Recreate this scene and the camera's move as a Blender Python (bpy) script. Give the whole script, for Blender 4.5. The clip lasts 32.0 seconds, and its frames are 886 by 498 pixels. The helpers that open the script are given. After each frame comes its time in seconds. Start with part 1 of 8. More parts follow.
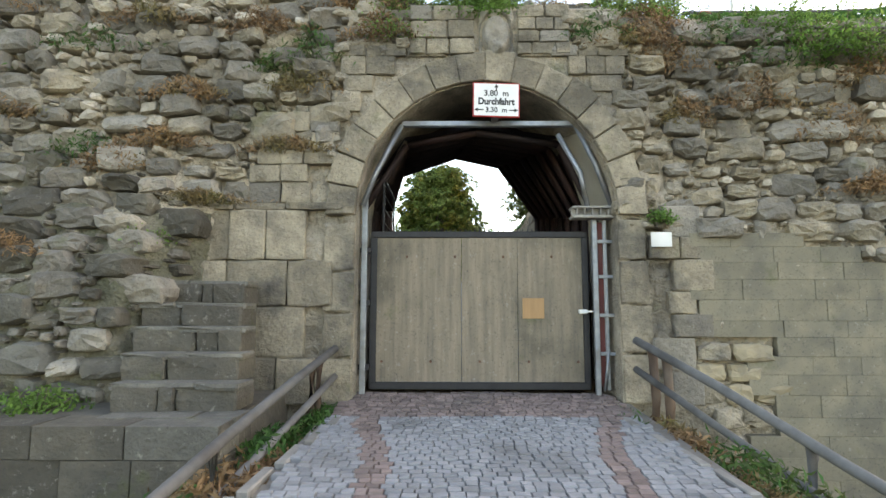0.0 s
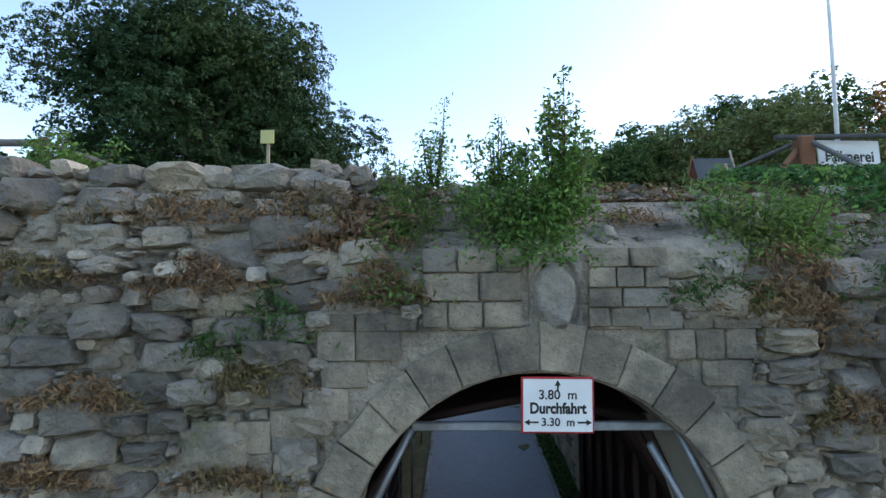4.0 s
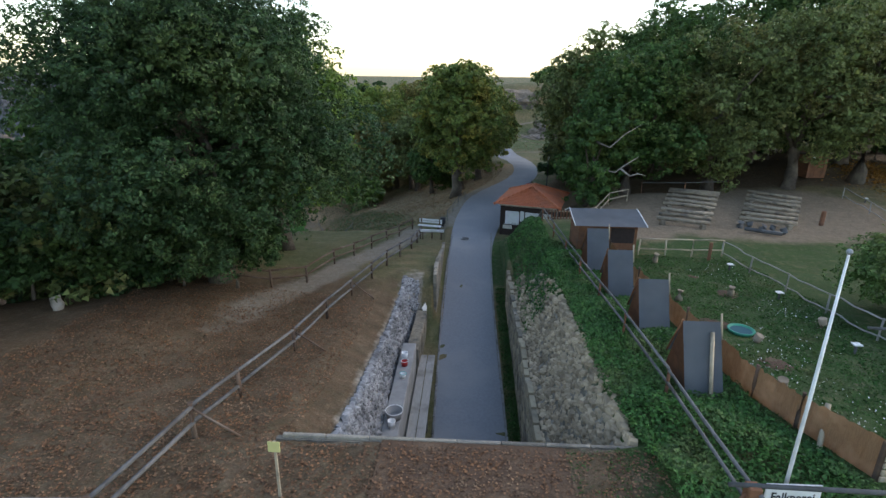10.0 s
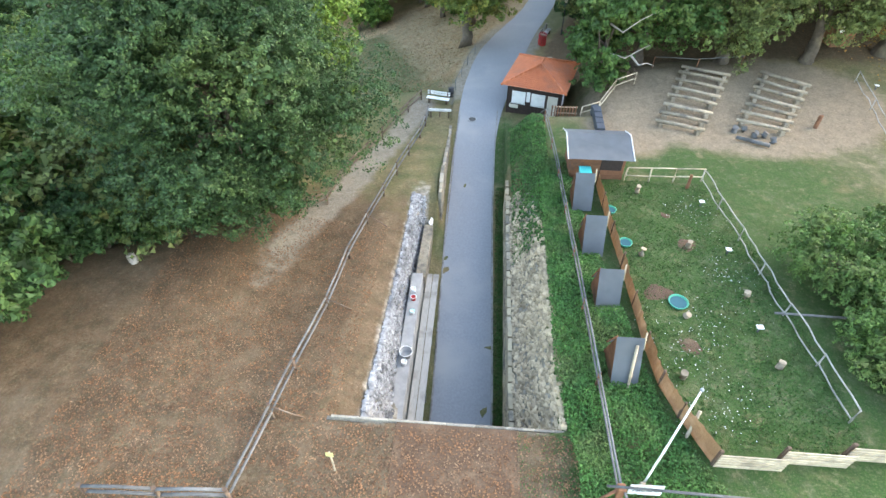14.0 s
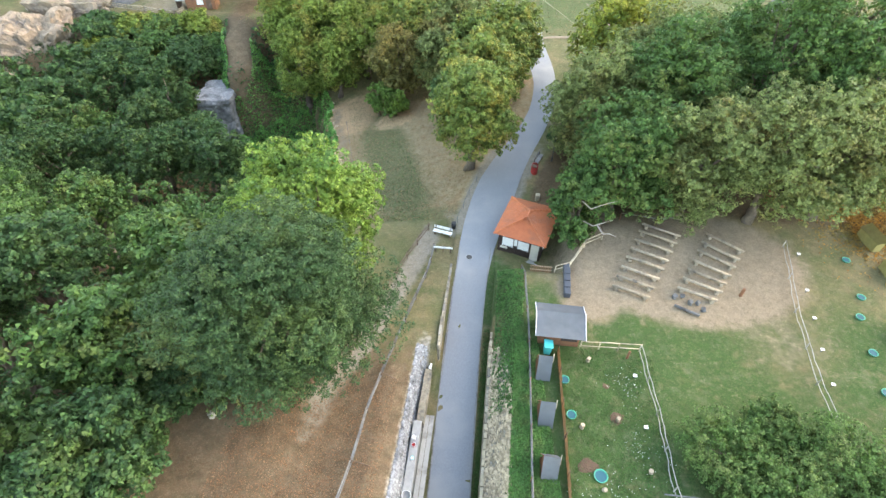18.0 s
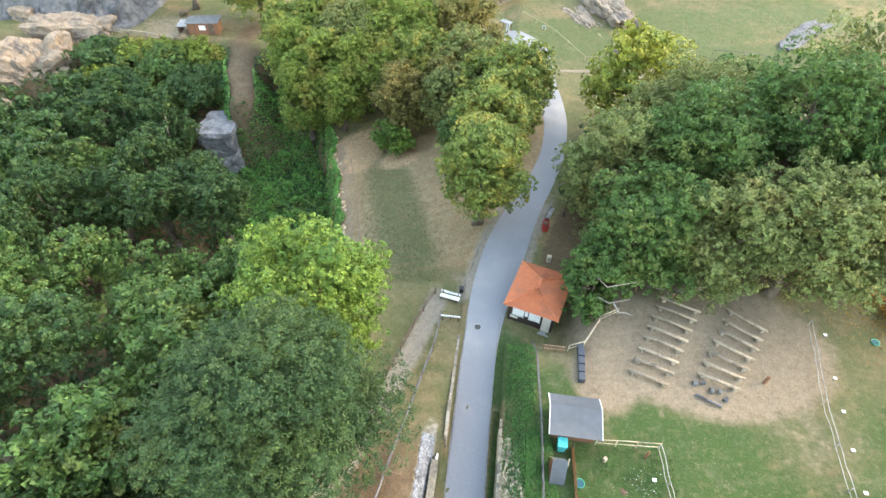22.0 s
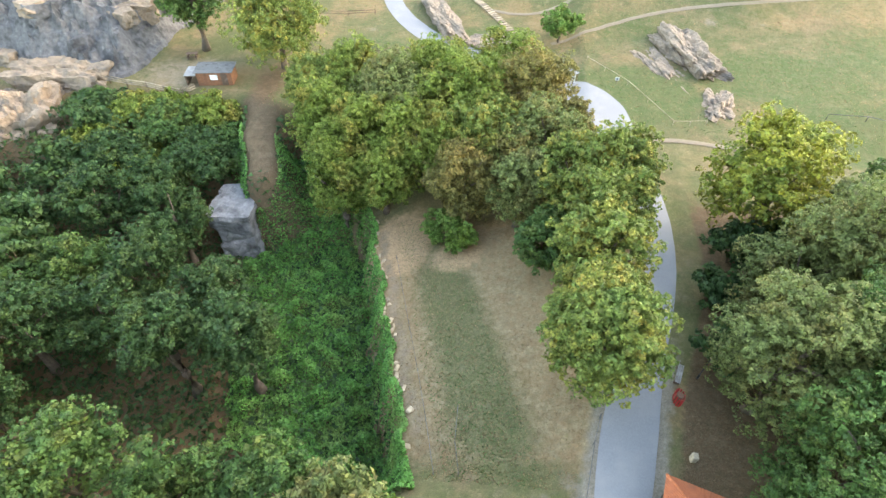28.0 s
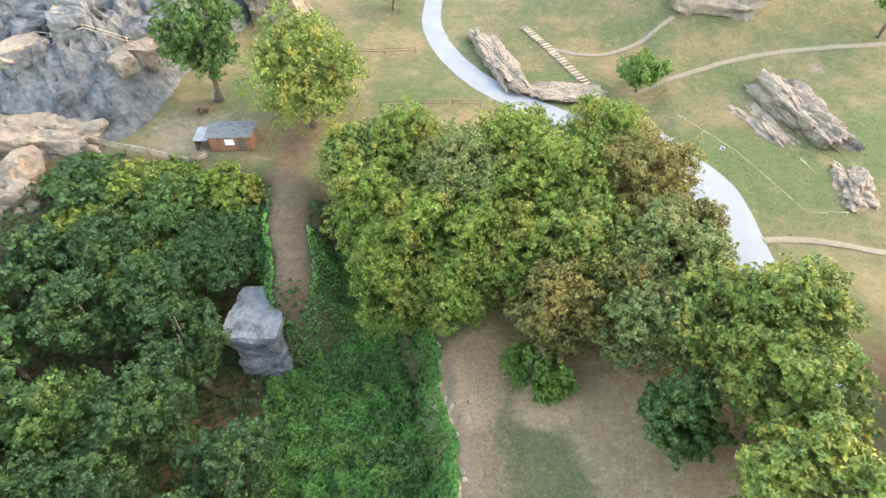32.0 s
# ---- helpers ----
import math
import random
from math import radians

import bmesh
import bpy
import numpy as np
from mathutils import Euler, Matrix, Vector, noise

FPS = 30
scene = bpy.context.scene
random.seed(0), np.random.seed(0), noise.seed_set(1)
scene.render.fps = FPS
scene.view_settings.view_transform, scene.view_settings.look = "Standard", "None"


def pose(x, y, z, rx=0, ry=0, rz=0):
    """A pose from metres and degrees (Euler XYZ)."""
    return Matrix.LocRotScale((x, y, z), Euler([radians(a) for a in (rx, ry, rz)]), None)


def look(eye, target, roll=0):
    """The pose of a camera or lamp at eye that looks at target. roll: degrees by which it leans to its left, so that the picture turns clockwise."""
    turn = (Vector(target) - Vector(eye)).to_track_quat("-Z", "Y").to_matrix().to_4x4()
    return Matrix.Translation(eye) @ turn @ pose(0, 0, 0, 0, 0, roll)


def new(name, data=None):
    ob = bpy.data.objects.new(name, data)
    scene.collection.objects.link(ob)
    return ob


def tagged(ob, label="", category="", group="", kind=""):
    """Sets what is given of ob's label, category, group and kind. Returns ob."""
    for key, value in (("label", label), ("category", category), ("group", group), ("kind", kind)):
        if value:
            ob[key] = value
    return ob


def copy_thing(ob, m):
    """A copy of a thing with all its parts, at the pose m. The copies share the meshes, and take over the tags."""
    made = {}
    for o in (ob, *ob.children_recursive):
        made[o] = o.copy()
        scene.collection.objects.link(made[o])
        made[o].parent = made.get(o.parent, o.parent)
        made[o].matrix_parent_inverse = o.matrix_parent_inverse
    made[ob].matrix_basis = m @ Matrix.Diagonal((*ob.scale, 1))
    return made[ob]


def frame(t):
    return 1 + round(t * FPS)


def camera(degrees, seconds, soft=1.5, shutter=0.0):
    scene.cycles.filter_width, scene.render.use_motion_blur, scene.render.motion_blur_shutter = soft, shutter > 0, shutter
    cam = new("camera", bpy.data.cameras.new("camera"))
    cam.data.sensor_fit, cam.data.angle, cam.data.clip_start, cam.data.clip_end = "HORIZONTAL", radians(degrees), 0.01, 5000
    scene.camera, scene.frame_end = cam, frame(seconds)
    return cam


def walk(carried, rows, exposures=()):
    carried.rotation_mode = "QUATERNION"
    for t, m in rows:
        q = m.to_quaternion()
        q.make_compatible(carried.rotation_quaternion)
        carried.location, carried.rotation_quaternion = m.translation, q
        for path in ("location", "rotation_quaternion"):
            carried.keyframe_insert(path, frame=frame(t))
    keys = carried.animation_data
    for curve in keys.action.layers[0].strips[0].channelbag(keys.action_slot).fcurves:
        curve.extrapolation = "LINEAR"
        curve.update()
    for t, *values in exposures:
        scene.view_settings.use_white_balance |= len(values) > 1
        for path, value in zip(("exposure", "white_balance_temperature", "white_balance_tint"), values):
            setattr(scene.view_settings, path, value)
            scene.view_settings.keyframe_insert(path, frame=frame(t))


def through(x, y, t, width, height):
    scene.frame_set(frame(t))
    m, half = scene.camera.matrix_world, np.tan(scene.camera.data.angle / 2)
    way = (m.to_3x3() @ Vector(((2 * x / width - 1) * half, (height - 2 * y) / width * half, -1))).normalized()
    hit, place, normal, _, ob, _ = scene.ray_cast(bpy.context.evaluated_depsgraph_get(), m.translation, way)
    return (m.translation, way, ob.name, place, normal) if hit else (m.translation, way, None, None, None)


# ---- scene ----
cam = camera(79.9, 32.0)
RISE = -0.15
PATH = [  # seconds, eye, aim from the eye, roll
    (0, (0.041, 0.050, 1.342), (-0.0085, 0.9940, 0.1090), 0.10),
    (0.5, (-0.025, 0.587, 1.661), (-0.0075, 0.9940, 0.1085), 0.05),
    (1, (-0.084, 1.108, 2.038), (-0.0080, 0.9945, 0.1050), 0.08),
    (1.5, (-0.143, 1.585, 2.498), (-0.0090, 0.9950, 0.0985), 0.08),
    (2, (-0.208, 1.990, 3.079), (-0.0060, 0.9965, 0.0865), 0.03),
    (2.5, (-0.208, 2.176, 3.664), (-0.0120, 0.9965, 0.0790), -0.07),
    (3, (-0.208, 2.257, 4.158), (-0.0170, 0.9965, 0.0815), -0.22),
    (3.5, (-0.233, 2.287, 4.662), (-0.0140, 0.9965, 0.0815), -0.35),
    (4, (-0.201, 2.294, 5.247), (-0.0205, 0.9965, 0.0805), -0.47),
    (4.5, (-0.147, 2.258, 5.794), (-0.0240, 0.9955, 0.0905), -0.60),
    (6.5, (0.095, 2.316, 8.693), (-0.0325, 0.9965, 0.0810), 0.20),
    (7, (0.067, 2.461, 9.433), (-0.0335, 0.9990, 0.0215), 0.47),
    (7.5, (0.063, 2.561, 10.318), (-0.0350, 0.9990, -0.0385), 0.68),
    (8, (0.059, 2.617, 11.251), (-0.0360, 0.9945, -0.0995), 0.77),
    (8.5, (0.077, 2.640, 12.114), (-0.0380, 0.9875, -0.1540), 0.75),
    (9, (0.122, 2.673, 12.978), (-0.0415, 0.9775, -0.2080), 0.68),
    (9.5, (0.147, 2.776, 13.970), (-0.0415, 0.9635, -0.2645), 0.70),
    (10, (0.193, 2.913, 14.992), (-0.0430, 0.9470, -0.3190), 0.77),
    (10.5, (0.189, 3.073, 16.053), (-0.0435, 0.9255, -0.3755), 0.78),
    (11, (0.200, 3.199, 17.107), (-0.0455, 0.9030, -0.4270), 0.73),
    (11.5, (0.233, 3.309, 18.228), (-0.0470, 0.8760, -0.4795), 0.65),
    (12, (0.237, 3.468, 19.331), (-0.0480, 0.8470, -0.5295), 0.55),
    (12.5, (0.310, 3.628, 20.448), (-0.0495, 0.8145, -0.5780), 0.45),
    (13, (0.452, 3.782, 21.577), (-0.0530, 0.7800, -0.6230), 0.30),
    (13.5, (0.568, 3.898, 22.687), (-0.0535, 0.7455, -0.6640), 0.10),
    (15.5, (1.018, 4.587, 29.463), (-0.0635, 0.6975, -0.7140), 0.70),
    (16, (1.085, 4.753, 30.852), (-0.0655, 0.7030, -0.7080), 0.90),
    (16.5, (1.199, 5.018, 32.876), (-0.0680, 0.7020, -0.7090), 0.92),
    (17, (1.264, 5.366, 35.007), (-0.0705, 0.7000, -0.7100), 0.90),
    (17.5, (1.270, 5.651, 37.265), (-0.0725, 0.6980, -0.7125), 0.95),
    (18, (1.271, 5.861, 39.199), (-0.0730, 0.7000, -0.7105), 1.05),
    (18.5, (1.327, 6.113, 41.206), (-0.0640, 0.7005, -0.7105), 1.12),
    (19, (1.339, 6.268, 42.466), (-0.0645, 0.7000, -0.7110), 1.18),
    (19.5, (1.343, 6.557, 42.946), (-0.0655, 0.7005, -0.7110), 1.20),
    (20, (1.405, 7.121, 42.945), (-0.0670, 0.7000, -0.7115), 1.22),
    (20.5, (1.337, 7.948, 42.738), (-0.0685, 0.6990, -0.7120), 1.30),
    (21, (1.052, 8.992, 42.529), (-0.0705, 0.6985, -0.7125), 1.40),
    (21.5, (0.540, 10.350, 42.325), (-0.0730, 0.6975, -0.7130), 1.48),
    (22, (-0.032, 11.846, 42.153), (-0.0765, 0.6970, -0.7130), 1.52),
    (22.5, (-0.830, 13.348, 42.051), (-0.0770, 0.6970, -0.7130), 1.58),
    (23, (-1.761, 14.882, 42.019), (-0.0775, 0.6965, -0.7135), 1.63),
    (23.5, (-2.847, 16.445, 42.041), (-0.0770, 0.6965, -0.7135), 1.68),
    (24, (-4.059, 17.998, 42.095), (-0.0775, 0.6955, -0.7135), 1.70),
    (24.5, (-5.193, 19.543, 42.195), (-0.0780, 0.6955, -0.7145), 1.70),
    (25, (-6.336, 21.041, 42.268), (-0.0785, 0.6950, -0.7145), 1.67),
    (25.5, (-7.346, 22.602, 42.204), (-0.0790, 0.6940, -0.7155), 1.60),
    (27.5, (-9.670, 29.272, 41.883), (-0.0810, 0.6920, -0.7175), 1.60),
    (28, (-10.088, 30.949, 41.833), (-0.0820, 0.6915, -0.7180), 1.63),
    (28.5, (-10.622, 32.860, 41.783), (-0.0820, 0.6910, -0.7180), 1.68),
    (29, (-11.425, 34.855, 41.696), (-0.0820, 0.6900, -0.7190), 1.75),
    (29.5, (-12.564, 36.982, 41.632), (-0.0810, 0.6895, -0.7195), 1.82),
    (30, (-13.981, 39.157, 41.542), (-0.0820, 0.6885, -0.7205), 1.85),
    (30.5, (-15.516, 41.445, 41.395), (-0.0830, 0.6875, -0.7215), 1.85),
    (31, (-17.179, 43.986, 41.198), (-0.0845, 0.6860, -0.7225), 1.85),
    (31.5, (-18.800, 46.698, 41.016), (-0.0855, 0.6850, -0.7230), 1.88),
    (32, (-20.438, 49.428, 40.884), (-0.0855, 0.6835, -0.7250), 1.90),
]
walk(cam, [(t, look((e[0], e[1], e[2] + RISE), (e[0] + d[0], e[1] + d[1], e[2] + RISE + d[2]), r)) for t, e, d, r in PATH],
     exposures=[(0, 2.5, 8900, 13), (1, 2.5, 8700, 13), (3, 2.1, 7500, 12), (4, 1.5, 6500, 10), (4.5, 1.3, 6300, 10), (6.5, 0.2, 5700, 10), (7.5, 0.35, 6050, 10), (9, 0.95, 6450, 10), (11, 2.3, 7800, 11), (12, 2.85, 8000, 10), (13, 3.2, 7900, 8), (16, 3.45, 8300, 8), (19, 3.55, 8800, 9), (32, 3.6, 9100, 10)])

# ---- sky and sun ----
world = bpy.data.worlds.new("world")
scene.world = world
world.use_nodes = True
wn = world.node_tree.nodes
sky = wn.new("ShaderNodeTexSky")
sky.sky_type, sky.sun_disc = "NISHITA", False
sky.sun_elevation, sky.sun_rotation = radians(32), radians(72)
sky.air_density, sky.dust_density, sky.ozone_density = 1.0, 0.8, 1.0
world.node_tree.links.new(sky.outputs[0], wn["Background"].inputs[0])
wn["Background"].inputs[1].default_value = 0.15
sun = new("sun", bpy.data.lights.new("sun", "SUN"))
sun.data.energy, sun.data.angle, sun.data.color = 0.14, radians(50), (1.0, 0.88, 0.74)
sun.matrix_world = look((95, 31, 62), (0, 0, 0))


# ---- materials ----
class Net:
    """A small node material."""

    def __init__(self, name):
        self.m = bpy.data.materials.new(name)
        self.m.use_nodes = True
        self.t = self.m.node_tree
        self.b = self.t.nodes["Principled BSDF"]
        self.pos = self.t.nodes.new("ShaderNodeNewGeometry").outputs["Position"]

    def node(self, kind, **props):
        n = self.t.nodes.new(kind)
        for k, v in props.items():
            if k == "blend":
                n.blend_type = v
            elif k == "typ":
                n.data_type = v
            elif k == "op":
                n.operation = v
        return n

    def link(self, a, b):
        self.t.links.new(a, b)

    def noise(self, scale, detail=4.0, rough=0.6, stretch=None):
        n = self.node("ShaderNodeTexNoise")
        n.inputs["Scale"].default_value, n.inputs["Detail"].default_value, n.inputs["Roughness"].default_value = scale, detail, rough
        if stretch:
            mp = self.node("ShaderNodeMapping")
            mp.inputs["Scale"].default_value = stretch
            self.link(self.pos, mp.inputs[0])
            self.link(mp.outputs[0], n.inputs["Vector"])
        else:
            self.link(self.pos, n.inputs["Vector"])
        return n.outputs["Fac"]

    def steps(self, fac, lo, hi):
        n = self.node("ShaderNodeMapRange")
        n.clamp = True
        n.inputs[1].default_value, n.inputs[2].default_value = lo, hi
        self.link(fac, n.inputs[0])
        return n.outputs[0]

    def mix(self, fac, a, b, blend="MIX"):
        n = self.node("ShaderNodeMix", typ="RGBA", blend=blend)
        for sock, v in ((n.inputs[0], fac), (n.inputs[6], a), (n.inputs[7], b)):
            if isinstance(v, (int, float)):
                sock.default_value = v
            elif isinstance(v, tuple):
                sock.default_value = (*v[:3], 1)
            else:
                self.link(v, sock)
        return n.outputs[2]

    def maths(self, op, a, b):
        n = self.node("ShaderNodeMath", op=op)
        for sock, v in zip(n.inputs, (a, b)):
            if isinstance(v, (int, float)):
                sock.default_value = v
            else:
                self.link(v, sock)
        return n.outputs[0]

    def bump(self, height, strength=0.5, dist=0.02):
        n = self.node("ShaderNodeBump")
        n.inputs["Strength"].default_value, n.inputs["Distance"].default_value = strength, dist
        self.link(height, n.inputs["Height"])
        self.link(n.outputs[0], self.b.inputs["Normal"])

    def done(self, colour, rough=0.85, metal=0.0, spec=0.3):
        if isinstance(colour, tuple):
            self.b.inputs["Base Color"].default_value = (*colour, 1)
        else:
            self.link(colour, self.b.inputs["Base Color"])
        self.b.inputs["Roughness"].default_value = rough
        self.b.inputs["Metallic"].default_value = metal
        self.b.inputs["Specular IOR Level"].default_value = spec
        return self.m


def surf(name, c1, c2, c3=None, s1=2.0, s2=0.4, rough=0.85, metal=0.0, bump=0.4, bscale=25.0, bdist=0.01, vary=0.0, island=0.0, stretch=None, spec=0.3, grime=0.0):
    """A surface that wanders between two colours, with stains of a third; vary: change from object to object; island: from piece to piece."""
    n = Net(name)
    col = n.mix(n.steps(n.noise(s1, 5, stretch=stretch), 0.3, 0.7), c1, c2)
    if c3:
        col = n.mix(n.steps(n.noise(s2, 3), 0.5, 0.72), col, c3)
    if vary or island:
        rnd = n.node("ShaderNodeObjectInfo").outputs["Random"] if vary else n.node("ShaderNodeNewGeometry").outputs["Random Per Island"]
        amount = vary or island
        n2 = n.node("ShaderNodeMapRange")
        n2.inputs[3].default_value, n2.inputs[4].default_value = 1 - amount, 1 + amount
        n.link(rnd, n2.inputs[0])
        hsv = n.node("ShaderNodeHueSaturation")
        n.link(n2.outputs[0], hsv.inputs["Value"])
        n.link(col, hsv.inputs["Color"])
        col = hsv.outputs[0]
    if grime:
        col = n.mix(n.maths("MULTIPLY", n.steps(n.noise(0.55, 6, 0.7), 0.48, 0.62), grime), col, (0.06, 0.057, 0.05), "MIX")
        col = n.mix(n.steps(n.noise(34, 3, 0.7), 0.56, 0.70), col, n.mix(0.55, col, (0.05, 0.048, 0.042)))
        col = n.mix(n.maths("MULTIPLY", n.steps(n.noise(1.4, 5, 0.7), 0.60, 0.72), 0.55), col, (0.085, 0.10, 0.035))
        col = n.mix(n.maths("MULTIPLY", n.steps(n.noise(13, 4, 0.7), 0.60, 0.74), 0.5), col, (0.36, 0.34, 0.29))
    n.bump(n.noise(bscale, 4, stretch=stretch), bump, bdist)
    return n.done(col, rough, metal, spec)


def leaf(name, c1, c2, c3, s=0.35, through=0.28):
    """Leaves: two greens by clump, a third in large patches, and change from leaf to leaf."""
    c1, c2, c3 = (tuple(1.25 * v for v in c) for c in (c1, c2, c3))
    n = Net(name)
    col = n.mix(n.steps(n.noise(0.9, 3), 0.35, 0.65), c1, c2)
    col = n.mix(n.steps(n.noise(s, 2), 0.5, 0.7), col, c3)
    hsv = n.node("ShaderNodeHueSaturation")
    n2 = n.node("ShaderNodeMapRange")
    n2.inputs[3].default_value, n2.inputs[4].default_value = 0.5, 1.55
    n.link(n.node("ShaderNodeNewGeometry").outputs["Random Per Island"], n2.inputs[0])
    n.link(n2.outputs[0], hsv.inputs["Value"])
    n.link(col, hsv.inputs["Color"])
    n.done(hsv.outputs[0], 0.6, 0, 0.25)
    tr = n.node("ShaderNodeBsdfTranslucent")
    n.link(hsv.outputs[0], tr.inputs[0])
    ms = n.node("ShaderNodeMixShader")
    ms.inputs[0].default_value = through
    n.link(n.b.outputs[0], ms.inputs[1])
    n.link(tr.outputs[0], ms.inputs[2])
    n.link(ms.outputs[0], n.t.nodes["Material Output"].inputs[0])
    return n.m


STONE = surf("sandstone", (0.36, 0.305, 0.22), (0.225, 0.19, 0.142), (0.105, 0.095, 0.08), 5.5, 1.6, 0.92, bump=1.0, bscale=18, bdist=0.035, vary=0.25, grime=0.6)
STONE_W = surf("warm_sandstone", (0.38, 0.31, 0.20), (0.29, 0.245, 0.17), (0.16, 0.14, 0.11), 4.0, 1.4, 0.92, bump=0.6, bscale=22, bdist=0.02, vary=0.2)
STONE_D = surf("grey_weathered_stone", (0.26, 0.23, 0.188), (0.17, 0.155, 0.132), (0.32, 0.28, 0.215), 3.0, 0.8, 0.92, bump=1.0, bscale=18, bdist=0.035, vary=0.34, grime=0.5)
STONE_S = surf("stone_rubble", (0.32, 0.275, 0.205), (0.20, 0.175, 0.138), (0.10, 0.095, 0.085), 3.5, 1.1, 0.92, bump=1.0, bscale=18, bdist=0.035, island=0.4, grime=0.6)
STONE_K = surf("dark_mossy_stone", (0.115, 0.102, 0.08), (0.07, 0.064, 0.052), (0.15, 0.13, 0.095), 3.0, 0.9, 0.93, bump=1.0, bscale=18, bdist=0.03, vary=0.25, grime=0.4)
STONE_R = surf("dark_rubble", (0.16, 0.15, 0.125), (0.10, 0.095, 0.082), (0.22, 0.20, 0.16), 3.0, 0.9, 0.93, bump=1.0, bscale=18, bdist=0.03, island=0.35, grime=0.4)
ASHLAR = surf("dressed_stone", (0.24, 0.21, 0.15), (0.18, 0.163, 0.122), (0.125, 0.118, 0.098), 3.2, 0.8, 0.9, bump=0.5, bscale=40, bdist=0.01, vary=0.1, grime=0.3)
STONE_L = surf("pale_sandstone", (0.43, 0.375, 0.295), (0.30, 0.262, 0.205), (0.17, 0.152, 0.122), 4.5, 1.4, 0.92, bump=0.9, bscale=20, bdist=0.03, vary=0.3, grime=0.5)
RUBBLE_L = surf("pale_rubble", (0.42, 0.365, 0.285), (0.29, 0.25, 0.195), (0.17, 0.152, 0.122), 4.5, 1.4, 0.92, bump=0.9, bscale=20, bdist=0.03, island=0.36, grime=0.5)
MORTAR = surf("lime_mortar", (0.46, 0.395, 0.305), (0.31, 0.262, 0.198), (0.15, 0.13, 0.105), 3.0, 0.8, 0.97, bump=1.0, bscale=13, bdist=0.09, grime=0.55)
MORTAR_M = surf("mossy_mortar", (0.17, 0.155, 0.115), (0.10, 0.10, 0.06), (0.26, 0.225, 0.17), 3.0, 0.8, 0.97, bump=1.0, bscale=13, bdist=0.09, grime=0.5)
JOINT = surf("dark_joint", (0.15, 0.13, 0.10), (0.09, 0.08, 0.065), None, 4.0, 1.0, 0.97, bump=0.8, bscale=14, bdist=0.03)
ROCK = surf("cliff_rock", (0.30, 0.225, 0.16), (0.18, 0.14, 0.105), (0.105, 0.092, 0.08), 1.3, 0.4, 0.93, bump=1.0, bscale=1.6, bdist=0.5)
ROCK_G = surf("grey_cliff_rock", (0.145, 0.144, 0.144), (0.07, 0.07, 0.073), (0.03, 0.03, 0.031), 1.6, 0.35, 0.93, bump=1.0, bscale=1.8, bdist=0.4)
ROCK_B = surf("pale_grey_rock", (0.25, 0.248, 0.245), (0.13, 0.13, 0.132), (0.065, 0.065, 0.066), 1.3, 0.45, 0.93, bump=1.0, bscale=1.8, bdist=0.35)
ROAD = surf("worn_asphalt", (0.222, 0.227, 0.234), (0.182, 0.186, 0.192), (0.245, 0.241, 0.234), 9.0, 0.25, 0.86, spec=0.12, bump=0.6, bscale=45, bdist=0.006)
KERB = surf("kerb_stone", (0.24, 0.23, 0.21), (0.17, 0.162, 0.148), (0.13, 0.12, 0.1), 5, 1.2, 0.9, bump=0.4, vary=0.15)
SETT = surf("grey_sett", (0.25, 0.255, 0.262), (0.20, 0.205, 0.212), (0.14, 0.14, 0.14), 8, 1.1, 0.8, bump=0.5, bscale=40, island=0.18)
SETT_R = surf("red_sett", (0.205, 0.155, 0.14), (0.165, 0.128, 0.118), (0.12, 0.1, 0.09), 8, 1.1, 0.85, bump=0.5, bscale=40, island=0.3)
SAND = surf("joint_sand", (0.19, 0.175, 0.15), (0.13, 0.12, 0.105), None, 6, 1, 0.97)
WOOD = surf("grey_weathered_wood", (0.14, 0.137, 0.132), (0.092, 0.09, 0.086), (0.065, 0.06, 0.056), 5, 1.5, 0.85, bump=0.4, bscale=30, stretch=None, vary=0.2)
WOOD_M = surf("grey_brown_logs", (0.33, 0.265, 0.185), (0.225, 0.178, 0.125), (0.10, 0.085, 0.07), 5, 1.5, 0.88, bump=0.5, vary=0.25)
DULL_RED = surf("faded_red_paint", (0.13, 0.035, 0.03), (0.09, 0.03, 0.028), (0.16, 0.10, 0.08), 4, 1, 0.7, bump=0.1)
WOOD_B = surf("brown_fence_wood", (0.12, 0.075, 0.05), (0.075, 0.05, 0.038), (0.16, 0.12, 0.09), 6, 1.5, 0.85, bump=0.4, vary=0.2)
WOOD_L = surf("pale_bare_wood", (0.46, 0.38, 0.27), (0.33, 0.27, 0.19), (0.22, 0.18, 0.13), 5, 1.5, 0.85, bump=0.4, vary=0.15)
WOOD_R = surf("red_brown_boards", (0.24, 0.105, 0.055), (0.165, 0.075, 0.04), (0.11, 0.06, 0.04), 5, 1.2, 0.8, bump=0.3, vary=0.15)
WOOD_K = surf("dark_boards_hatch_shade", (0.055, 0.036, 0.03), (0.035, 0.025, 0.022), None, 5, 1, 0.75, bump=0.3, vary=0.2)
PLY = surf("weathered_plywood", (0.27, 0.22, 0.16), (0.155, 0.132, 0.10), (0.10, 0.092, 0.062), 1.9, 0.55, 0.85, bump=0.15, bscale=30, stretch=(7, 7, 0.5), grime=0.35)
PLY_N = surf("new_plywood", (0.40, 0.24, 0.12), (0.33, 0.20, 0.10), None, 3, 1, 0.8, bump=0.15, stretch=(5, 5, 0.8))
BLACK = surf("black_painted_steel", (0.018, 0.018, 0.02), (0.03, 0.03, 0.032), None, 6, 1, 0.5, bump=0.1)
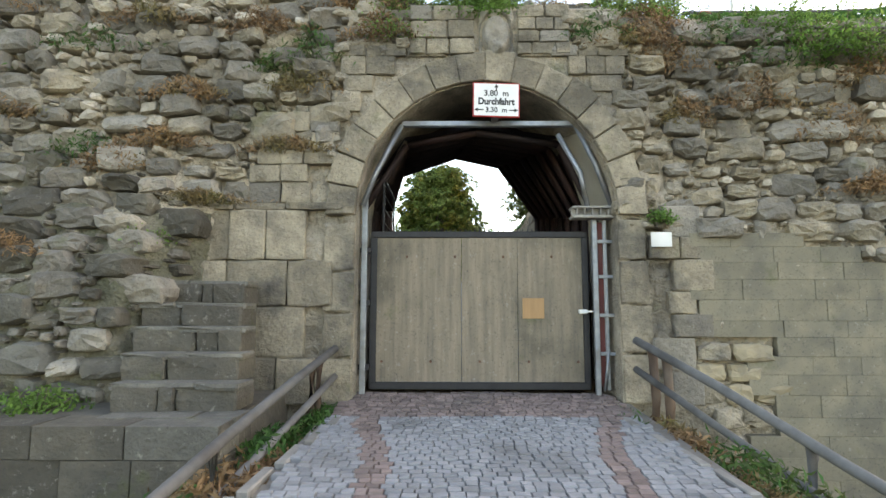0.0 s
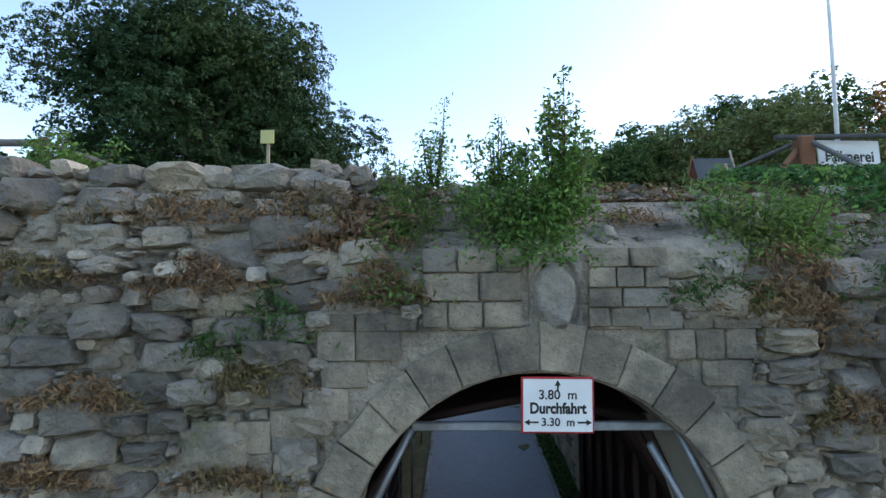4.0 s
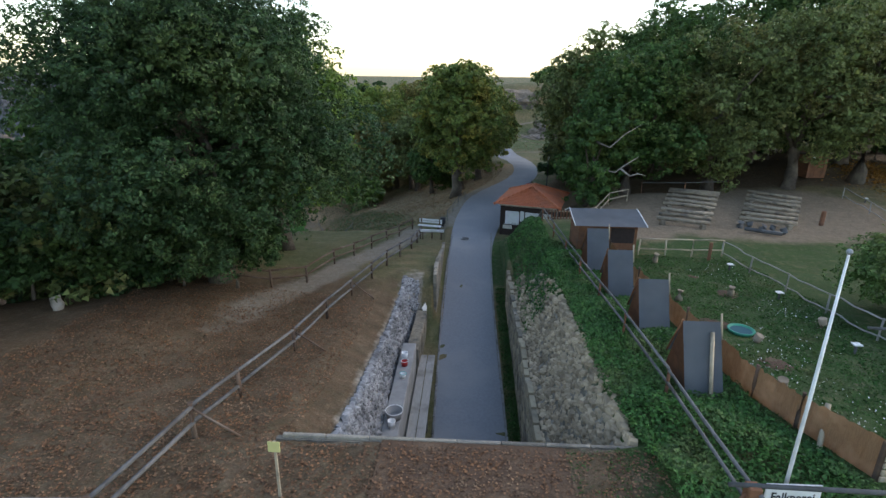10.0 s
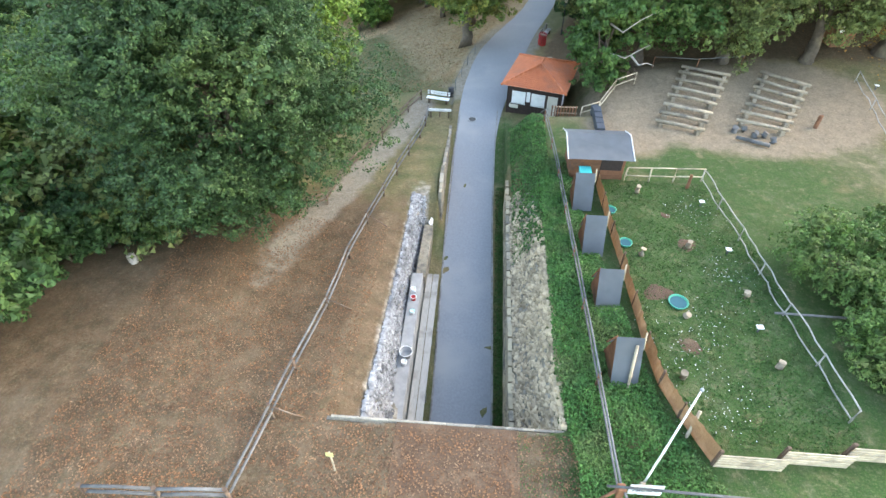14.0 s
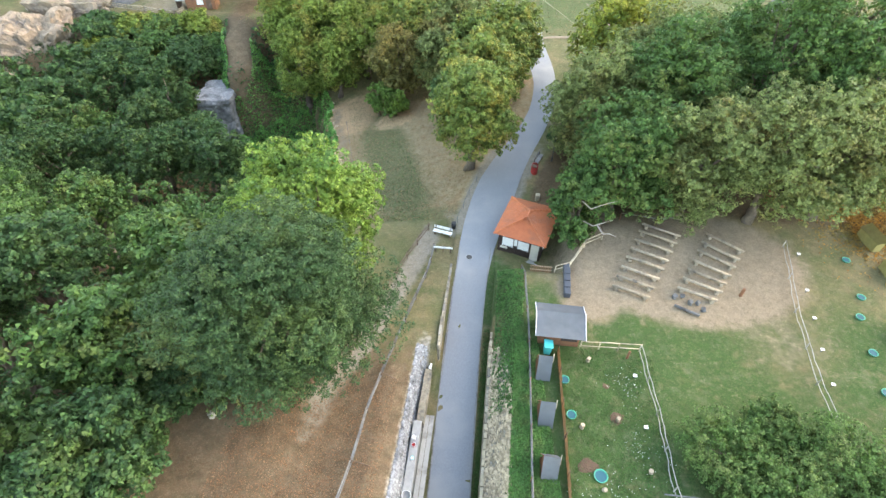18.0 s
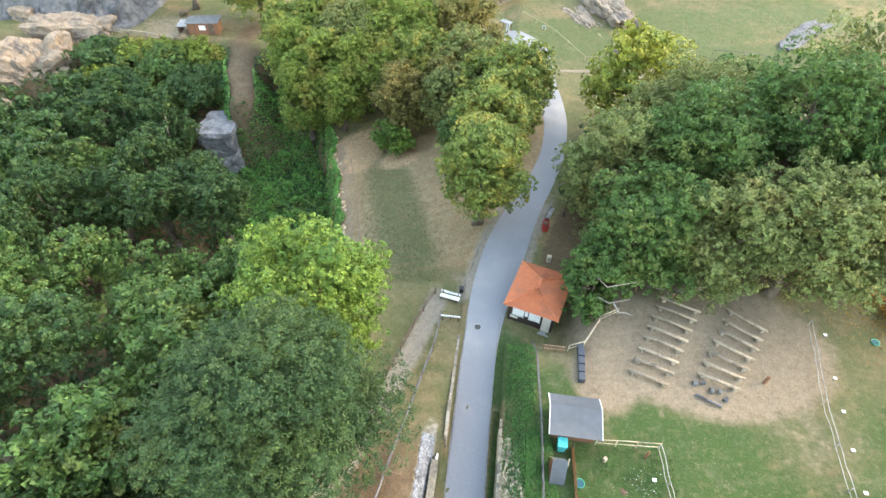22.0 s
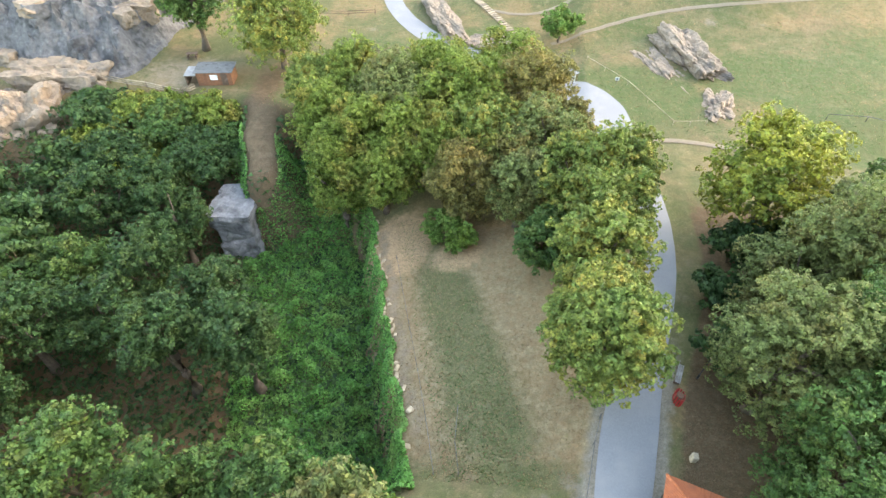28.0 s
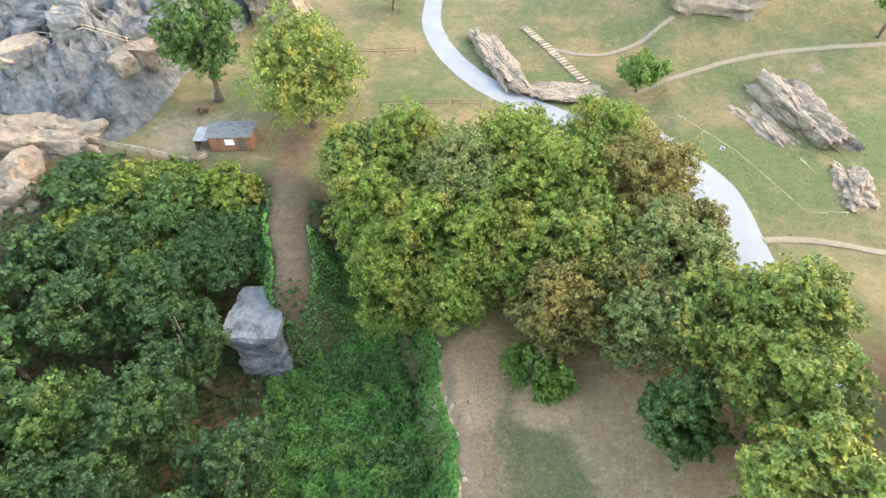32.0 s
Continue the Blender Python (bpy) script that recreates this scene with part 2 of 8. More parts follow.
ZINC = surf("galvanised_steel", (0.33, 0.35, 0.37), (0.24, 0.26, 0.28), (0.17, 0.16, 0.15), 9, 2, 0.5, 0.6, bump=0.1)
RUST = surf("rusty_steel", (0.20, 0.10, 0.06), (0.13, 0.08, 0.06), None, 9, 2, 0.85, 0.2, bump=0.3)
FELT = surf("grey_roofing_felt", (0.175, 0.195, 0.215), (0.145, 0.16, 0.175), (0.21, 0.22, 0.23), 1.5, 0.5, 0.8, bump=0.25, bscale=60, bdist=0.004)
TILE = surf("orange_clay_tile", (0.50, 0.145, 0.06), (0.40, 0.115, 0.05), (0.30, 0.11, 0.06), 2.5, 0.8, 0.75, bump=0.25, bscale=30, island=0.16)
WHITE = surf("white_paint", (0.78, 0.78, 0.76), (0.70, 0.70, 0.68), (0.5, 0.5, 0.47), 3, 0.8, 0.6, bump=0.1)
CREAM = surf("cream_paint", (0.62, 0.58, 0.48), (0.55, 0.51, 0.42), None, 3, 0.8, 0.7, bump=0.1)
INK_SHADE = surf("lettering_and_cave_shade", (0.015, 0.015, 0.015), (0.02, 0.02, 0.02), None, 3, 1, 0.6, bump=0)
RED = surf("red_paint", (0.42, 0.03, 0.03), (0.36, 0.03, 0.03), None, 3, 1, 0.5, bump=0.05)
TEAL = surf("turquoise_plastic", (0.03, 0.42, 0.40), (0.025, 0.36, 0.35), None, 2, 1, 0.45, bump=0.05)
AQUA = surf("green_plastic_bowl", (0.03, 0.27, 0.17), (0.025, 0.23, 0.15), None, 2, 1, 0.45, bump=0.05)
POOL = surf("blue_water_bowl", (0.01, 0.08, 0.10), (0.008, 0.065, 0.085), None, 3, 1, 0.6, bump=0.05)
YROOF = surf("yellow_ochre_boards", (0.24, 0.20, 0.07), (0.18, 0.155, 0.055), (0.18, 0.13, 0.05), 3, 1, 0.8, bump=0.2)
BARK = surf("oak_bark", (0.13, 0.10, 0.075), (0.075, 0.06, 0.048), (0.17, 0.14, 0.1), 4, 1.2, 0.95, bump=1.0, bscale=10, bdist=0.06)
DEAD = surf("bleached_dead_wood", (0.38, 0.33, 0.28), (0.27, 0.235, 0.2), None, 5, 1, 0.9, bump=0.4)
REED = surf("reed_matting", (0.37, 0.25, 0.15), (0.26, 0.175, 0.105), (0.44, 0.31, 0.20), 10, 1.5, 0.9, bump=0.6, bscale=50, stretch=(8, 8, 0.6))
TYRE = surf("dark_rubber", (0.025, 0.025, 0.027), (0.04, 0.04, 0.042), None, 8, 1, 0.7, bump=0.2)
STONE_P = surf("grey_broken_rock", (0.31, 0.31, 0.305), (0.15, 0.152, 0.155), (0.06, 0.06, 0.062), 3.5, 1.1, 0.92, bump=0.7, bscale=22, bdist=0.02, island=0.3)
STONE_T = surf("tan_rubble", (0.47, 0.365, 0.24), (0.32, 0.245, 0.16), (0.19, 0.15, 0.10), 3.5, 1.1, 0.92, bump=0.7, bscale=22, bdist=0.02, island=0.3)
CONC = surf("rough_concrete", (0.27, 0.265, 0.255), (0.20, 0.197, 0.19), (0.34, 0.335, 0.32), 2.5, 0.8, 0.9, bump=0.3, bscale=30)
CAST = surf("cast_iron", (0.07, 0.065, 0.06), (0.05, 0.048, 0.045), None, 6, 1, 0.7, 0.3, bump=0.4)
CRATE = surf("dark_crates", (0.06, 0.07, 0.085), (0.045, 0.05, 0.06), None, 5, 1, 0.6, bump=0.1)
WOOD_L2 = surf("grey_planks", (0.34, 0.32, 0.285), (0.25, 0.235, 0.21), (0.18, 0.165, 0.145), 4, 1.2, 0.85, bump=0.3, stretch=(6, 0.6, 6))
YPALE = surf("pale_yellow_sign", (0.55, 0.52, 0.22), (0.48, 0.45, 0.19), None, 3, 1, 0.6, bump=0.05)
PATH = surf("trodden_sand", (0.21, 0.168, 0.118), (0.155, 0.122, 0.086), (0.20, 0.16, 0.11), 3, 0.6, 0.95, bump=0.6, bscale=12, bdist=0.03)
SOIL = surf("leafy_soil", (0.105, 0.062, 0.038), (0.075, 0.048, 0.032), (0.13, 0.095, 0.055), 3, 0.7, 0.97, bump=0.9, bscale=14, bdist=0.05)
TERRACE = surf("leaf_strewn_earth", (0.115, 0.066, 0.038), (0.085, 0.055, 0.036), (0.16, 0.105, 0.065), 9, 0.9, 0.97, bump=0.9, bscale=14, bdist=0.05)
OAK = leaf("oak_leaves", (0.034, 0.076, 0.021), (0.052, 0.100, 0.024), (0.080, 0.105, 0.026))
DARK = leaf("dark_oak_leaves", (0.021, 0.051, 0.017), (0.031, 0.066, 0.019), (0.046, 0.076, 0.019))
BROWNISH = leaf("browning_leaves", (0.10, 0.10, 0.030), (0.13, 0.11, 0.032), (0.16, 0.12, 0.034))
LAWN_OAK = leaf("great_oak_leaves", (0.020, 0.046, 0.017), (0.030, 0.062, 0.021), (0.045, 0.073, 0.021), 0.3)
OLIVE = leaf("olive_oak_leaves", (0.088, 0.118, 0.038), (0.106, 0.128, 0.042), (0.135, 0.122, 0.040))
LIME = leaf("lime_tree_leaves", (0.070, 0.115, 0.028), (0.115, 0.14, 0.030), (0.19, 0.165, 0.034), 0.5)
YELLOWISH = leaf("yellow_green_leaves", (0.062, 0.118, 0.021), (0.11, 0.158, 0.025), (0.048, 0.102, 0.022), 0.3)
RUSSET = leaf("russet_leaves", (0.19, 0.095, 0.02), (0.24, 0.115, 0.02), (0.10, 0.09, 0.025), 0.4)
SCRUB = leaf("scrub_leaves", (0.075, 0.155, 0.034), (0.105, 0.185, 0.042), (0.135, 0.165, 0.05), 0.8, 0.5)
WILLOW = leaf("willow_leaves", (0.048, 0.098, 0.026), (0.066, 0.115, 0.03), (0.085, 0.115, 0.036), 0.6, 0.35)
IVY = leaf("ivy_leaves", (0.058, 0.16, 0.04), (0.10, 0.235, 0.052), (0.125, 0.205, 0.055), 0.22, 0.3)
IVY_B = leaf("bank_ivy_leaves", (0.036, 0.098, 0.026), (0.055, 0.135, 0.032), (0.08, 0.12, 0.04), 0.6, 0.3)
GROVE = leaf("grove_leaves", (0.088, 0.135, 0.026), (0.118, 0.155, 0.03), (0.165, 0.15, 0.034), 0.3, 0.35)
GOLD = leaf("golden_leaves", (0.12, 0.15, 0.024), (0.19, 0.18, 0.026), (0.085, 0.13, 0.026), 0.3)
STRAW = leaf("dry_grass", (0.20, 0.12, 0.06), (0.14, 0.085, 0.045), (0.11, 0.105, 0.04), 1.0, 0.2)
BLADE = leaf("fresh_grass", (0.028, 0.076, 0.018), (0.040, 0.094, 0.022), (0.066, 0.082, 0.028), 1.0, 0.3)
LITTER = leaf("fallen_leaves", (0.155, 0.075, 0.034), (0.105, 0.057, 0.03), (0.15, 0.095, 0.055), 1.2, 0.1)


# ---- building helpers ----
def S(a, b, v):
    t = np.clip((v - a) / (b - a), 0, 1)
    return t * t * (3 - 2 * t)


def put(name, mesh, material, parent=None, label="", m=None, smooth=False):
    if material is not None:
        mesh.materials.clear()
        mesh.materials.append(material)
    ob = new(name, mesh)
    if m is not None:
        ob.matrix_world = m
    if parent is not None:
        ob.parent = parent
        if m is not None:
            ob.matrix_basis = m
    if label:
        ob["label"] = label
    return ob


def part(name, bm, material, parent=None, label="", smooth=False):
    """Links a bmesh as one mesh object, under a thing or a part."""
    me = bpy.data.meshes.new(name)
    if smooth:
        for fa in bm.faces:
            fa.smooth = True
    bm.to_mesh(me)
    bm.free()
    return put(name, me, material, parent, label)


def thing(name, label, category, group="", m=None):
    ob = new(name)
    ob.empty_display_size = 0.2
    if m is not None:
        ob.matrix_world = m
    return tagged(ob, label, category, group)


def structure(ob, label, category):
    return tagged(ob, label, category, "", "structure")


def box(bm, x0, x1, y0, y1, z0, z1, bevel=0.0, m=None):
    """A box with bevelled edges, added to bm."""
    r = bmesh.ops.create_cube(bm, size=1)
    vs = r["verts"]
    for v in vs:
        v.co = Vector(((x0 + x1) / 2 + v.co.x * (x1 - x0), (y0 + y1) / 2 + v.co.y * (y1 - y0), (z0 + z1) / 2 + v.co.z * (z1 - z0)))
    if bevel:
        es = list({e for v in vs for e in v.link_edges})
        r = bmesh.ops.bevel(bm, geom=es, offset=bevel, segments=1, affect="EDGES")
        vs = list({v for v in r["verts"]} | {v for v in vs if v.is_valid})
    if m is not None:
        bmesh.ops.transform(bm, matrix=m, verts=vs)
    return vs


def boxed(*a, **k):
    bm = bmesh.new()
    box(bm, *a, **k)
    return bm


def tube(bm, pts, radii, sides=8, wobble=0.0, cap=True):
    """A tapered, bent round bar through pts."""
    rings = []
    for i, (p, r) in enumerate(zip(pts, radii)):
        a = Vector(pts[max(i - 1, 0)])
        b = Vector(pts[min(i + 1, len(pts) - 1)])
        q = (b - a).to_track_quat("Z", "Y")
        ring = []
        for k in range(sides):
            t = 2 * math.pi * k / sides
            rr = r * (1 + wobble * random.uniform(-1, 1))
            ring.append(bm.verts.new(Vector(p) + q @ Vector((rr * math.cos(t), rr * math.sin(t), 0))))
        rings.append(ring)
    for a, b in zip(rings, rings[1:]):
        for k in range(sides):
            f = bm.faces.new((a[k], a[(k + 1) % sides], b[(k + 1) % sides], b[k]))
            f.smooth = True
    if cap:
        bm.faces.new(rings[0][::-1])
        bm.faces.new(rings[-1])


def bar(a, b, r, sides=8, wobble=0.06, r2=None, bends=1, bow=0.0):
    bm = bmesh.new()
    n = 2 + bends
    pts, rad = [], []
    for i in range(n):
        f = i / (n - 1)
        j = 0 if i in (0, n - 1) else r * 0.5 + bow
        pts.append(Vector(a).lerp(Vector(b), f) + Vector((random.uniform(-j, j), random.uniform(-j, j), random.uniform(-j, j))))
        rad.append(r + ((r2 if r2 is not None else r) - r) * f)
    tube(bm, pts, rad, sides, wobble)
    return bm


def quads(name, verts, faces, material, parent=None, label=""):
    me = bpy.data.meshes.new(name)
    me.from_pydata(verts, [], faces)
    return put(name, me, material, parent, label)


def cards(name, centres, normals, size, material, parent=None, label="", spread=0.5, aspect=0.7, seed=0, corners=4):
    """Many small four-cornered leaves, bent at the midrib, in one mesh."""
    rng = np.random.default_rng(seed)
    n = len(centres)
    c = np.asarray(centres, float)
    nr = np.asarray(normals, float) + rng.normal(0, spread, (n, 3))
    nr /= np.linalg.norm(nr, axis=1, keepdims=True) + 1e-9
    u = np.cross(nr, rng.normal(0, 1, (n, 3)))
    u /= np.linalg.norm(u, axis=1, keepdims=True) + 1e-9
    v = np.cross(nr, u)
    s = (np.asarray(size) * rng.uniform(0.6, 1.35, n))[:, None]
    lift = nr * s * 0.18
    co = np.empty((n, 4, 3))
    co[:, 0], co[:, 1] = c - u * s * 0.5, c - v * s * aspect * 0.5 + lift
    co[:, 2], co[:, 3] = c + u * s * 0.5, c + v * s * aspect * 0.5 + lift
    if corners == 3:
        co = np.stack([co[:, 0], co[:, 1] + (co[:, 1] - c) * 0.3, co[:, 2] + (c - co[:, 1]) * 0.5], 1)
    k = corners
    me = bpy.data.meshes.new(name)
    me.vertices.add(n * k)
    me.vertices.foreach_set("co", co.ravel())
    me.loops.add(n * k)
    me.loops.foreach_set("vertex_index", np.arange(n * k))
    me.polygons.add(n)
    me.polygons.foreach_set("loop_start", np.arange(0, n * k, k))
    me.update(calc_edges=True)
    me.validate()
    return put(name, me, material, parent, label)


# ---- the lie of the land ----
ROAD_Y = (-20, 8, 40.6, 52, 60, 72, 90, 115, 140)
ROAD_Z = (-1.5, 0, 2.95, 3.45, 3.1, 2.7, 2.0, 1.6, 1.2)
LINE_Y = (-20, 8, 17, 30, 36, 43, 47.5, 53, 58, 65, 72, 80, 88, 93, 99, 104, 112, 119, 124.5, 132, 141, 156)
LINE_X = (0.5, 0.5, 0.6, 0.4, 0.45, 0.7, 1.6, 2.6, 4.2, 6.6, 7.9, 8.0, 6.4, 5.4, 4.9, 3.6, -8, -21, -27, -32, -35.5, -37)
LINE_W = (2.9, 2.9, 2.85, 2.8, 2.75, 3.4, 4.3, 4.2, 3.4, 3.0, 3.0, 3.2, 4.0, 5.0, 5.8, 5.4, 4.2, 4.2, 4, 3.6, 3.4, 3.2)


def road_z(y):
    return np.interp(y, ROAD_Y, ROAD_Z)


def road_x(y):
    return np.interp(y, LINE_Y[:15], LINE_X[:15])


def cliff_x(y):
    """The brink above the wooded hollow."""
    y = np.asarray(y, float)
    return np.interp(y, (5, 19, 22, 24, 27, 43, 46, 79, 90), (-27, -22, -18, -14.5, -12.5, -13, -14, -25, -30)) + S(46, 49, y) * (0.32 * np.sin(0.75 * y) + 0.18 * np.sin(2.1 * y + 1))


def ground(x, y):
    x, y = np.asarray(x, float), np.asarray(y, float)
    zr, cx = road_z(y), road_x(y)
    # terraces on both sides of the sunken lane
    left = np.interp(y, (8, 9.3, 10.4, 13, 15.3, 19, 23, 27.5, 31.4, 36, 42), (6.30, 6.46, 6.60, 6.53, 6.12, 5.5, 4.85, 4.45, 4.12, 3.4, 2.6))
    lawn = np.interp(y, (8, 9.3, 10.4, 14, 21, 24, 30, 36, 42), (6.40, 6.60, 6.75, 6.7, 6.05, 5.6, 4.6, 3.5, 2.6)) - 0.4 * S(-10, -20, x) * S(30, 18, y)
    left = left + (lawn - left) * S(-7, -13, x)
    right = 6.57 + 0.13 * np.maximum(S(3, 5, x), S(13, 16, y)) - 0.95 * S(10.2, 8, y) - 0.9 * S(14, 30, y) + 0.45 * S(34, 45, y) * S(10, 14, x) + 0.03 * np.clip(x - 22, 0, 60)
    tunnel = S(13.32, 13.22, y)
    up = S(27.5, 30, y)
    lz = zr + np.clip(left - 2.6 - zr, 0.3, None) * S(-1.92, -2.1, x)
    lz = lz + (left - lz) * ((0.78 * S(-2.3, -3.05, x) + 0.22 * S(-3.0, -4.8, x)) * (1 - up) + S(-1.4, -1.55, x) * up)
    lz = lz + (zr + (left - zr) * S(-1.45, -1.6, x) - lz) * tunnel
    bank = right + (zr + 0.1 - right) * S(36.5, 40, y) * S(9.8, 7.6, x)
    rz = zr + (bank - zr) * (0.5 * S(2.62, 2.74, x) + 0.5 * S(2.74, 4.4, x))
    rz = rz + (zr + (bank - zr) * S(2.45, 2.6, x) - rz) * tunnel
    near = np.where(x < 0.5, lz, rz)
    # forecourt before the wall
    fore = zr - 0.16 - 0.1 * S(-1.4, -2.0, x) - 0.9 * S(-2.0, -4.5, x) - 0.12 * S(2.3, 2.8, x) - 1.5 * S(2.6, 5.0, x)
    near = fore + (near - fore) * S(8.0, 8.4, y)
    # beyond the hut: meadow to one side, oak wood to the other
    low = -4.6 + 5.2 * S(79, 93, y)
    fall = np.maximum(zr - 0.33 * np.clip(cx - 2.8 - x, 0, None), low + 0.0 * x)
    rise = zr + 0.16 * np.clip(x - cx - 2.6, 0, 25) * S(95, 70, y) + 0.05 * np.clip(x - cx - 3, 0, 40) * S(85, 105, y)
    far = np.where(x < cx, fall, rise)
    z = near + (far - near) * S(42.5, 49, y)
    # hollow below the brink
    floor = -8.0 - 4.0 * S(40, 55, y) + 8.6 * S(77, 88, y) + 3.6 * S(88, 99, y)
    soft = 7.0 - 4.6 * S(42, 50, y) + 9 * S(84, 95, y)
    down = np.clip((cliff_x(y) - x) / soft, 0, 1)
    z = z + (np.minimum(floor, z) - z) * down * down * (3 - 2 * down) * S(8.0, 8.4, y)
    # spur that carries the path behind the rock pillar
    px_, py_ = np.interp(y, (82.5, 88, 94, 100), (-40.0, -42.2, -43.7, -46.0)), np.clip(y, 82.5, 101)
    d = np.hypot(x - px_, y - py_)
    z = z + (np.interp(y, (82.5, 86, 94, 101), (-0.9, 0.9, 1.3, 0.9)) - z) * S(5.0, 1.6, d) * S(101, 96, y)
    # hills behind
    z = z + 5.5 * S(122, 152, y) * S(-30, 4, x) + 5.0 * np.exp(-((x - 14) / 24) ** 2 - ((y - 156) / 15) ** 2)
    z = z + 3.5 * S(-66, -84, x) * S(98, 112, y)
    r = np.hypot(x, y - 60)
    return z - 22 * S(170, 420, r) + 0.05 * np.sin(1.3 * x + 0.7 * y) * np.sin(0.9 * y - 0.6 * x) * S(9, 12, y)


def gz(x, y):
    return float(ground(x, y))


def axis(stops):
    out = []
    for a, b, step in stops:
        out += list(np.arange(a, b - 1e-6, step))
    return out


gx = [-3200, -1800, -1000, -600, -380, -260, -190, -150] + axis([(-130, -60, 3), (-60, -26, 1.2), (-26, -5, 0.6), (-5, -2.9, 0.3)]) + [-2.8, -2.6, -2.4, -2.2, -2.1, -1.92, -1.75, -1.6, -1.525, -1.45]
gx += axis([(-1.2, 2.4, 0.4)]) + [2.45, 2.525, 2.6, 2.62, 2.68, 2.74] + axis([(3.0, 5, 0.3), (5, 24, 0.6), (24, 60, 1.5), (60, 130, 5)]) + [130, 160, 200, 260, 380, 600, 1000, 1800, 3200]
gy = [-3000, -1500, -700, -300, -140, -70, -40, -25] + axis([(-15, 7.5, 0.9)]) + [7.5, 7.75, 8.0, 8.1, 8.2, 8.3, 8.4] + axis([(8.6, 13, 0.6)]) + [13.2, 13.22, 13.27, 13.32] + axis([(13.6, 50, 0.5), (50, 100, 0.9), (100, 170, 2.0), (170, 260, 12)]) + [260, 300, 380, 500, 700, 1100, 1800, 3200]
GX, GY = np.meshgrid(np.array(sorted(set(gx))), np.array(sorted(set(gy))))
GZ = ground(GX, GY)
nyy, nxx = GX.shape
rough = np.random.default_rng(5).normal(0, 0.018, GZ.shape) * (np.hypot(GX, GY - 60) < 150)
co = np.stack([GX, GY, GZ + rough], -1).reshape(-1, 3)
ids = np.arange(nyy * nxx).reshape(nyy, nxx)
fc = np.stack([ids[:-1, :-1], ids[:-1, 1:], ids[1:, 1:], ids[1:, :-1]], -1).reshape(-1, 4)
me = bpy.data.meshes.new("ground")
me.vertices.add(len(co))
me.vertices.foreach_set("co", co.ravel())
me.loops.add(fc.size)
me.loops.foreach_set("vertex_index", fc.ravel())
me.polygons.add(len(fc))
me.polygons.foreach_set("loop_start", np.arange(0, fc.size, 4))
me.polygons.foreach_set("use_smooth", np.ones(len(fc), bool))
me.update(calc_edges=True)


def blob(cx, cy, rx, ry, soft=0.4, turn=0.0):
    c, s = math.cos(turn), math.sin(turn)
    dx, dy = GX - cx, GY - cy
    d = np.hypot((c * dx + s * dy) / rx, (-s * dx + c * dy) / ry)
    return S(1 + soft, 1 - soft, d)


off = GX - road_x(GY)
# greener stretches of the far slopes: centre, half-widths, amount
LUSH = [(9, 106, 10, 9, 1.1), (31, 112, 14, 9, 1.0), (42, 98, 12, 8, 1.1), (-14, 122, 10, 6, 0.7), (10, 128, 9, 6, 0.6), (52, 120, 14, 12, 0.7), (-34, 118, 9, 5, 0.6)]
litter = np.maximum(S(-2.7, -3.3, GX) * S(34, 24, GY) * S(7, 8, GY), S(5.4, 2.8, GX) * S(14, 13, GY) * S(7, 8, GY))
lane_path = np.exp(-((GX - np.interp(GY, (10, 24, 29, 36, 43), (-9.5, -9, -7.3, -5.6, -4.0))) / 1.1) ** 2) * S(16, 26, GY) * S(47, 43, GY)
grass = S(2.7, 4.2, GX) * S(38, 33, GY) * S(9, 10, GY) * S(60, 30, GX)
grass = grass * (1 - 0.25 * S(14.0, 15.5, GX))
grass = np.maximum(grass, blob(2.5, 37, 2.2, 4))
sand = np.maximum(blob(18.5, 39.5, 10.5, 6.8, 0.25), 0.8 * blob(10.5, 35.5, 3, 3.5))
sand = np.maximum(sand, 0.4 * blob(25, 33, 4, 5, 0.6))
bare = np.clip(1.15 * np.maximum(blob(-20.8, 75.4, 3.6, 5.6, 0.55, -0.3), 0.7 * blob(-13.5, 73.5, 3.5, 2.5, 0.6)), 0, 1)
lush = np.zeros(GX.shape)
for cx_, cy_, rx_, ry_, k_ in LUSH:
    lush = np.maximum(lush, k_ * blob(cx_, cy_, rx_, ry_, 0.6))
sand = np.maximum(sand, 0.7 * np.exp(-((GX - cliff_x(GY) - 1.2) / 0.9) ** 2) * S(48, 52, GY) * S(80, 76, GY))
sand = np.maximum(sand, 0.6 * blob(-60, 103, 8, 6, 0.6))
dry = S(-30, -22, GX) * S(46, 50, GY) * S(80, 77, GY) * S(2, -1, off)
stripe = dry * np.exp(-((GX + 9.5 + 0.33 * (GY - 55)) / 3.8) ** 2)
shoulder = np.exp(-((np.abs(off) - 2.3) / 1.0) ** 2) * S(42, 45, GY) * S(64, 56, GY)
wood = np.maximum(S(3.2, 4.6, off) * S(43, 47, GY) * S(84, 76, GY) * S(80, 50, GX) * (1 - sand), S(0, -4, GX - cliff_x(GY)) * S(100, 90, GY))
moss = S(2.0, 2.2, GX) * S(2.75, 2.6, GX) * S(13, 13.5, GY) * S(34, 31, GY)
rocky = np.maximum(S(-1.9, -2.2, GX) * S(-3.6, -2.9, GX) * S(13, 13.4, GY) * S(33, 27, GY), S(2.7, 2.8, GX) * S(4.3, 3.7, GX) * S(13, 13.4, GY) * S(31, 27, GY))
ridge = np.full(GX.shape, 99.0)
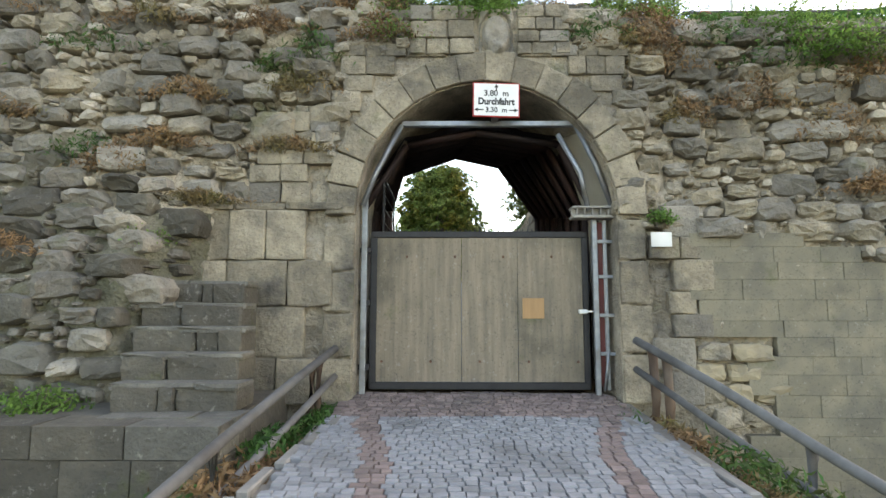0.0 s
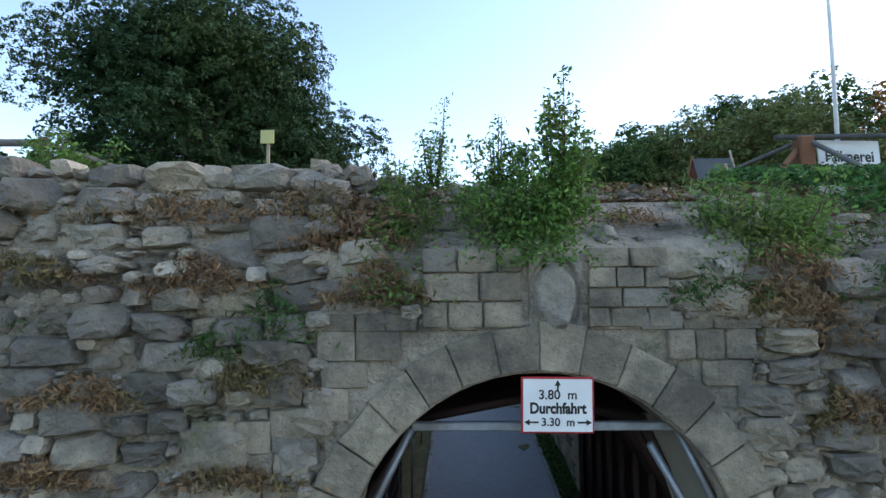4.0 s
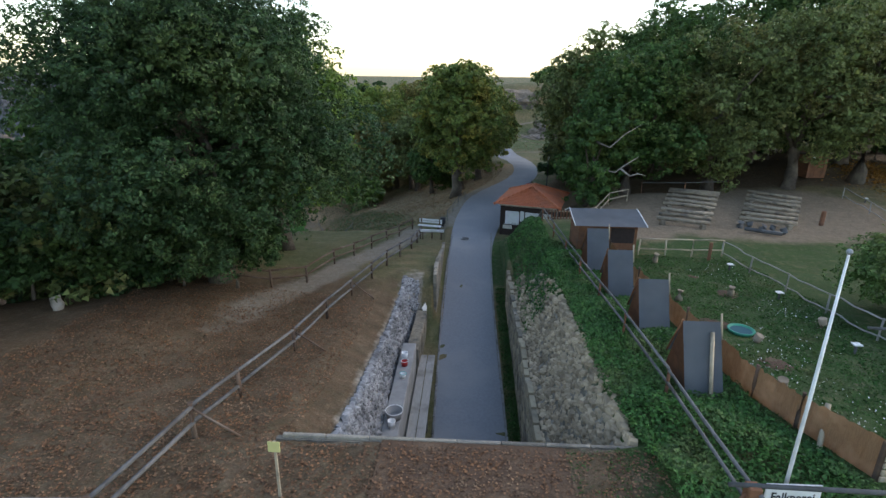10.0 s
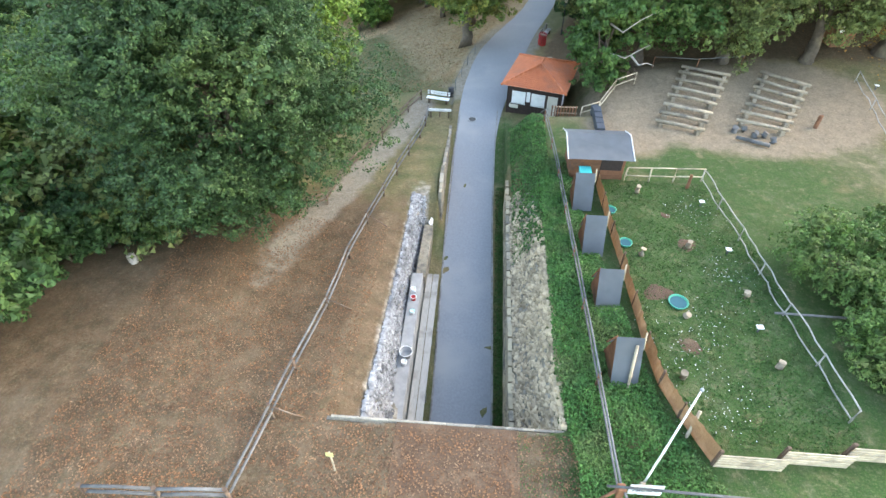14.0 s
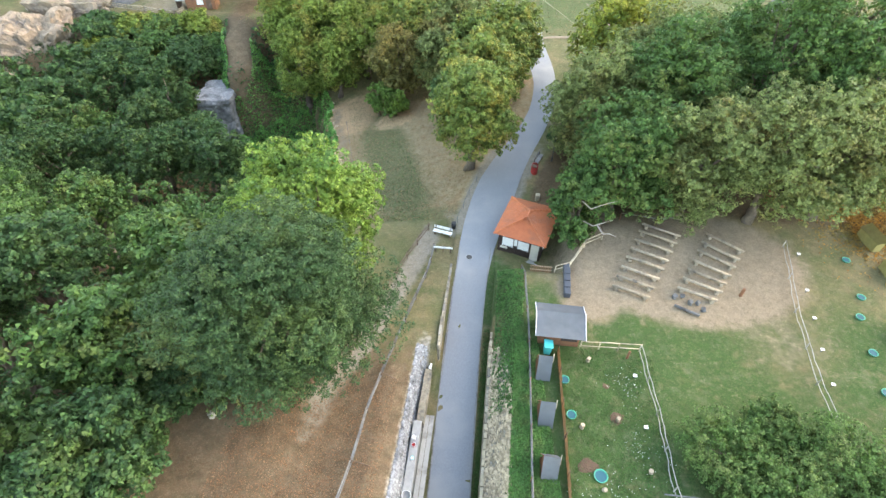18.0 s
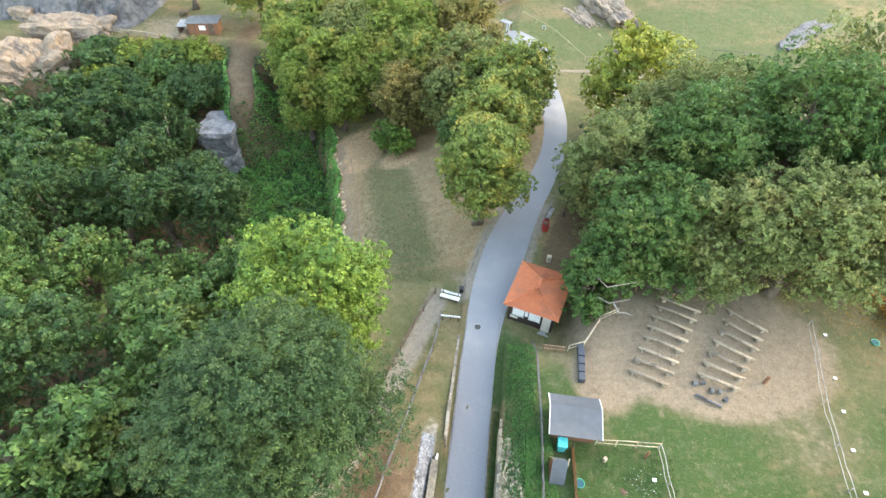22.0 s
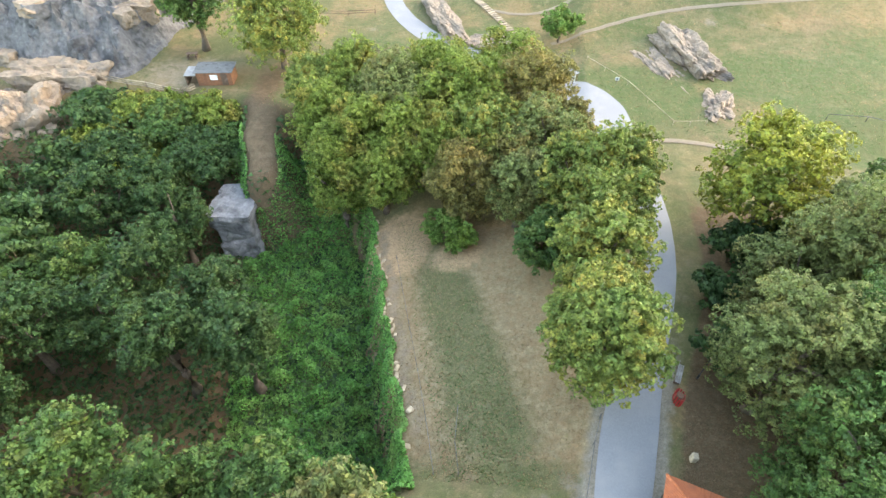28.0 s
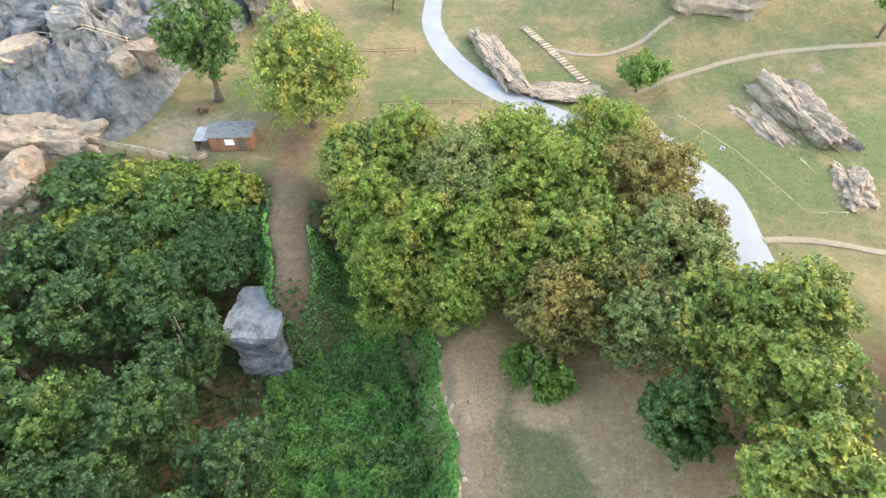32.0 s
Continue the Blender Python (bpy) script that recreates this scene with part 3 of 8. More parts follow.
for (xa, ya), (xb, yb) in (((-40.4, 83.6), (-42.3, 87.5)), ((-42.3, 87.5), (-44.6, 92)), ((-44.6, 92), (-45.8, 97)), ((-45.8, 97), (-46.5, 104))):
    f = np.clip(((GX - xa) * (xb - xa) + (GY - ya) * (yb - ya)) / ((xb - xa) ** 2 + (yb - ya) ** 2), 0, 1)
    ridge = np.minimum(ridge, np.hypot(GX - xa - f * (xb - xa), GY - ya - f * (yb - ya)))
litter = np.maximum(litter, 0.9 * np.exp(-(ridge / 2.6) ** 2))
sand = np.maximum(sand, 0.62 * np.exp(-(ridge / 1.5) ** 2))
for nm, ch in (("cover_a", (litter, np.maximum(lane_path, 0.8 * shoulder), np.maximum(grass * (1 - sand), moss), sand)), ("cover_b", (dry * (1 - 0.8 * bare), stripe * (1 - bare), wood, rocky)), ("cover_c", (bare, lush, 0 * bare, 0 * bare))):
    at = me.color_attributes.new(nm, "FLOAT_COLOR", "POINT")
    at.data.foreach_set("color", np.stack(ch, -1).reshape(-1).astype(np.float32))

n = Net("ground_cover")
att = [n.node("ShaderNodeVertexColor") for k in range(3)]
att[0].layer_name, att[1].layer_name, att[2].layer_name = "cover_a", "cover_b", "cover_c"
sep = [n.node("ShaderNodeSeparateColor") for k in range(3)]
for a, s in zip(att, sep):
    n.link(a.outputs[0], s.inputs[0])
fine, mid, big = n.noise(9, 5, 0.7), n.noise(1.1, 4), n.noise(0.16, 3)


def edged(sock):
    """A mask with a ragged edge."""
    return n.steps(n.maths("ADD", sock, n.maths("MULTIPLY", n.maths("SUBTRACT", mid, 0.5), 0.9)), 0.3, 0.7)


tan_ = n.mix(n.steps(fine, 0.35, 0.65), (0.165, 0.117, 0.062), (0.245, 0.175, 0.098))
green = n.mix(n.steps(fine, 0.35, 0.65), (0.026, 0.064, 0.016), (0.044, 0.084, 0.022))
patch = n.noise(0.33, 6, 0.68)
col = n.mix(n.steps(patch, 0.40, 0.60), n.mix(0.25, green, tan_), n.mix(0.15, tan_, green))
col = n.mix(n.steps(n.noise(0.7, 6, 0.7), 0.55, 0.70), col, n.mix(0.5, tan_, (0.13, 0.085, 0.055)))
col = n.mix(n.steps(n.noise(0.22, 5, 0.7), 0.60, 0.72), col, (0.21, 0.17, 0.125))
col = n.mix(n.maths("MULTIPLY", n.steps(n.noise(0.075, 6, 0.65), 0.47, 0.56), 0.8), col, n.mix(0.3, green, tan_))
col = n.mix(n.maths("MULTIPLY", n.steps(n.noise(0.12, 6, 0.65), 0.53, 0.61), 0.75), col, n.mix(0.4, tan_, (0.16, 0.10, 0.062)))
col = n.mix(n.maths("MULTIPLY", n.steps(big, 0.44, 0.66), 0.8), col, n.mix(0.45, tan_, green))
col = n.mix(n.maths("MULTIPLY", n.steps(n.noise(0.05, 5, 0.6), 0.50, 0.60), 0.6), col, (0.25, 0.16, 0.08))
col = n.mix(n.maths("MULTIPLY", n.steps(n.noise(0.09, 6, 0.7), 0.50, 0.58), 0.75), col, n.mix(0.75, tan_, green))
col = n.mix(edged(sep[1].outputs[0]), col, n.mix(n.steps(mid, 0.38, 0.68), n.mix(n.steps(n.noise(3.5, 5, 0.75), 0.4, 0.62), (0.21, 0.155, 0.085), (0.31, 0.235, 0.14)), (0.235, 0.15, 0.08)))
col = n.mix(n.maths("MULTIPLY", edged(sep[1].outputs[1]), 0.9), col, n.mix(n.steps(n.noise(2.4, 5, 0.75), 0.42, 0.6), n.mix(0.22, green, tan_), n.mix(0.6, green, tan_)))
col = n.mix(n.maths("MULTIPLY", edged(sep[2].outputs[1]), 0.85), col, n.mix(n.steps(n.noise(0.5, 5, 0.75), 0.35, 0.65), n.mix(0.3, green, tan_), n.mix(0.12, green, (0.10, 0.16, 0.03))))
col = n.mix(edged(sep[2].outputs[0]), col, n.mix(n.steps(n.noise(2.6, 5, 0.75), 0.38, 0.64), (0.45, 0.29, 0.165), (0.33, 0.22, 0.125)))
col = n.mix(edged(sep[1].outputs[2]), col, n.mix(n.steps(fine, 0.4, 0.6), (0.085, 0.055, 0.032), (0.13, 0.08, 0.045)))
col = n.mix(edged(sep[0].outputs[2]), col, n.mix(n.steps(mid, 0.55, 0.75), green, n.mix(0.45, green, tan_)))
col = n.mix(edged(att[0].outputs[1]), col, n.mix(n.steps(fine, 0.4, 0.65), (0.275, 0.207, 0.142), (0.185, 0.138, 0.094)))
col = n.mix(edged(sep[0].outputs[0]), col, n.mix(n.steps(fine, 0.4, 0.62), (0.104, 0.064, 0.036), n.mix(n.steps(mid, 0.4, 0.6), (0.076, 0.052, 0.034), (0.15, 0.105, 0.068))))
col = n.mix(edged(sep[0].outputs[1]), col, n.mix(n.steps(fine, 0.4, 0.6), (0.25, 0.22, 0.18), (0.185, 0.155, 0.12)))
col = n.mix(edged(att[1].outputs[1]), col, n.mix(n.steps(n.noise(2.2, 5), 0.42, 0.62), (0.16, 0.14, 0.115), (0.34, 0.30, 0.245)))
col = n.mix(n.maths("MULTIPLY", n.steps(n.noise(3.2, 6, 0.75), 0.42, 0.62), 0.38), col, n.mix(0.55, col, (0.03, 0.035, 0.02)))
col = n.mix(n.maths("MULTIPLY", n.steps(n.noise(0.8, 6, 0.75), 0.52, 0.66), 0.35), col, n.mix(0.5, col, (0.28, 0.23, 0.16)))
col = n.mix(n.maths("MULTIPLY", n.steps(n.noise(1.7, 8, 0.85), 0.48, 0.58), 0.5), col, n.mix(0.5, col, (0.04, 0.045, 0.02)))
col = n.mix(n.maths("MULTIPLY", n.steps(n.noise(2.6, 8, 0.85), 0.54, 0.64), 0.45), col, n.mix(0.55, col, (0.38, 0.29, 0.18)))
col = n.mix(n.maths("MULTIPLY", n.steps(n.noise(6.5, 4, 0.8), 0.50, 0.64), 0.45), col, n.mix(0.6, col, (0.035, 0.04, 0.018)))
col = n.mix(n.maths("MULTIPLY", n.steps(n.noise(17, 3, 0.8), 0.55, 0.68), 0.4), col, n.mix(0.5, col, (0.36, 0.29, 0.18)))
n.bump(fine, 0.9, 0.05)
GROUND = n.done(col, 0.95, 0, 0.15)
structure(put("ground", me, GROUND), "dry hillside ground with grass, leaf litter and bare sandy soil", "ground")


def strip(name, stations, material, lift, parent=None, label="", across=5, camber=0.03):
    """A draped band along stations of (x, y, z or None, width)."""
    vs, fs = [], []
    pts = [Vector((p[0], p[1], 0)) for p in stations]
    for i, p in enumerate(stations):
        d = (pts[min(i + 1, len(pts) - 1)] - pts[max(i - 1, 0)]).normalized()
        side = Vector((d.y, -d.x, 0))
        for k in range(across):
            f = k / (across - 1) - 0.5
            q = pts[i] + side * f * p[3]
            z = (gz(q.x, q.y) if p[2] is None else p[2]) + lift + camber * (1 - 4 * f * f)
            vs.append((q.x, q.y, z))
    for i in range(len(stations) - 1):
        for k in range(across - 1):
            a = i * across + k
            fs.append((a, a + 1, a + across + 1, a + across))
    ob = quads(name, vs, fs, material, parent, label)
    for pl in ob.data.polygons:
        pl.use_smooth = True
    return ob


def smooth_line(xs, ys, ws, step=1.0):
    """Stations at even steps along a bent line, its corners rounded."""
    s = np.concatenate([[0], np.cumsum(np.hypot(np.diff(xs), np.diff(ys)))])
    t = np.arange(0, s[-1], step)
    out = []
    for arr in (xs, ys, ws):
        v = np.interp(t, s, arr)
        k = max(1, int(4 / step))
        pad = np.concatenate([np.full(k, v[0]), v, np.full(k, v[-1])])
        out.append(np.convolve(pad, np.ones(2 * k + 1) / (2 * k + 1), "valid"))
    return list(zip(*out))


way = [(x, y, w) for x, y, w in smooth_line(LINE_X, LINE_Y, LINE_W, 1.0) if y > 7.75]
road = strip("road", [(x, y, None if y > 43 else float(road_z(y)), w) for x, y, w in way], ROAD, 0.05, across=7)
structure(road, "worn grey asphalt lane with pale dusty edges", "road")


# ---- the old wall and its gate ----
def stone_mesh(style, k, coarse=False):
    """One stone within a unit box; its face looks along -y."""
    rng = np.random.default_rng(k * 13 + (0 if style == "rubble" else 500))
    outline = []
    if style == "rubble":
        # a broken outline between an oval and a box
        n = 8 if coarse else 11
        power, start = rng.uniform(5.0, 12.0), rng.uniform(0, 1.5)
        for i in range(n):
            t = 2 * math.pi * (i + rng.uniform(-0.32, 0.32)) / n + start
            c, s = math.cos(t), math.sin(t)
            q = (abs(c) ** power + abs(s) ** power) ** (-1 / power) * rng.uniform(0.86, 1.02)
            outline.append((0.5 * c * q, 0.5 * s * q))
        rings = [(1.0, 0.5, 0.0), (1.0, -0.2, 0.08), (0.86, -0.42, 0.07)] if coarse else [(0.96, 0.5, 0.0), (1.0, -0.05, 0.06), (1.0, -0.30, 0.06), (0.88, -0.42, 0.05), (0.5, -0.46, 0.06)]
        tilt = rng.uniform(-0.22, 0.22, 2)
    else:
        q0, q1 = (0.935, 0.945) if style == "ashlar" else (0.996, 0.996)
        for a, b in ((-1, -1), (0, -1), (1, -1), (1, 0), (1, 1), (0, 1), (-1, 1), (-1, 0)):
            q = 0.975 if a and b and style == "ashlar" else 1.0
            outline.append((0.5 * a * q * rng.uniform(q0, 1.0), 0.5 * b * q * rng.uniform(q1, 1.0)))
        n = 8
        rings = [(1.0, 0.5, 0.0), (1.0, -0.43, 0.03), (0.92, -0.475, 0.035)] if style == "ashlar" else [(1.0, 0.5, 0.0), (1.0, -0.475, 0.0), (0.985, -0.49, 0.004)]
        tilt = rng.uniform(-0.03, 0.03, 2) if style == "ashlar" else (0.0, 0.0)
        if style == "wedge":
            outline = [(x * (0.905 + 0.19 * z) * 0.985, z) for x, z in outline]
            rings = [(1.0, 0.5, 0.0), (1.0, -0.44, 0.02), (0.94, -0.485, 0.02)]
    vs, fs = [], []
    for r, (q, y, jit) in enumerate(rings):
        for x, z in outline:
            w = q * (rng.uniform(0.93, 1.05) if style == "rubble" and r else 1.0)
            vs.append((x * w, y + rng.uniform(-1, 1) * jit + (tilt[0] * x + tilt[1] * z if r > 1 else 0), z * w))
    vs.append((rng.uniform(-0.1, 0.1), -0.49, rng.uniform(-0.1, 0.1)))
    for r in range(len(rings) - 1):
        for i in range(n):
            j = (i + 1) % n
            fs.append((r * n + i, r * n + j, r * n + n + j, r * n + n + i))
    last = (len(rings) - 1) * n
    fs += [(last + i, last + (i + 1) % n, last + n) for i in range(n)]
    return vs, fs


STONES = {}


def stone_data(style, k, material):
    key = (style, k, material.name)
    if key not in STONES:
        me = bpy.data.meshes.new("stone")
        vs, fs = stone_mesh(style, k)
        me.from_pydata(vs, [], fs)
        me.materials.append(material)
        STONES[key] = me
    return STONES[key]


def lay(parent, items, style, mats, rest_mat, name="stone", limit=300, key=None):
    """Lays stones of (x, y, z, width, depth, height, roll, yaw); the nearest stay pieces of their own, the rest are joined."""
    rng = np.random.default_rng(len(items) + 17)
    items = sorted(items, key=key) if key else items
    verts, faces = [], []
    for i, (x, y, z, w, d, h, roll, yaw) in enumerate(items):
        k = int(rng.integers(0, 14))
        m = pose(x, y, z, 0, roll, yaw) @ Matrix.Diagonal((w, d, h, 1))
        if i < limit:
            put(name, stone_data(style, k, mats[int(rng.integers(0, len(mats)))]), None, parent, m=m)
        else:
            vs, fs = stone_mesh(style, k, True)
            b = len(verts)
            verts += [tuple(m @ Vector(v)) for v in vs]
            faces += [tuple(b + q for q in f) for f in fs]
    if verts:
        ob = quads("rubble_fill", verts, faces, rest_mat, parent)
        ob["kind"] = "stuff"


ARCH_X, ARCH_Z, ARCH_R = 0.57, 2.45, 1.80


def in_arch(x, z, extra=0.0):
    r = ARCH_R + extra
    return abs(x - ARCH_X) < r and (z < ARCH_Z or math.hypot(x - ARCH_X, (z - ARCH_Z) * 0.95) < r)


def wall_face(x, z):
    """How far the wall's face stands forward at x, z."""
    lean = float(S(-1.3, -0.3, x))
    y = 7.22 + (1 - lean) * 0.10 * max(0.0, z - 4.6) ** 2 + lean * 1.6 * max(0.0, z - 5.32)
    if x < -2.2:
        y -= 0.95 * float(S(3.6, 1.0, z)) * float(S(-3.1, -3.9, x)) + 0.12 * float(S(-2.4, -4, x))
    if x > 2.2:
        y += 0.15 * float(S(2.2, 3.0, z)) * float(S(2.6, 3.2, x)) + 0.45 * max(0.0, z - 5.2) * float(S(2.2, 3.2, x))
    return y


def relief(name, xs, zs, inside, amp, material, back=8.9, seed=0):
    """A rough face of mortar and broken stone, with thickness."""
    rng = np.random.default_rng(seed)
    vs, fs, ids = [], [], {}
    for j, z in enumerate(zs):
        for i, x in enumerate(xs):
            ids[i, j] = len(vs)
            q = noise.fractal(Vector((x * 1.9, z * 2.6, seed)), 0.75, 2.1, 5)
            vs.append((x, wall_face(x, z) + 0.10 + amp * q + rng.normal(0, amp * 0.2), z))
    for j in range(len(zs) - 1):
        for i in range(len(xs) - 1):
            if inside((xs[i] + xs[i + 1]) / 2, (zs[j] + zs[j + 1]) / 2):
                fs.append((ids[i, j], ids[i + 1, j], ids[i + 1, j + 1], ids[i, j + 1]))
    n0 = len(vs)
    x0, x1, z0 = xs[0], xs[-1], zs[0]
    top = [(x, zs[-1]) for x in xs]
    for i, x in enumerate(xs):
        vs.append((x, back, zs[-1] + 0.1))
    for i in range(len(xs) - 1):
        fs.append((ids[i, len(zs) - 1], ids[i + 1, len(zs) - 1], n0 + i + 1, n0 + i))
    n1 = len(vs)
    vs += [(x0, back, z0), (x1, back, z0)]
    fs.append(tuple([ids[0, j] for j in range(len(zs))] + [n0, n1]))
    fs.append(tuple([ids[len(xs) - 1, j] for j in range(len(zs))][::-1] + [n1 + 1, n0 + len(xs) - 1])[::1])
    ob = quads(name, vs, fs, material)
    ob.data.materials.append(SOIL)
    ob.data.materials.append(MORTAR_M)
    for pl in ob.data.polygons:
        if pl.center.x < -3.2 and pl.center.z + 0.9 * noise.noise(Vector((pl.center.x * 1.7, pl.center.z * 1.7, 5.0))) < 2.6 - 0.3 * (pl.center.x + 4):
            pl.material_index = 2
        pl.use_smooth = len(pl.vertices) == 4
        if pl.center.z > 6.42 and pl.vertices[0] < n0:
            pl.material_index = 1
    return ob


def crest(x):
    return 6.42 + 0.06 * math.sin(1.3 * x) + 0.05 * math.sin(3.1 * x + 1) - 0.5 * float(S(-0.5, 3.2, x))


zs_ = list(np.arange(-1.6, 6.41, 0.07))
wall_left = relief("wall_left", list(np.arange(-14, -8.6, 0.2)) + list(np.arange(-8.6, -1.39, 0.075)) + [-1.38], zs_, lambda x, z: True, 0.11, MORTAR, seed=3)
structure(wall_left, "ruined rubble wall of grey and tan sandstone, mortar washed out", "wall")
wall_right = relief("wall_right", [2.52] + list(np.arange(2.6, 8.6, 0.075)) + list(np.arange(8.6, 14, 0.2)), [z for z in zs_ if z < 6.0], lambda x, z: True, 0.10, MORTAR, seed=8)
structure(wall_right, "ruined rubble wall above smooth dressed courses, weeds in the gaps", "wall")

# portal: backing with the arched opening through it
bm = bmesh.new()
N = 28
ring = [Vector((ARCH_X + ARCH_R * math.cos(math.pi * (1 - i / N)), 0, ARCH_Z + ARCH_R / 0.95 * math.sin(math.pi * i / N))) for i in range(N + 1)]
inner = [Vector((ARCH_X - ARCH_R, 0, -1.2))] + ring + [Vector((ARCH_X + ARCH_R, 0, -1.2))]
hull = [Vector((-1.40, 0, -1.2))] + [Vector((-1.40, 0, 2.45 + 3.63 * min(1, i / 7))) for i in range(8)]
hull += [Vector((-1.40 + 3.94 * i / (N - 14), 0, 6.08)) for i in range(1, N - 14)]
hull += [Vector((2.54, 0, 6.08 - 3.63 * min(1, i / 7))) for i in range(8)] + [Vector((2.54, 0, -1.2))]
while len(hull) < len(inner):
    hull.insert(9, (hull[8] + hull[9]) / 2)
for a, b, dy0, dy1 in ((inner, hull, 7.30, 7.30),):
    va = [bm.verts.new((p.x, 7.262 + 0.09 * max(0, p.z - 5.2) ** 2, p.z)) for p in inner]
    vb = [bm.verts.new((p.x, 7.262 + 1.5 * max(0, p.z - 5.45), p.z)) for p in hull[:len(inner)]]
    vc = [bm.verts.new((p.x, 8.8, p.z)) for p in inner]
    vd = [bm.verts.new((p.x, 8.8, p.z)) for p in hull[:len(inner)]]
    vm = [bm.verts.new((p.x, 7.262, min(p.z, 5.45 - 0.01 * (p.z > 6.3)))) if p.z > 5.45 else None for p in hull[:len(inner)]]
    for i in range(len(inner) - 1):
        lo_a, lo_b = vm[i] or vb[i], vm[i + 1] or vb[i + 1]
        bm.faces.new((va[i], va[i + 1], lo_b, lo_a))
        if vm[i] and vm[i + 1]:
            bm.faces.new((vm[i], vm[i + 1], vb[i + 1], vb[i]))
        elif vm[i] or vm[i + 1]:
            bm.faces.new((vm[i], vb[i + 1], vb[i]) if vm[i] else (vb[i], vm[i + 1], vb[i + 1]))
        bm.faces.new((va[i + 1], va[i], vc[i], vc[i + 1]))
        bm.faces.new((vc[i], vc[i + 1], vd[i + 1], vd[i]))
        bm.faces.new((vb[i], vb[i + 1], vd[i + 1], vd[i]))
portal = structure(part("gate_portal", bm, MORTAR), "round-arched gateway of weathered sandstone blocks", "gateway")

# arch stones
rng = np.random.default_rng(2)
items = []
nv = 16
for i in range(nv):
    a = math.pi * (i + 0.5) / nv
    ln = rng.uniform(0.38, 0.45)
    rr = ARCH_R + ln / 2 + 0.005
    items.append((ARCH_X - rr * math.cos(a), 7.352 - rng.uniform(0, 0.03), ARCH_Z + rr / 0.95 * math.sin(a), (ARCH_R + 0.46) * math.pi / nv, 0.30, ln, -90 + math.degrees(a), 0))
jambs = []
for s, x in ((-1, ARCH_X - ARCH_R), (1, ARCH_X + ARCH_R)):
    z = -0.1
    while z < ARCH_Z - 0.12:
        h = min(rng.uniform(0.42, 0.7), ARCH_Z - z)
        w = rng.uniform(0.34, 0.52)
        jambs.append((x + s * w / 2, 7.365, z + h / 2, w, 0.3, h * 0.985, 0, 0))
        z += h
lay(portal, items, "wedge", [STONE], STONE_S, "voussoir")
lay(portal, jambs, "ashlar", [STONE, STONE, STONE_D, STONE], STONE_S, "jamb_stone")


def courses(x0, x1, z0, z1, hs, ws, ok, depth=0.26, proud=0.02, gap=0.985, face=wall_face, roll=0.4, seed=1):
    rng = np.random.default_rng(seed)
    out, z = [], z0
    while z < z1 - 0.05:
        h = min(rng.uniform(*hs), z1 - z)
        x = x0 + rng.uniform(-0.25, 0)
        while x < x1:
            w = rng.uniform(*ws)
            cx_, cz_ = x + w / 2, z + h / 2
            if ok(cx_, cz_):
                out.append((cx_, face(cx_, cz_) + depth / 2 - rng.uniform(-0.2, 1) * proud, cz_, w * gap, depth, h * gap, rng.uniform(-roll, roll), rng.uniform(-1, 1)))
            x += w
        z += h
    return out


def portal_zone(x, z):
    if in_arch(x, z, 0.54) or x < -2.55 or x > 3.5 or z < -0.1:
        return False
    if z > 4.82:
        return False
    return -1.45 + (-1.1 if z < 3.9 else 0) < x < 2.52 + (0.9 if z < 2.2 else 0)


it = courses(-2.6, 3.6, 2.62, 4.9, (0.20, 0.30), (0.22, 0.46), lambda x, z: portal_zone(x, z) and not (0.32 < x < 1.12 and z > 4.78), proud=0.03, gap=1.012, seed=4)
it += courses(1.9, 3.6, -0.1, 2.6, (0.3, 0.5), (0.3, 0.62), lambda x, z: x > ARCH_X + ARCH_R + 0.55 and x < 3.55, proud=0.03, gap=1.012, seed=5)
for xa, xb, zs in ((-0.5, 0.43, (4.76, 5.0, 5.27, 5.5)), (1.03, 1.78, (4.76, 4.94, 5.12, 5.31, 5.5))):
    for j in range(len(zs) - 1):
        cut = sorted([xa, xb] + [xa + (xb - xa) * (q + rng.uniform(-0.1, 0.1)) for q in ((0.5,) if j % 2 else (0.33, 0.7))])
        for a, b in zip(cut, cut[1:]):
            it.append(((a + b) / 2, 7.33 - rng.uniform(0, 0.02), (zs[j] + zs[j + 1]) / 2, (b - a) * 0.985, 0.26, (zs[j + 1] - zs[j]) * 0.98, 0, 0))
lay(portal, it, "ashlar", [STONE, STONE, STONE_D, STONE, STONE, STONE], STONE_S)
big = courses(-3.45, -1.6, -0.1, 2.62, (0.45, 0.75), (0.5, 0.85), lambda x, z: x < ARCH_X - ARCH_R - 0.52, proud=0.04, gap=1.02, seed=6, face=lambda x, z: 7.2)
lay(wall_left, big, "ashlar", [STONE], STONE_S, limit=40)
# dressed courses on the right
da = courses(3.55, 7.2, -1.3, 2.2, (0.2, 0.29), (0.5, 1.1), lambda x, z: z < 2.2 - 0.36 * max(0, x - 4.9) and not (x < 4.15 and z < 0.75), depth=0.3, proud=0.006, gap=0.9965, roll=0.0, seed=7, face=lambda x, z: 7.22)
lay(wall_right, da, "smooth", [ASHLAR], ASHLAR, "block", limit=90)
db = courses(3.55, 4.2, -0.4, 0.78, (0.26, 0.4), (0.3, 0.6), lambda x, z: True, proud=0.06, seed=8)
lay(wall_right, db, "rubble", [STONE, STONE_W], STONE_S)


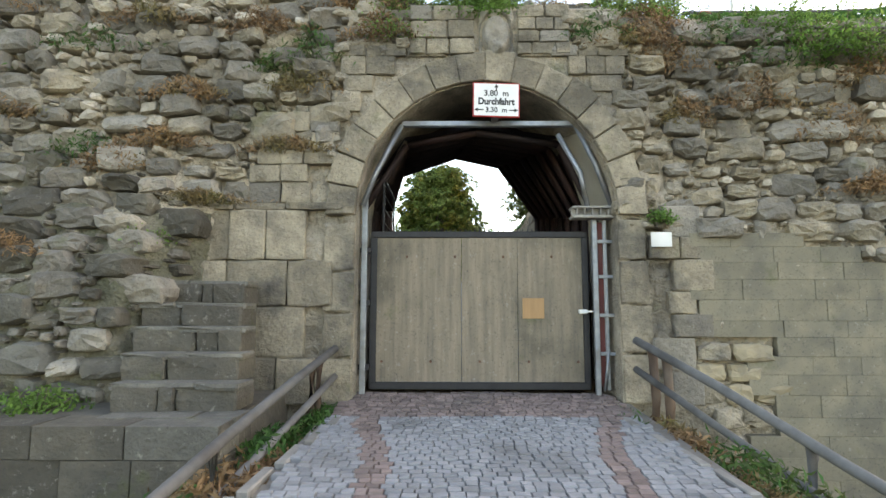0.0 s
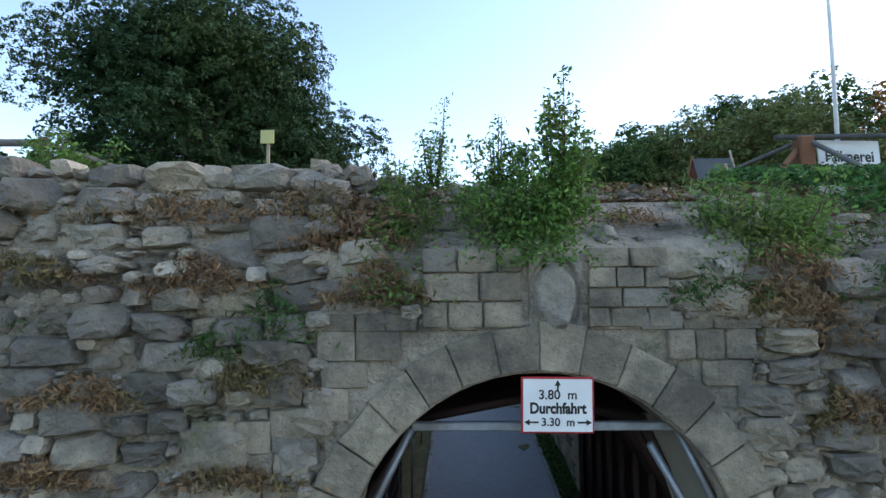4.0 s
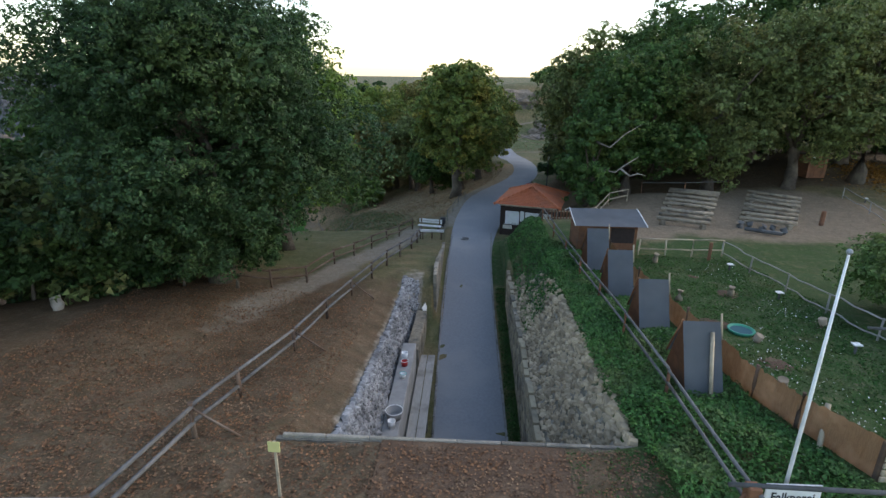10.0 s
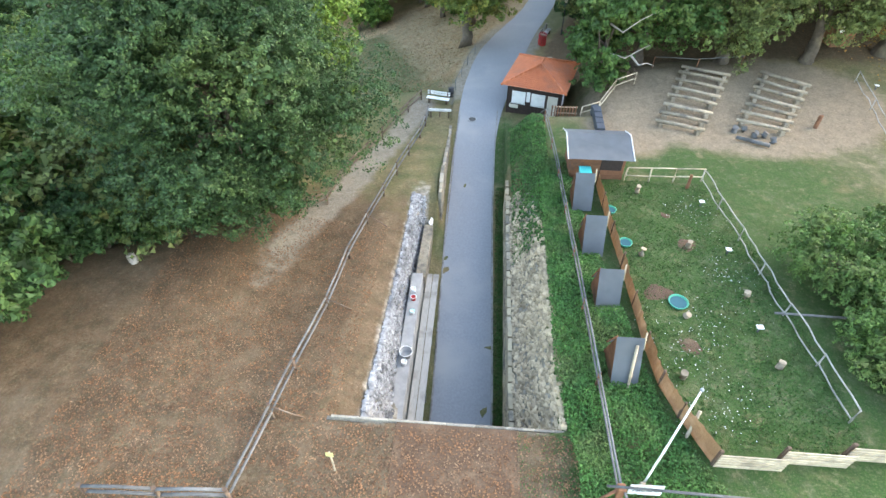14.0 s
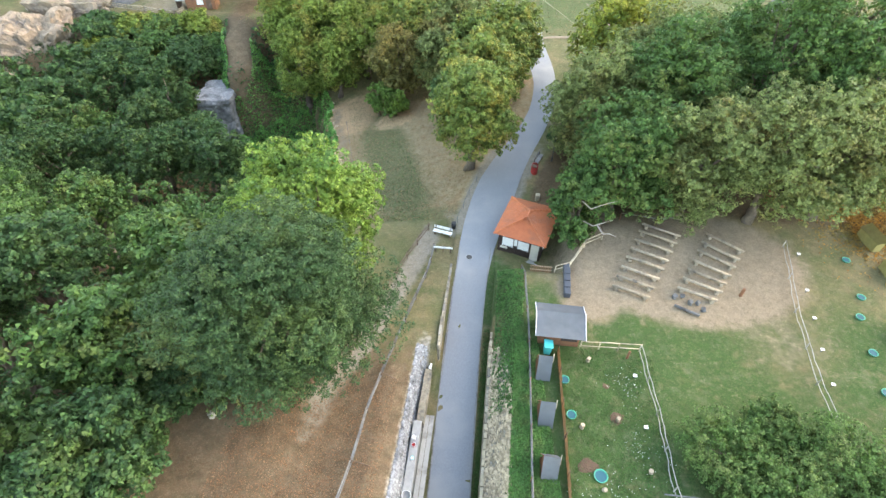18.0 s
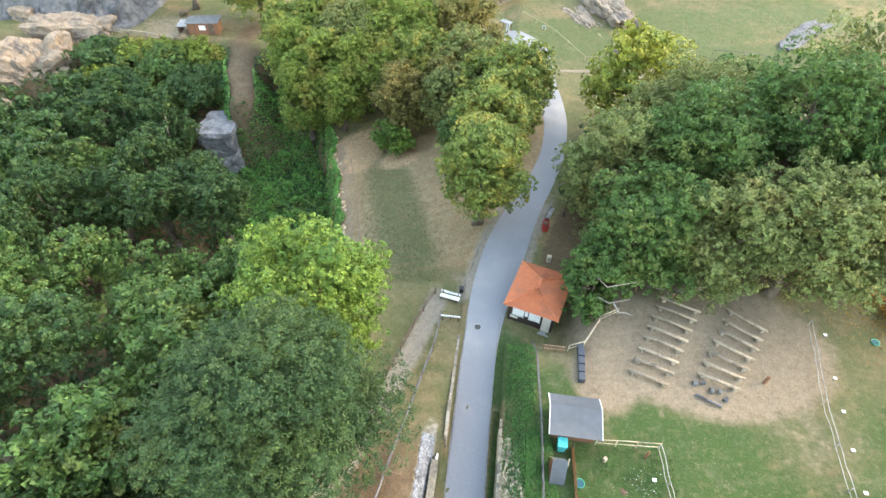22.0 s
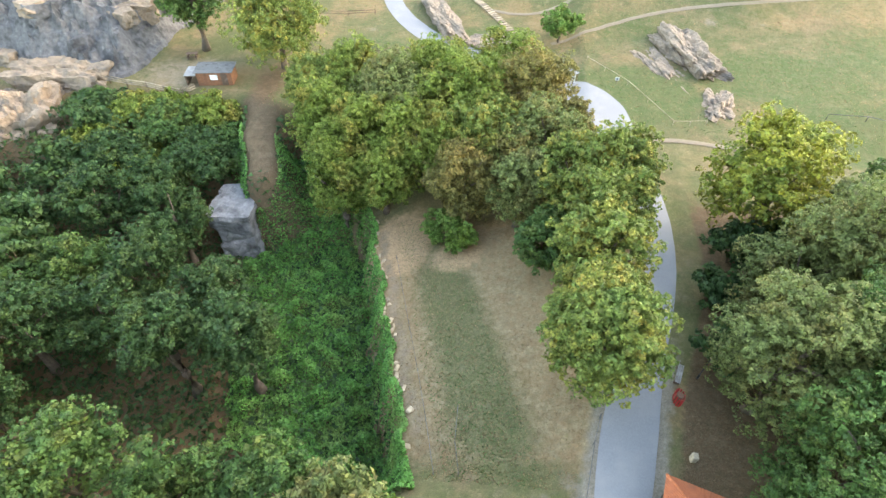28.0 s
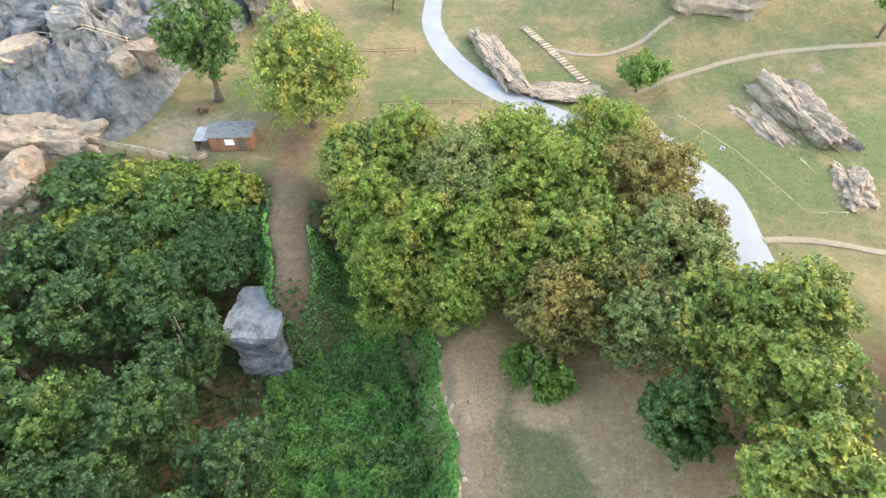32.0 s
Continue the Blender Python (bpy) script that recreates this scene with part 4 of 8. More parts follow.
def rubble(x0, x1, z0, z1, ok, seed, hs=(0.12, 0.36), skip=0.07):
    """Large stones thrown first, then ever smaller ones into the gaps between."""
    rng = np.random.default_rng(seed)
    g = 0.025
    used = np.zeros((int((z1 - z0) / g) + 40, int((x1 - x0) / g) + 60), bool)
    area = (x1 - x0) * (z1 - z0)
    out = []
    for w_lo, w_hi, flat_lo, flat_hi, tries, fwd in ((0.36, 0.62, 0.42, 0.62, 13, 0.15), (0.22, 0.42, 0.5, 0.8, 70, 0.11), (0.12, 0.25, 0.5, 0.9, 220, 0.085), (0.05, 0.13, 0.5, 0.95, 330 * (1 - skip), 0.05)):
        for _ in range(int(area * tries)):
            w = rng.uniform(w_lo, w_hi) * (hs[1] / 0.36) ** 0.6
            h = w * rng.uniform(flat_lo, flat_hi)
            x, z = rng.uniform(x0, x1), rng.uniform(z0, z1)
            if w > 0.2 and rng.random() < 0.75:
                # rough courses: most stones bed on common levels that wander along the wall
                z = z0 + 0.29 * round((z - z0) / 0.29) + 0.07 * math.sin(0.9 * x) + h / 2
            if not ok(x, z):
                continue
            i0, i1 = int((x - w / 2 - x0) / g) + 20, int((x + w / 2 - x0) / g) + 20
            j0, j1 = int((z - h / 2 - z0) / g) + 20, int((z + h / 2 - z0) / g) + 20
            if used[j0:j1 + 1, i0:i1 + 1].mean() > 0.10:
                continue
            used[j0:j1 + 1, i0:i1 + 1] = True
            k = rng.uniform(1.08, 1.24)
            out.append((x, wall_face(x, z) + (0.235 if w > 0.3 else 0.165) - rng.uniform(0.1, 1) * fwd, z, w * k, 0.42 if w > 0.3 else 0.3, h * k, rng.normal(0, 3.5), rng.normal(0, 7)))
    return out


left_ok = lambda x, z: z < crest(x) and not (x > -2.6 and z < 3.3) and not (x > -3.4 and z < 2.65) and not (-3.55 < x and z < 1.3)
near_gate = lambda s: math.hypot(s[0] - 0.5, (s[2] - 4) * 1.2)
all_left = rubble(-8.6, -1.45, -0.8, 6.4, left_ok, 21)
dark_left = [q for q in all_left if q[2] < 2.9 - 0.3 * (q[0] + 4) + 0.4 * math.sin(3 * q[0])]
pale_left = [q for q in all_left if q not in dark_left]
lay(wall_left, [q for q in pale_left if q[3] > 0.34], "rubble", [STONE_D, STONE_D, STONE_D, STONE], STONE_S, limit=150, key=near_gate)
lay(wall_left, [q for q in pale_left if q[3] <= 0.34], "rubble", [STONE_L, STONE, STONE_L, STONE], RUBBLE_L, limit=70, key=near_gate)
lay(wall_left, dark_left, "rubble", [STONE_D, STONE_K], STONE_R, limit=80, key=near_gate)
right_ok = lambda x, z: z < crest(x) and (z > 2.25 - 0.36 * max(0, x - 4.9)) and not (x < 3.55 and z < 2.3) and not (x < 2.55 and z < 4.8)
all_right = rubble(2.3, 8.6, 1.0, 6.3, right_ok, 22, skip=0.12)
lay(wall_right, [q for q in all_right if q[3] > 0.34], "rubble", [STONE_D, STONE, STONE_D, STONE], STONE_S, limit=130, key=near_gate)
lay(wall_right, [q for q in all_right if q[3] <= 0.34], "rubble", [STONE_L, STONE, STONE], RUBBLE_L, limit=70, key=near_gate)
top_ok = lambda x, z: z < crest(x) and (z > 5.45 or not (-0.5 < x < 1.78)) and z > 4.85
tops = rubble(-1.5, 2.6, 4.85, 6.35, top_ok, 23, hs=(0.12, 0.24), skip=0.1)
lay(portal, tops, "rubble", [STONE, STONE_D, STONE_L], STONE_S, "rubble_stone")
far_l = rubble(-13.5, -8.4, -1.5, 6.3, lambda x, z: True, 24, hs=(0.25, 0.6), skip=0.9)
lay(wall_left, far_l, "rubble", [STONE], STONE_S, limit=0)
far_r = rubble(8.4, 13.5, -1.5, 6.2, lambda x, z: True, 25, hs=(0.25, 0.6), skip=0.9)
lay(wall_right, far_r, "rubble", [STONE], STONE_S, limit=0)

# weathered coat of arms over the arch: a worn shield in a shallow niche
bm = bmesh.new()
xs_, zs2 = np.linspace(0.47, 0.99, 27), np.linspace(4.72, 5.42, 35)
grid_ = []
for z in zs2:
    row = []
    for x in xs_:
        u_, v_ = (x - 0.73) / 0.20, (z - 5.06) / 0.30
        d_ = math.hypot(u_, v_ * (1.0 if v_ > 0 else 0.85))
        up_ = 0.07 * float(S(1.05, 0.75, d_)) + 0.035 * noise.noise(Vector((x * 9, z * 8, 3.0))) + 0.06 * math.exp(-((x - 0.80) / 0.07) ** 2 - ((z - 4.83) / 0.08) ** 2) - 0.05 * float(S(0.9, 1.0, d_)) * float(S(1.25, 1.1, d_))
        row.append(bm.verts.new((x, 7.225 - up_ if 0.48 < x < 0.98 and 4.73 < z < 5.41 else 7.40, z)))
    grid_.append(row)
for ra, rb in zip(grid_, grid_[1:]):
    for i in range(len(xs_) - 1):
        bm.faces.new((ra[i], ra[i + 1], rb[i + 1], rb[i]))
tagged(part("stone_crest", bm, STONE_D), "worn carved stone coat of arms over the arch", "carving")

# earth over the vault and the tunnel's steel lining
bm = bmesh.new()
prof = [(8.4, 6.08), (9.5, 6.46), (10.6, 6.60), (13.3, 6.55)]
for x in (-1.66, 2.66):
    for y, z in prof:
        bm.verts.new((x, y, z))
    for y, z in prof:
        bm.verts.new((x, y, 5.25))
bm.verts.ensure_lookup_table()
for i in range(3):
    for a in (0, 4):
        bm.faces.new([bm.verts[q] for q in (a + i, a + i + 1, a + i + 9, a + i + 8)])
    for a in (0, 8):
        bm.faces.new([bm.verts[q] for q in (a + i, a + i + 1, a + i + 5, a + i + 4)])
bm.faces.new([bm.verts[q] for q in (0, 4, 12, 8)])
bm.faces.new([bm.verts[q] for q in (3, 7, 15, 11)])
slab = structure(part("terrace", bm, TERRACE), "earth terrace over the gate passage with fallen leaves", "terrace")
near_p = [(-1.36, -0.1), (-1.36, 2.7), (-0.62, 3.80), (0.5, 4.0), (1.86, 3.80), (2.42, 2.6), (2.42, -0.1)]
far_p = [(-1.44, 0.3), (-1.44, 3.7), (-1.2, 4.6), (0.2, 5.1), (1.3, 4.85), (2.28, 3.5), (2.28, 0.3)]
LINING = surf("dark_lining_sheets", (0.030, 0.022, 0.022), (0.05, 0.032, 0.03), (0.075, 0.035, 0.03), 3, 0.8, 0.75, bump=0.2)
lining = new("tunnel_lining")
tagged(lining, "dark ribbed steel lining of the gate passage", "lining")
bm = bmesh.new()
rows = []
for j in range(12):
    f = j / 11
    rows.append([bm.verts.new((a[0] + (b[0] - a[0]) * f, 8.0 + 5.25 * f, a[1] + (b[1] - a[1]) * f)) for a, b in zip(near_p, far_p)])
for a, b in zip(rows, rows[1:]):
    for i in range(6):
        bm.faces.new((a[i], a[i + 1], b[i + 1], b[i]))
bmesh.ops.solidify(bm, geom=bm.faces[:], thickness=0.04)
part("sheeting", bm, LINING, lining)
for j in range(9):
    f = (j + 0.3) / 9
    bm = bmesh.new()
    pts = [Vector(((a[0] + (b[0] - a[0]) * f - 0.57) * 0.965 + 0.57, 8.0 + 5.25 * f, (a[1] + (b[1] - a[1]) * f) * 0.975)) for a, b in zip(near_p, far_p)]
    for p, q in zip(pts, pts[1:]):
        tube(bm, [p, q], [0.06, 0.06], 4)
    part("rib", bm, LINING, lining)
# front frame of the lining: pale bar and angled cheeks
bm = bmesh.new()
box(bm, -0.62, 1.88, 7.42, 7.50, 3.78, 3.86, 0.01)
part("crossbar", bm, ZINC, lining, "pale grey steel crossbar")
for pts in (((1.88, 3.80), (2.16, 3.2), (2.36, 2.62)), ((-0.62, 3.80), (-0.98, 3.1), (-1.16, 2.62)), ((1.62, 3.66), (1.93, 3.1), (2.03, 2.55))):
    bm = bmesh.new()
    tube(bm, [Vector((x, 7.44, z)) for x, z in pts], [0.04, 0.04, 0.04], 4)
    part("edge_bar", bm, ZINC, lining, "pale grey steel edge bar")
bm = bmesh.new()
for (x0, z0), (x1, z1) in zip(((1.88, 3.80), (2.14, 3.2)), ((2.14, 3.2), (2.34, 2.58))):
    v = [bm.verts.new(p) for p in ((x0, 7.46, z0), (x1, 7.46, z1), (x1 - 0.1, 8.4, z1 + 0.05), (x0 - 0.1, 8.4, z0 + 0.05))]
    bm.faces.new(v)
bmesh.ops.solidify(bm, geom=bm.faces[:], thickness=0.015)
part("cheek_panel", bm, CREAM, lining, "stained cream cheek panel")
bm = bmesh.new()
box(bm, 1.80, 2.38, 7.38, 7.62, 2.44, 2.48, 0.005)
box(bm, 1.80, 2.38, 7.48, 7.52, 2.48, 2.58, 0.005)
box(bm, 1.80, 2.38, 7.38, 7.62, 2.58, 2.61, 0.005)
for k in range(5):
    box(bm, 1.86 + k * 0.11, 1.875 + k * 0.11, 7.40, 7.49, 2.48, 2.58)
part("bracket", bm, WOOD_L2, lining, "rust-stained cream steel bracket")

# gate
gate = thing("gate", "low gate of weathered plywood sheets in a black steel frame, shut", "gate")
for a in ((-1.06, 2.06, 7.70, 7.78, 2.20, 2.29), (-1.06, 2.06, 7.70, 7.78, 0.03, 0.13), (-1.08, -0.98, 7.71, 7.79, 0.03, 2.28), (1.99, 2.08, 7.71, 7.79, 0.03, 2.28)):
    part("frame_bar", boxed(*a, bevel=0.008), BLACK, gate)
for k, (a, b) in enumerate(((-0.985, 0.24), (0.247, 1.05), (1.057, 1.985))):
    part("plywood_sheet", boxed(a, b, 7.72 - 0.004 * k, 7.745 - 0.004 * k, 0.135, 2.195, bevel=0.003), PLY, gate)
part("patch", boxed(1.12, 1.43, 7.698, 7.714, 1.03, 1.32, bevel=0.002), PLY_N, gate, "small square of newer plywood")
for k in range(9):
    bm = bmesh.new()
    bmesh.ops.create_cone(bm, cap_ends=True, segments=6, radius1=0.02, radius2=0.015, depth=0.02, matrix=pose(-0.9 + k * 0.35, 7.70 - 0.004 * (k // 3), 0.42 + 1.5 * (k % 2), 90))
    part("bolt", bm, RUST, gate)
bm = bmesh.new()
box(bm, 1.92, 2.04, 7.63, 7.72, 1.10, 1.16, 0.01)
box(bm, 2.0, 2.22, 7.60, 7.63, 1.12, 1.145, 0.006)
part("latch", bm, WHITE, gate, "white latch with lever")
for k in range(26):
    bm = bmesh.new()
    bmesh.ops.create_cone(bm, cap_ends=True, segments=5, radius1=0.012, radius2=0.002, depth=0.05, matrix=Matrix.Translation((-0.4 + k * 0.07, 7.74, 2.31)))
    part("spike", bm, BLACK, gate)
post = thing("gate_post", "grey galvanised gate post beside the stone jamb", "post")
part("post", boxed(-1.19, -1.11, 7.55, 7.63, -0.02, 2.75, bevel=0.008), ZINC, post)
for z in (0.35, 1.25, 2.0):
    part("hinge", boxed(-1.21, -1.06, 7.58, 7.72, z - 0.04, z + 0.04, bevel=0.01), BLACK, post)
rack = thing("ladder_post", "grey steel post with ladder rungs beside the gate", "post")
part("post", boxed(2.10, 2.17, 7.52, 7.60, -0.02, 2.46, bevel=0.008), ZINC, rack)
part("post", boxed(2.25, 2.30, 7.52, 7.58, 0.05, 2.42, bevel=0.008), ZINC, rack)
part("inset", boxed(2.17, 2.25, 7.56, 7.58, 0.1, 2.4), DULL_RED, rack, "dull red strip between the posts")
for z in (0.55, 1.08, 1.62, 2.12):
    part("rung", boxed(2.17, 2.42, 7.50, 7.53, z - 0.025, z + 0.025, bevel=0.006), ZINC, rack)
bm = bmesh.new()
tube(bm, [(2.28, 7.5, 0.6), (2.21, 7.5, 0.05)], [0.02, 0.02], 6)
part("brace", bm, ZINC, rack)


leafg = thing("lattice_gate", "narrow black lattice gate leaf standing open in the passage", "gate")
for z in (0.35, 2.3, 3.15):
    part("frame_bar", boxed(-0.97, -0.93, 8.15, 9.7, z, z + 0.05, bevel=0.006), BLACK, leafg)
for y in (8.15, 8.54, 8.93, 9.32, 9.66):
    part("upright", boxed(-0.965, -0.935, y, y + 0.035, 0.3, 3.2 if y in (8.15, 9.66) else 2.35), BLACK, leafg)
for z in (2.5, 2.72, 2.94):
    part("wire", boxed(-0.955, -0.945, 8.17, 9.68, z, z + 0.015), BLACK, leafg)
# writing
def text(name, words, size, m, material, parent, bold=0.0, sx=1.0):
    cu = bpy.data.curves.new(name, "FONT")
    cu.body, cu.size, cu.align_x, cu.align_y, cu.extrude, cu.offset = words, size, "CENTER", "CENTER", 0.001, bold
    ob = bpy.data.objects.new(name, cu)
    scene.collection.objects.link(ob)
    dg = bpy.context.evaluated_depsgraph_get()
    me_ = bpy.data.meshes.new_from_object(ob.evaluated_get(dg))
    bpy.data.objects.remove(ob)
    return put(name, me_, material, parent, m=m @ Matrix.Diagonal((sx, 1, 1, 1)))


def arrow(name, x, z, ln, m, parent, turn=0):
    bm = bmesh.new()
    pts = [(-ln / 2, -0.008), (ln / 2 - 0.05, -0.008), (ln / 2 - 0.05, -0.028), (ln / 2, 0), (ln / 2 - 0.05, 0.028), (ln / 2 - 0.05, 0.008), (-ln / 2, 0.008)]
    v = [bm.verts.new((a, b, 0)) for a, b in pts]
    bm.faces.new(v)
    r = bmesh.ops.extrude_face_region(bm, geom=bm.faces[:])
    bmesh.ops.translate(bm, vec=(0, 0, 0.002), verts=[q for q in r["geom"] if isinstance(q, bmesh.types.BMVert)])
    ob = part(name, bm, INK_SHADE, parent)
    ob.matrix_basis = m @ Matrix.Translation((x, z, 0)) @ pose(0, 0, 0, 0, 0, turn)


sign = thing("clearance_sign", "white clearance sign with red rim and black lettering on the arch", "sign", m=pose(0.72, 7.185, 4.07, 0, 1.0, 2))
part("panel", boxed(-0.33, 0.33, -0.012, 0.012, -0.25, 0.25, bevel=0.01), RED, sign, "red rim plate")
part("face", boxed(-0.312, 0.312, -0.018, -0.012, -0.232, 0.232, bevel=0.002), WHITE, sign, "white sign face")
fm = pose(0, -0.0195, 0, 90)
text("lettering", "3.80  m", 0.115, fm @ Matrix.Translation((0, 0.09, 0)), INK_SHADE, sign, 0.002)
text("lettering", "Durchfahrt", 0.132, fm @ Matrix.Translation((0, -0.03, 0)), INK_SHADE, sign, 0.005, 0.86)
text("lettering", "3.30  m", 0.10, fm @ Matrix.Translation((0, -0.15, 0)), INK_SHADE, sign, 0.002)
arrow("arrow", 0, 0.175, 0.1, fm, sign, 90)
arrow("arrow", -0.24, -0.15, 0.13, fm, sign, 180)
arrow("arrow", 0.24, -0.15, 0.13, fm, sign, 0)
part("bracket", boxed(-0.05, 0.05, 0.012, 0.32, -0.24, -0.20, bevel=0.005), ZINC, sign)
plate = thing("wall_plate", "small blank white plate fixed to the stones", "sign")
part("plate", boxed(2.78, 3.06, 7.13, 7.145, 2.0, 2.2, bevel=0.006), WHITE, plate)

# stone steps and low wall on the left
steps = thing("stone_steps", "worn stone steps climbing to the old wall", "steps")
rng = np.random.default_rng(61)
risers, lit_treads = [], []
for k in range(6):
    y0, z0 = 5.22 + 0.29 * k, 0.13 + 0.275 * k
    x0, x1 = -3.30 - 0.085 * k, -2.0 - 0.10 * k
    cut = [0] + sorted(rng.uniform(0.25, 0.8, 1 + k % 2)) + [1]
    for a, b in zip(cut, cut[1:]):
        w = (x1 - x0) * (b - a)
        risers.append((x0 + (x1 - x0) * (a + b) / 2, y0 + 0.25 + rng.uniform(-0.025, 0.025), z0 - 0.15, w * 1.02, 0.52, 0.27, rng.normal(0, 0.8), rng.normal(0, 1.5)))
    cut = [0, rng.uniform(0.3, 0.7), 1]
    for a, b in zip(cut, cut[1:]):
        w = (x1 - x0 + 0.06) * (b - a)
        lit_treads.append((x0 - 0.03 + (x1 - x0 + 0.06) * (a + b) / 2, y0 + 0.19 + rng.uniform(-0.015, 0.025), z0 - 0.025, w * 1.03, 0.40, 0.07, rng.normal(0, 0.8), rng.normal(0, 1.5)))
lay(steps, risers, "ashlar", [STONE_K], STONE_K, "step_block")
# stone paler than the risers: light on the step tops put into colour
lay(steps, lit_treads, "ashlar", [STONE_R], STONE_R, "tread")
low = thing("low_wall", "low retaining wall of dark weathered blocks", "wall")
it = courses(-6.5, -2.02, -1.3, 0.13, (0.3, 0.42), (0.5, 0.95), lambda x, z: True, depth=0.5, proud=0.02, face=lambda x, z: 4.9, seed=12)
lay(low, it, "smooth", [STONE_K, STONE_K, STONE_K, STONE_R], STONE_K, "block")
part("core", boxed(-6.6, -2.1, 4.93, 7.3, -1.5, 0.10), JOINT, low)

# railings along the approach
for s, x7, y7, z7, dx, dz in ((-1, -1.46, 7.2, 0.64, -0.125, -0.205), (1, 2.46, 6.95, 0.77, 0.287, -0.32)):
    rail = thing("wooden_railing", "weathered grey round-wood railing beside the cobbled approach", "railing")
    at_ = lambda y, h: (x7 + dx * (y7 - y), y, z7 + dz * (y7 - y) + h)
    part("top_rail", bar(at_(y7, 0), at_(1.9, 0), 0.05, 10, 0.05, bends=3), WOOD, rail)
    part("lower_rail", bar(at_(y7 + 0.02, -0.37), at_(2.4, -0.42), 0.042, 10, 0.05, bends=3), WOOD, rail)
    for y in (6.75, 6.5, 4.75, 2.6) if s > 0 else (6.85, 6.6, 4.5, 2.6):
        q = at_(y, -0.02)
        part("post", bar((q[0] + 0.07 * s, y, q[2] - 1.15), (q[0] + 0.07 * s, y, q[2]), 0.06, 9, 0.05), WOOD_B if y > 6 else WOOD, rail)

# cobbled approach
approach = strip("approach", [(0.5 + 0.0 * y, y, float(road_z(y)) - 0.035, 3.9) for y in np.arange(-14, 7.71, 0.5)], SAND, 0.0, across=5, camber=0.0)
structure(approach, "cobbled approach of grey setts with a red band before the gate", "pavement")


def red_zone(x, y):
    if y > 6.42:
        return True
    l = -0.62 - 0.33 * math.exp(-((y - 6.4) / 1.0) ** 2)
    r = 1.50 + 0.42 * math.exp(-((y - 6.4) / 0.9) ** 2)
    return abs(x - l - 0.05) < 0.12 or abs(x - r) < 0.12


SETTS = {}


def sett_mesh(k, material):
    if (k, material.name) not in SETTS:
        rng = np.random.default_rng(k)
        me = bpy.data.meshes.new("sett")
        vs = []
        for z, q in ((-0.5, 1.0), (0.25, 1.0), (0.5, 0.90)):
            for a, b in ((-1, -1), (1, -1), (1, 1), (-1, 1)):
                vs.append((0.5 * a * q * rng.uniform(0.9, 1), 0.5 * b * q * rng.uniform(0.9, 1), z + rng.uniform(-0.05, 0.05)))
        fs = [(8, 9, 10, 11)] + [(4 * r + i, 4 * r + (i + 1) % 4, 4 * r + 4 + (i + 1) % 4, 4 * r + 4 + i) for r in (0, 1) for i in range(4)]
        me.from_pydata(vs, [], fs)
        me.materials.append(material)
        SETTS[k, material.name] = me
    return SETTS[k, material.name]


rng = np.random.default_rng(31)
todo, y = [], 2.2
while y < 7.66:
    d = 0.10 if y < 6.42 else 0.10
    x = -1.32 + rng.uniform(-0.08, 0)
    while x < 2.22:
        w = rng.uniform(0.09, 0.14)
        if abs(x - 0.45) < 1.85 + 0.02 * rng.normal():
            todo.append((x + w / 2, y + d / 2 + 0.03 * math.sin(3 * x), w * 0.98, d * 0.98))
        x += w
    y += d
todo.sort(key=lambda q: abs(q[1] - 5.2))
rest = {SETT: ([], []), SETT_R: ([], [])}
for i, (x, y, w, d) in enumerate(todo):
    mat = SETT_R if red_zone(x, y) else SETT
    m = pose(x, y, float(road_z(y)) - 0.02 + rng.uniform(-0.006, 0.006), rng.normal(0, 1.5), rng.normal(0, 1.5), rng.normal(0, 2)) @ Matrix.Diagonal((w, d, 0.07, 1))
    me = sett_mesh(i % 12, mat)
    if i < 300:
        put("sett", me, None, approach, m=m)
    else:
        vs, fs = rest[mat]
        b = len(vs)
        vs += [tuple(m @ v.co) for v in me.vertices]
        fs += [tuple(b + q for q in p.vertices) for p in me.polygons]
for mat, (vs, fs) in rest.items():
    if vs:
        quads("sett_paving", vs, fs, mat, approach)["kind"] = "stuff"
for s, x0, x1 in ((-1, -1.28, -1.46), (1, 2.14, 2.30)):
    kerb = thing("kerb_line", "pale stone kerb edging the cobbled approach", "kerb")
    for k in range(7):
        y = 2.3 + k * 0.62
        xx = x1 + (x0 - x1) * (y - 4.4) / 1.3
        part("kerb_stone", boxed(xx - 0.05, xx + 0.05, y, y + 0.61, float(road_z(y)) - 0.2, float(road_z(y)) + 0.03, bevel=0.012), KERB, kerb)


# weeds
def tuft(name, label, x, y, z, w, h, material, count, size, seed, depth=0.15, cat="weeds", hang=0.0, aspect=0.22, kind=""):
    """A patch of blades or small leaves rising from a ledge."""
    rng = np.random.default_rng(seed)
    f = rng.random(count)
    px = rng.normal(0, w * 0.36, count)
    top = h * np.exp(-(px / (w * 0.55)) ** 2)
    p = np.stack([x + px + rng.normal(0, 0.03, count), y + rng.normal(0, depth, count), z + f * top - hang * rng.random(count)], -1)
    nrm = np.stack([rng.normal(0, 0.6, count), -np.ones(count), rng.normal(0, 0.4, count)], -1)
    ob = cards(name, p, nrm, size, material, spread=0.6, aspect=aspect, seed=seed)
    return tagged(ob, label, cat, "", kind)


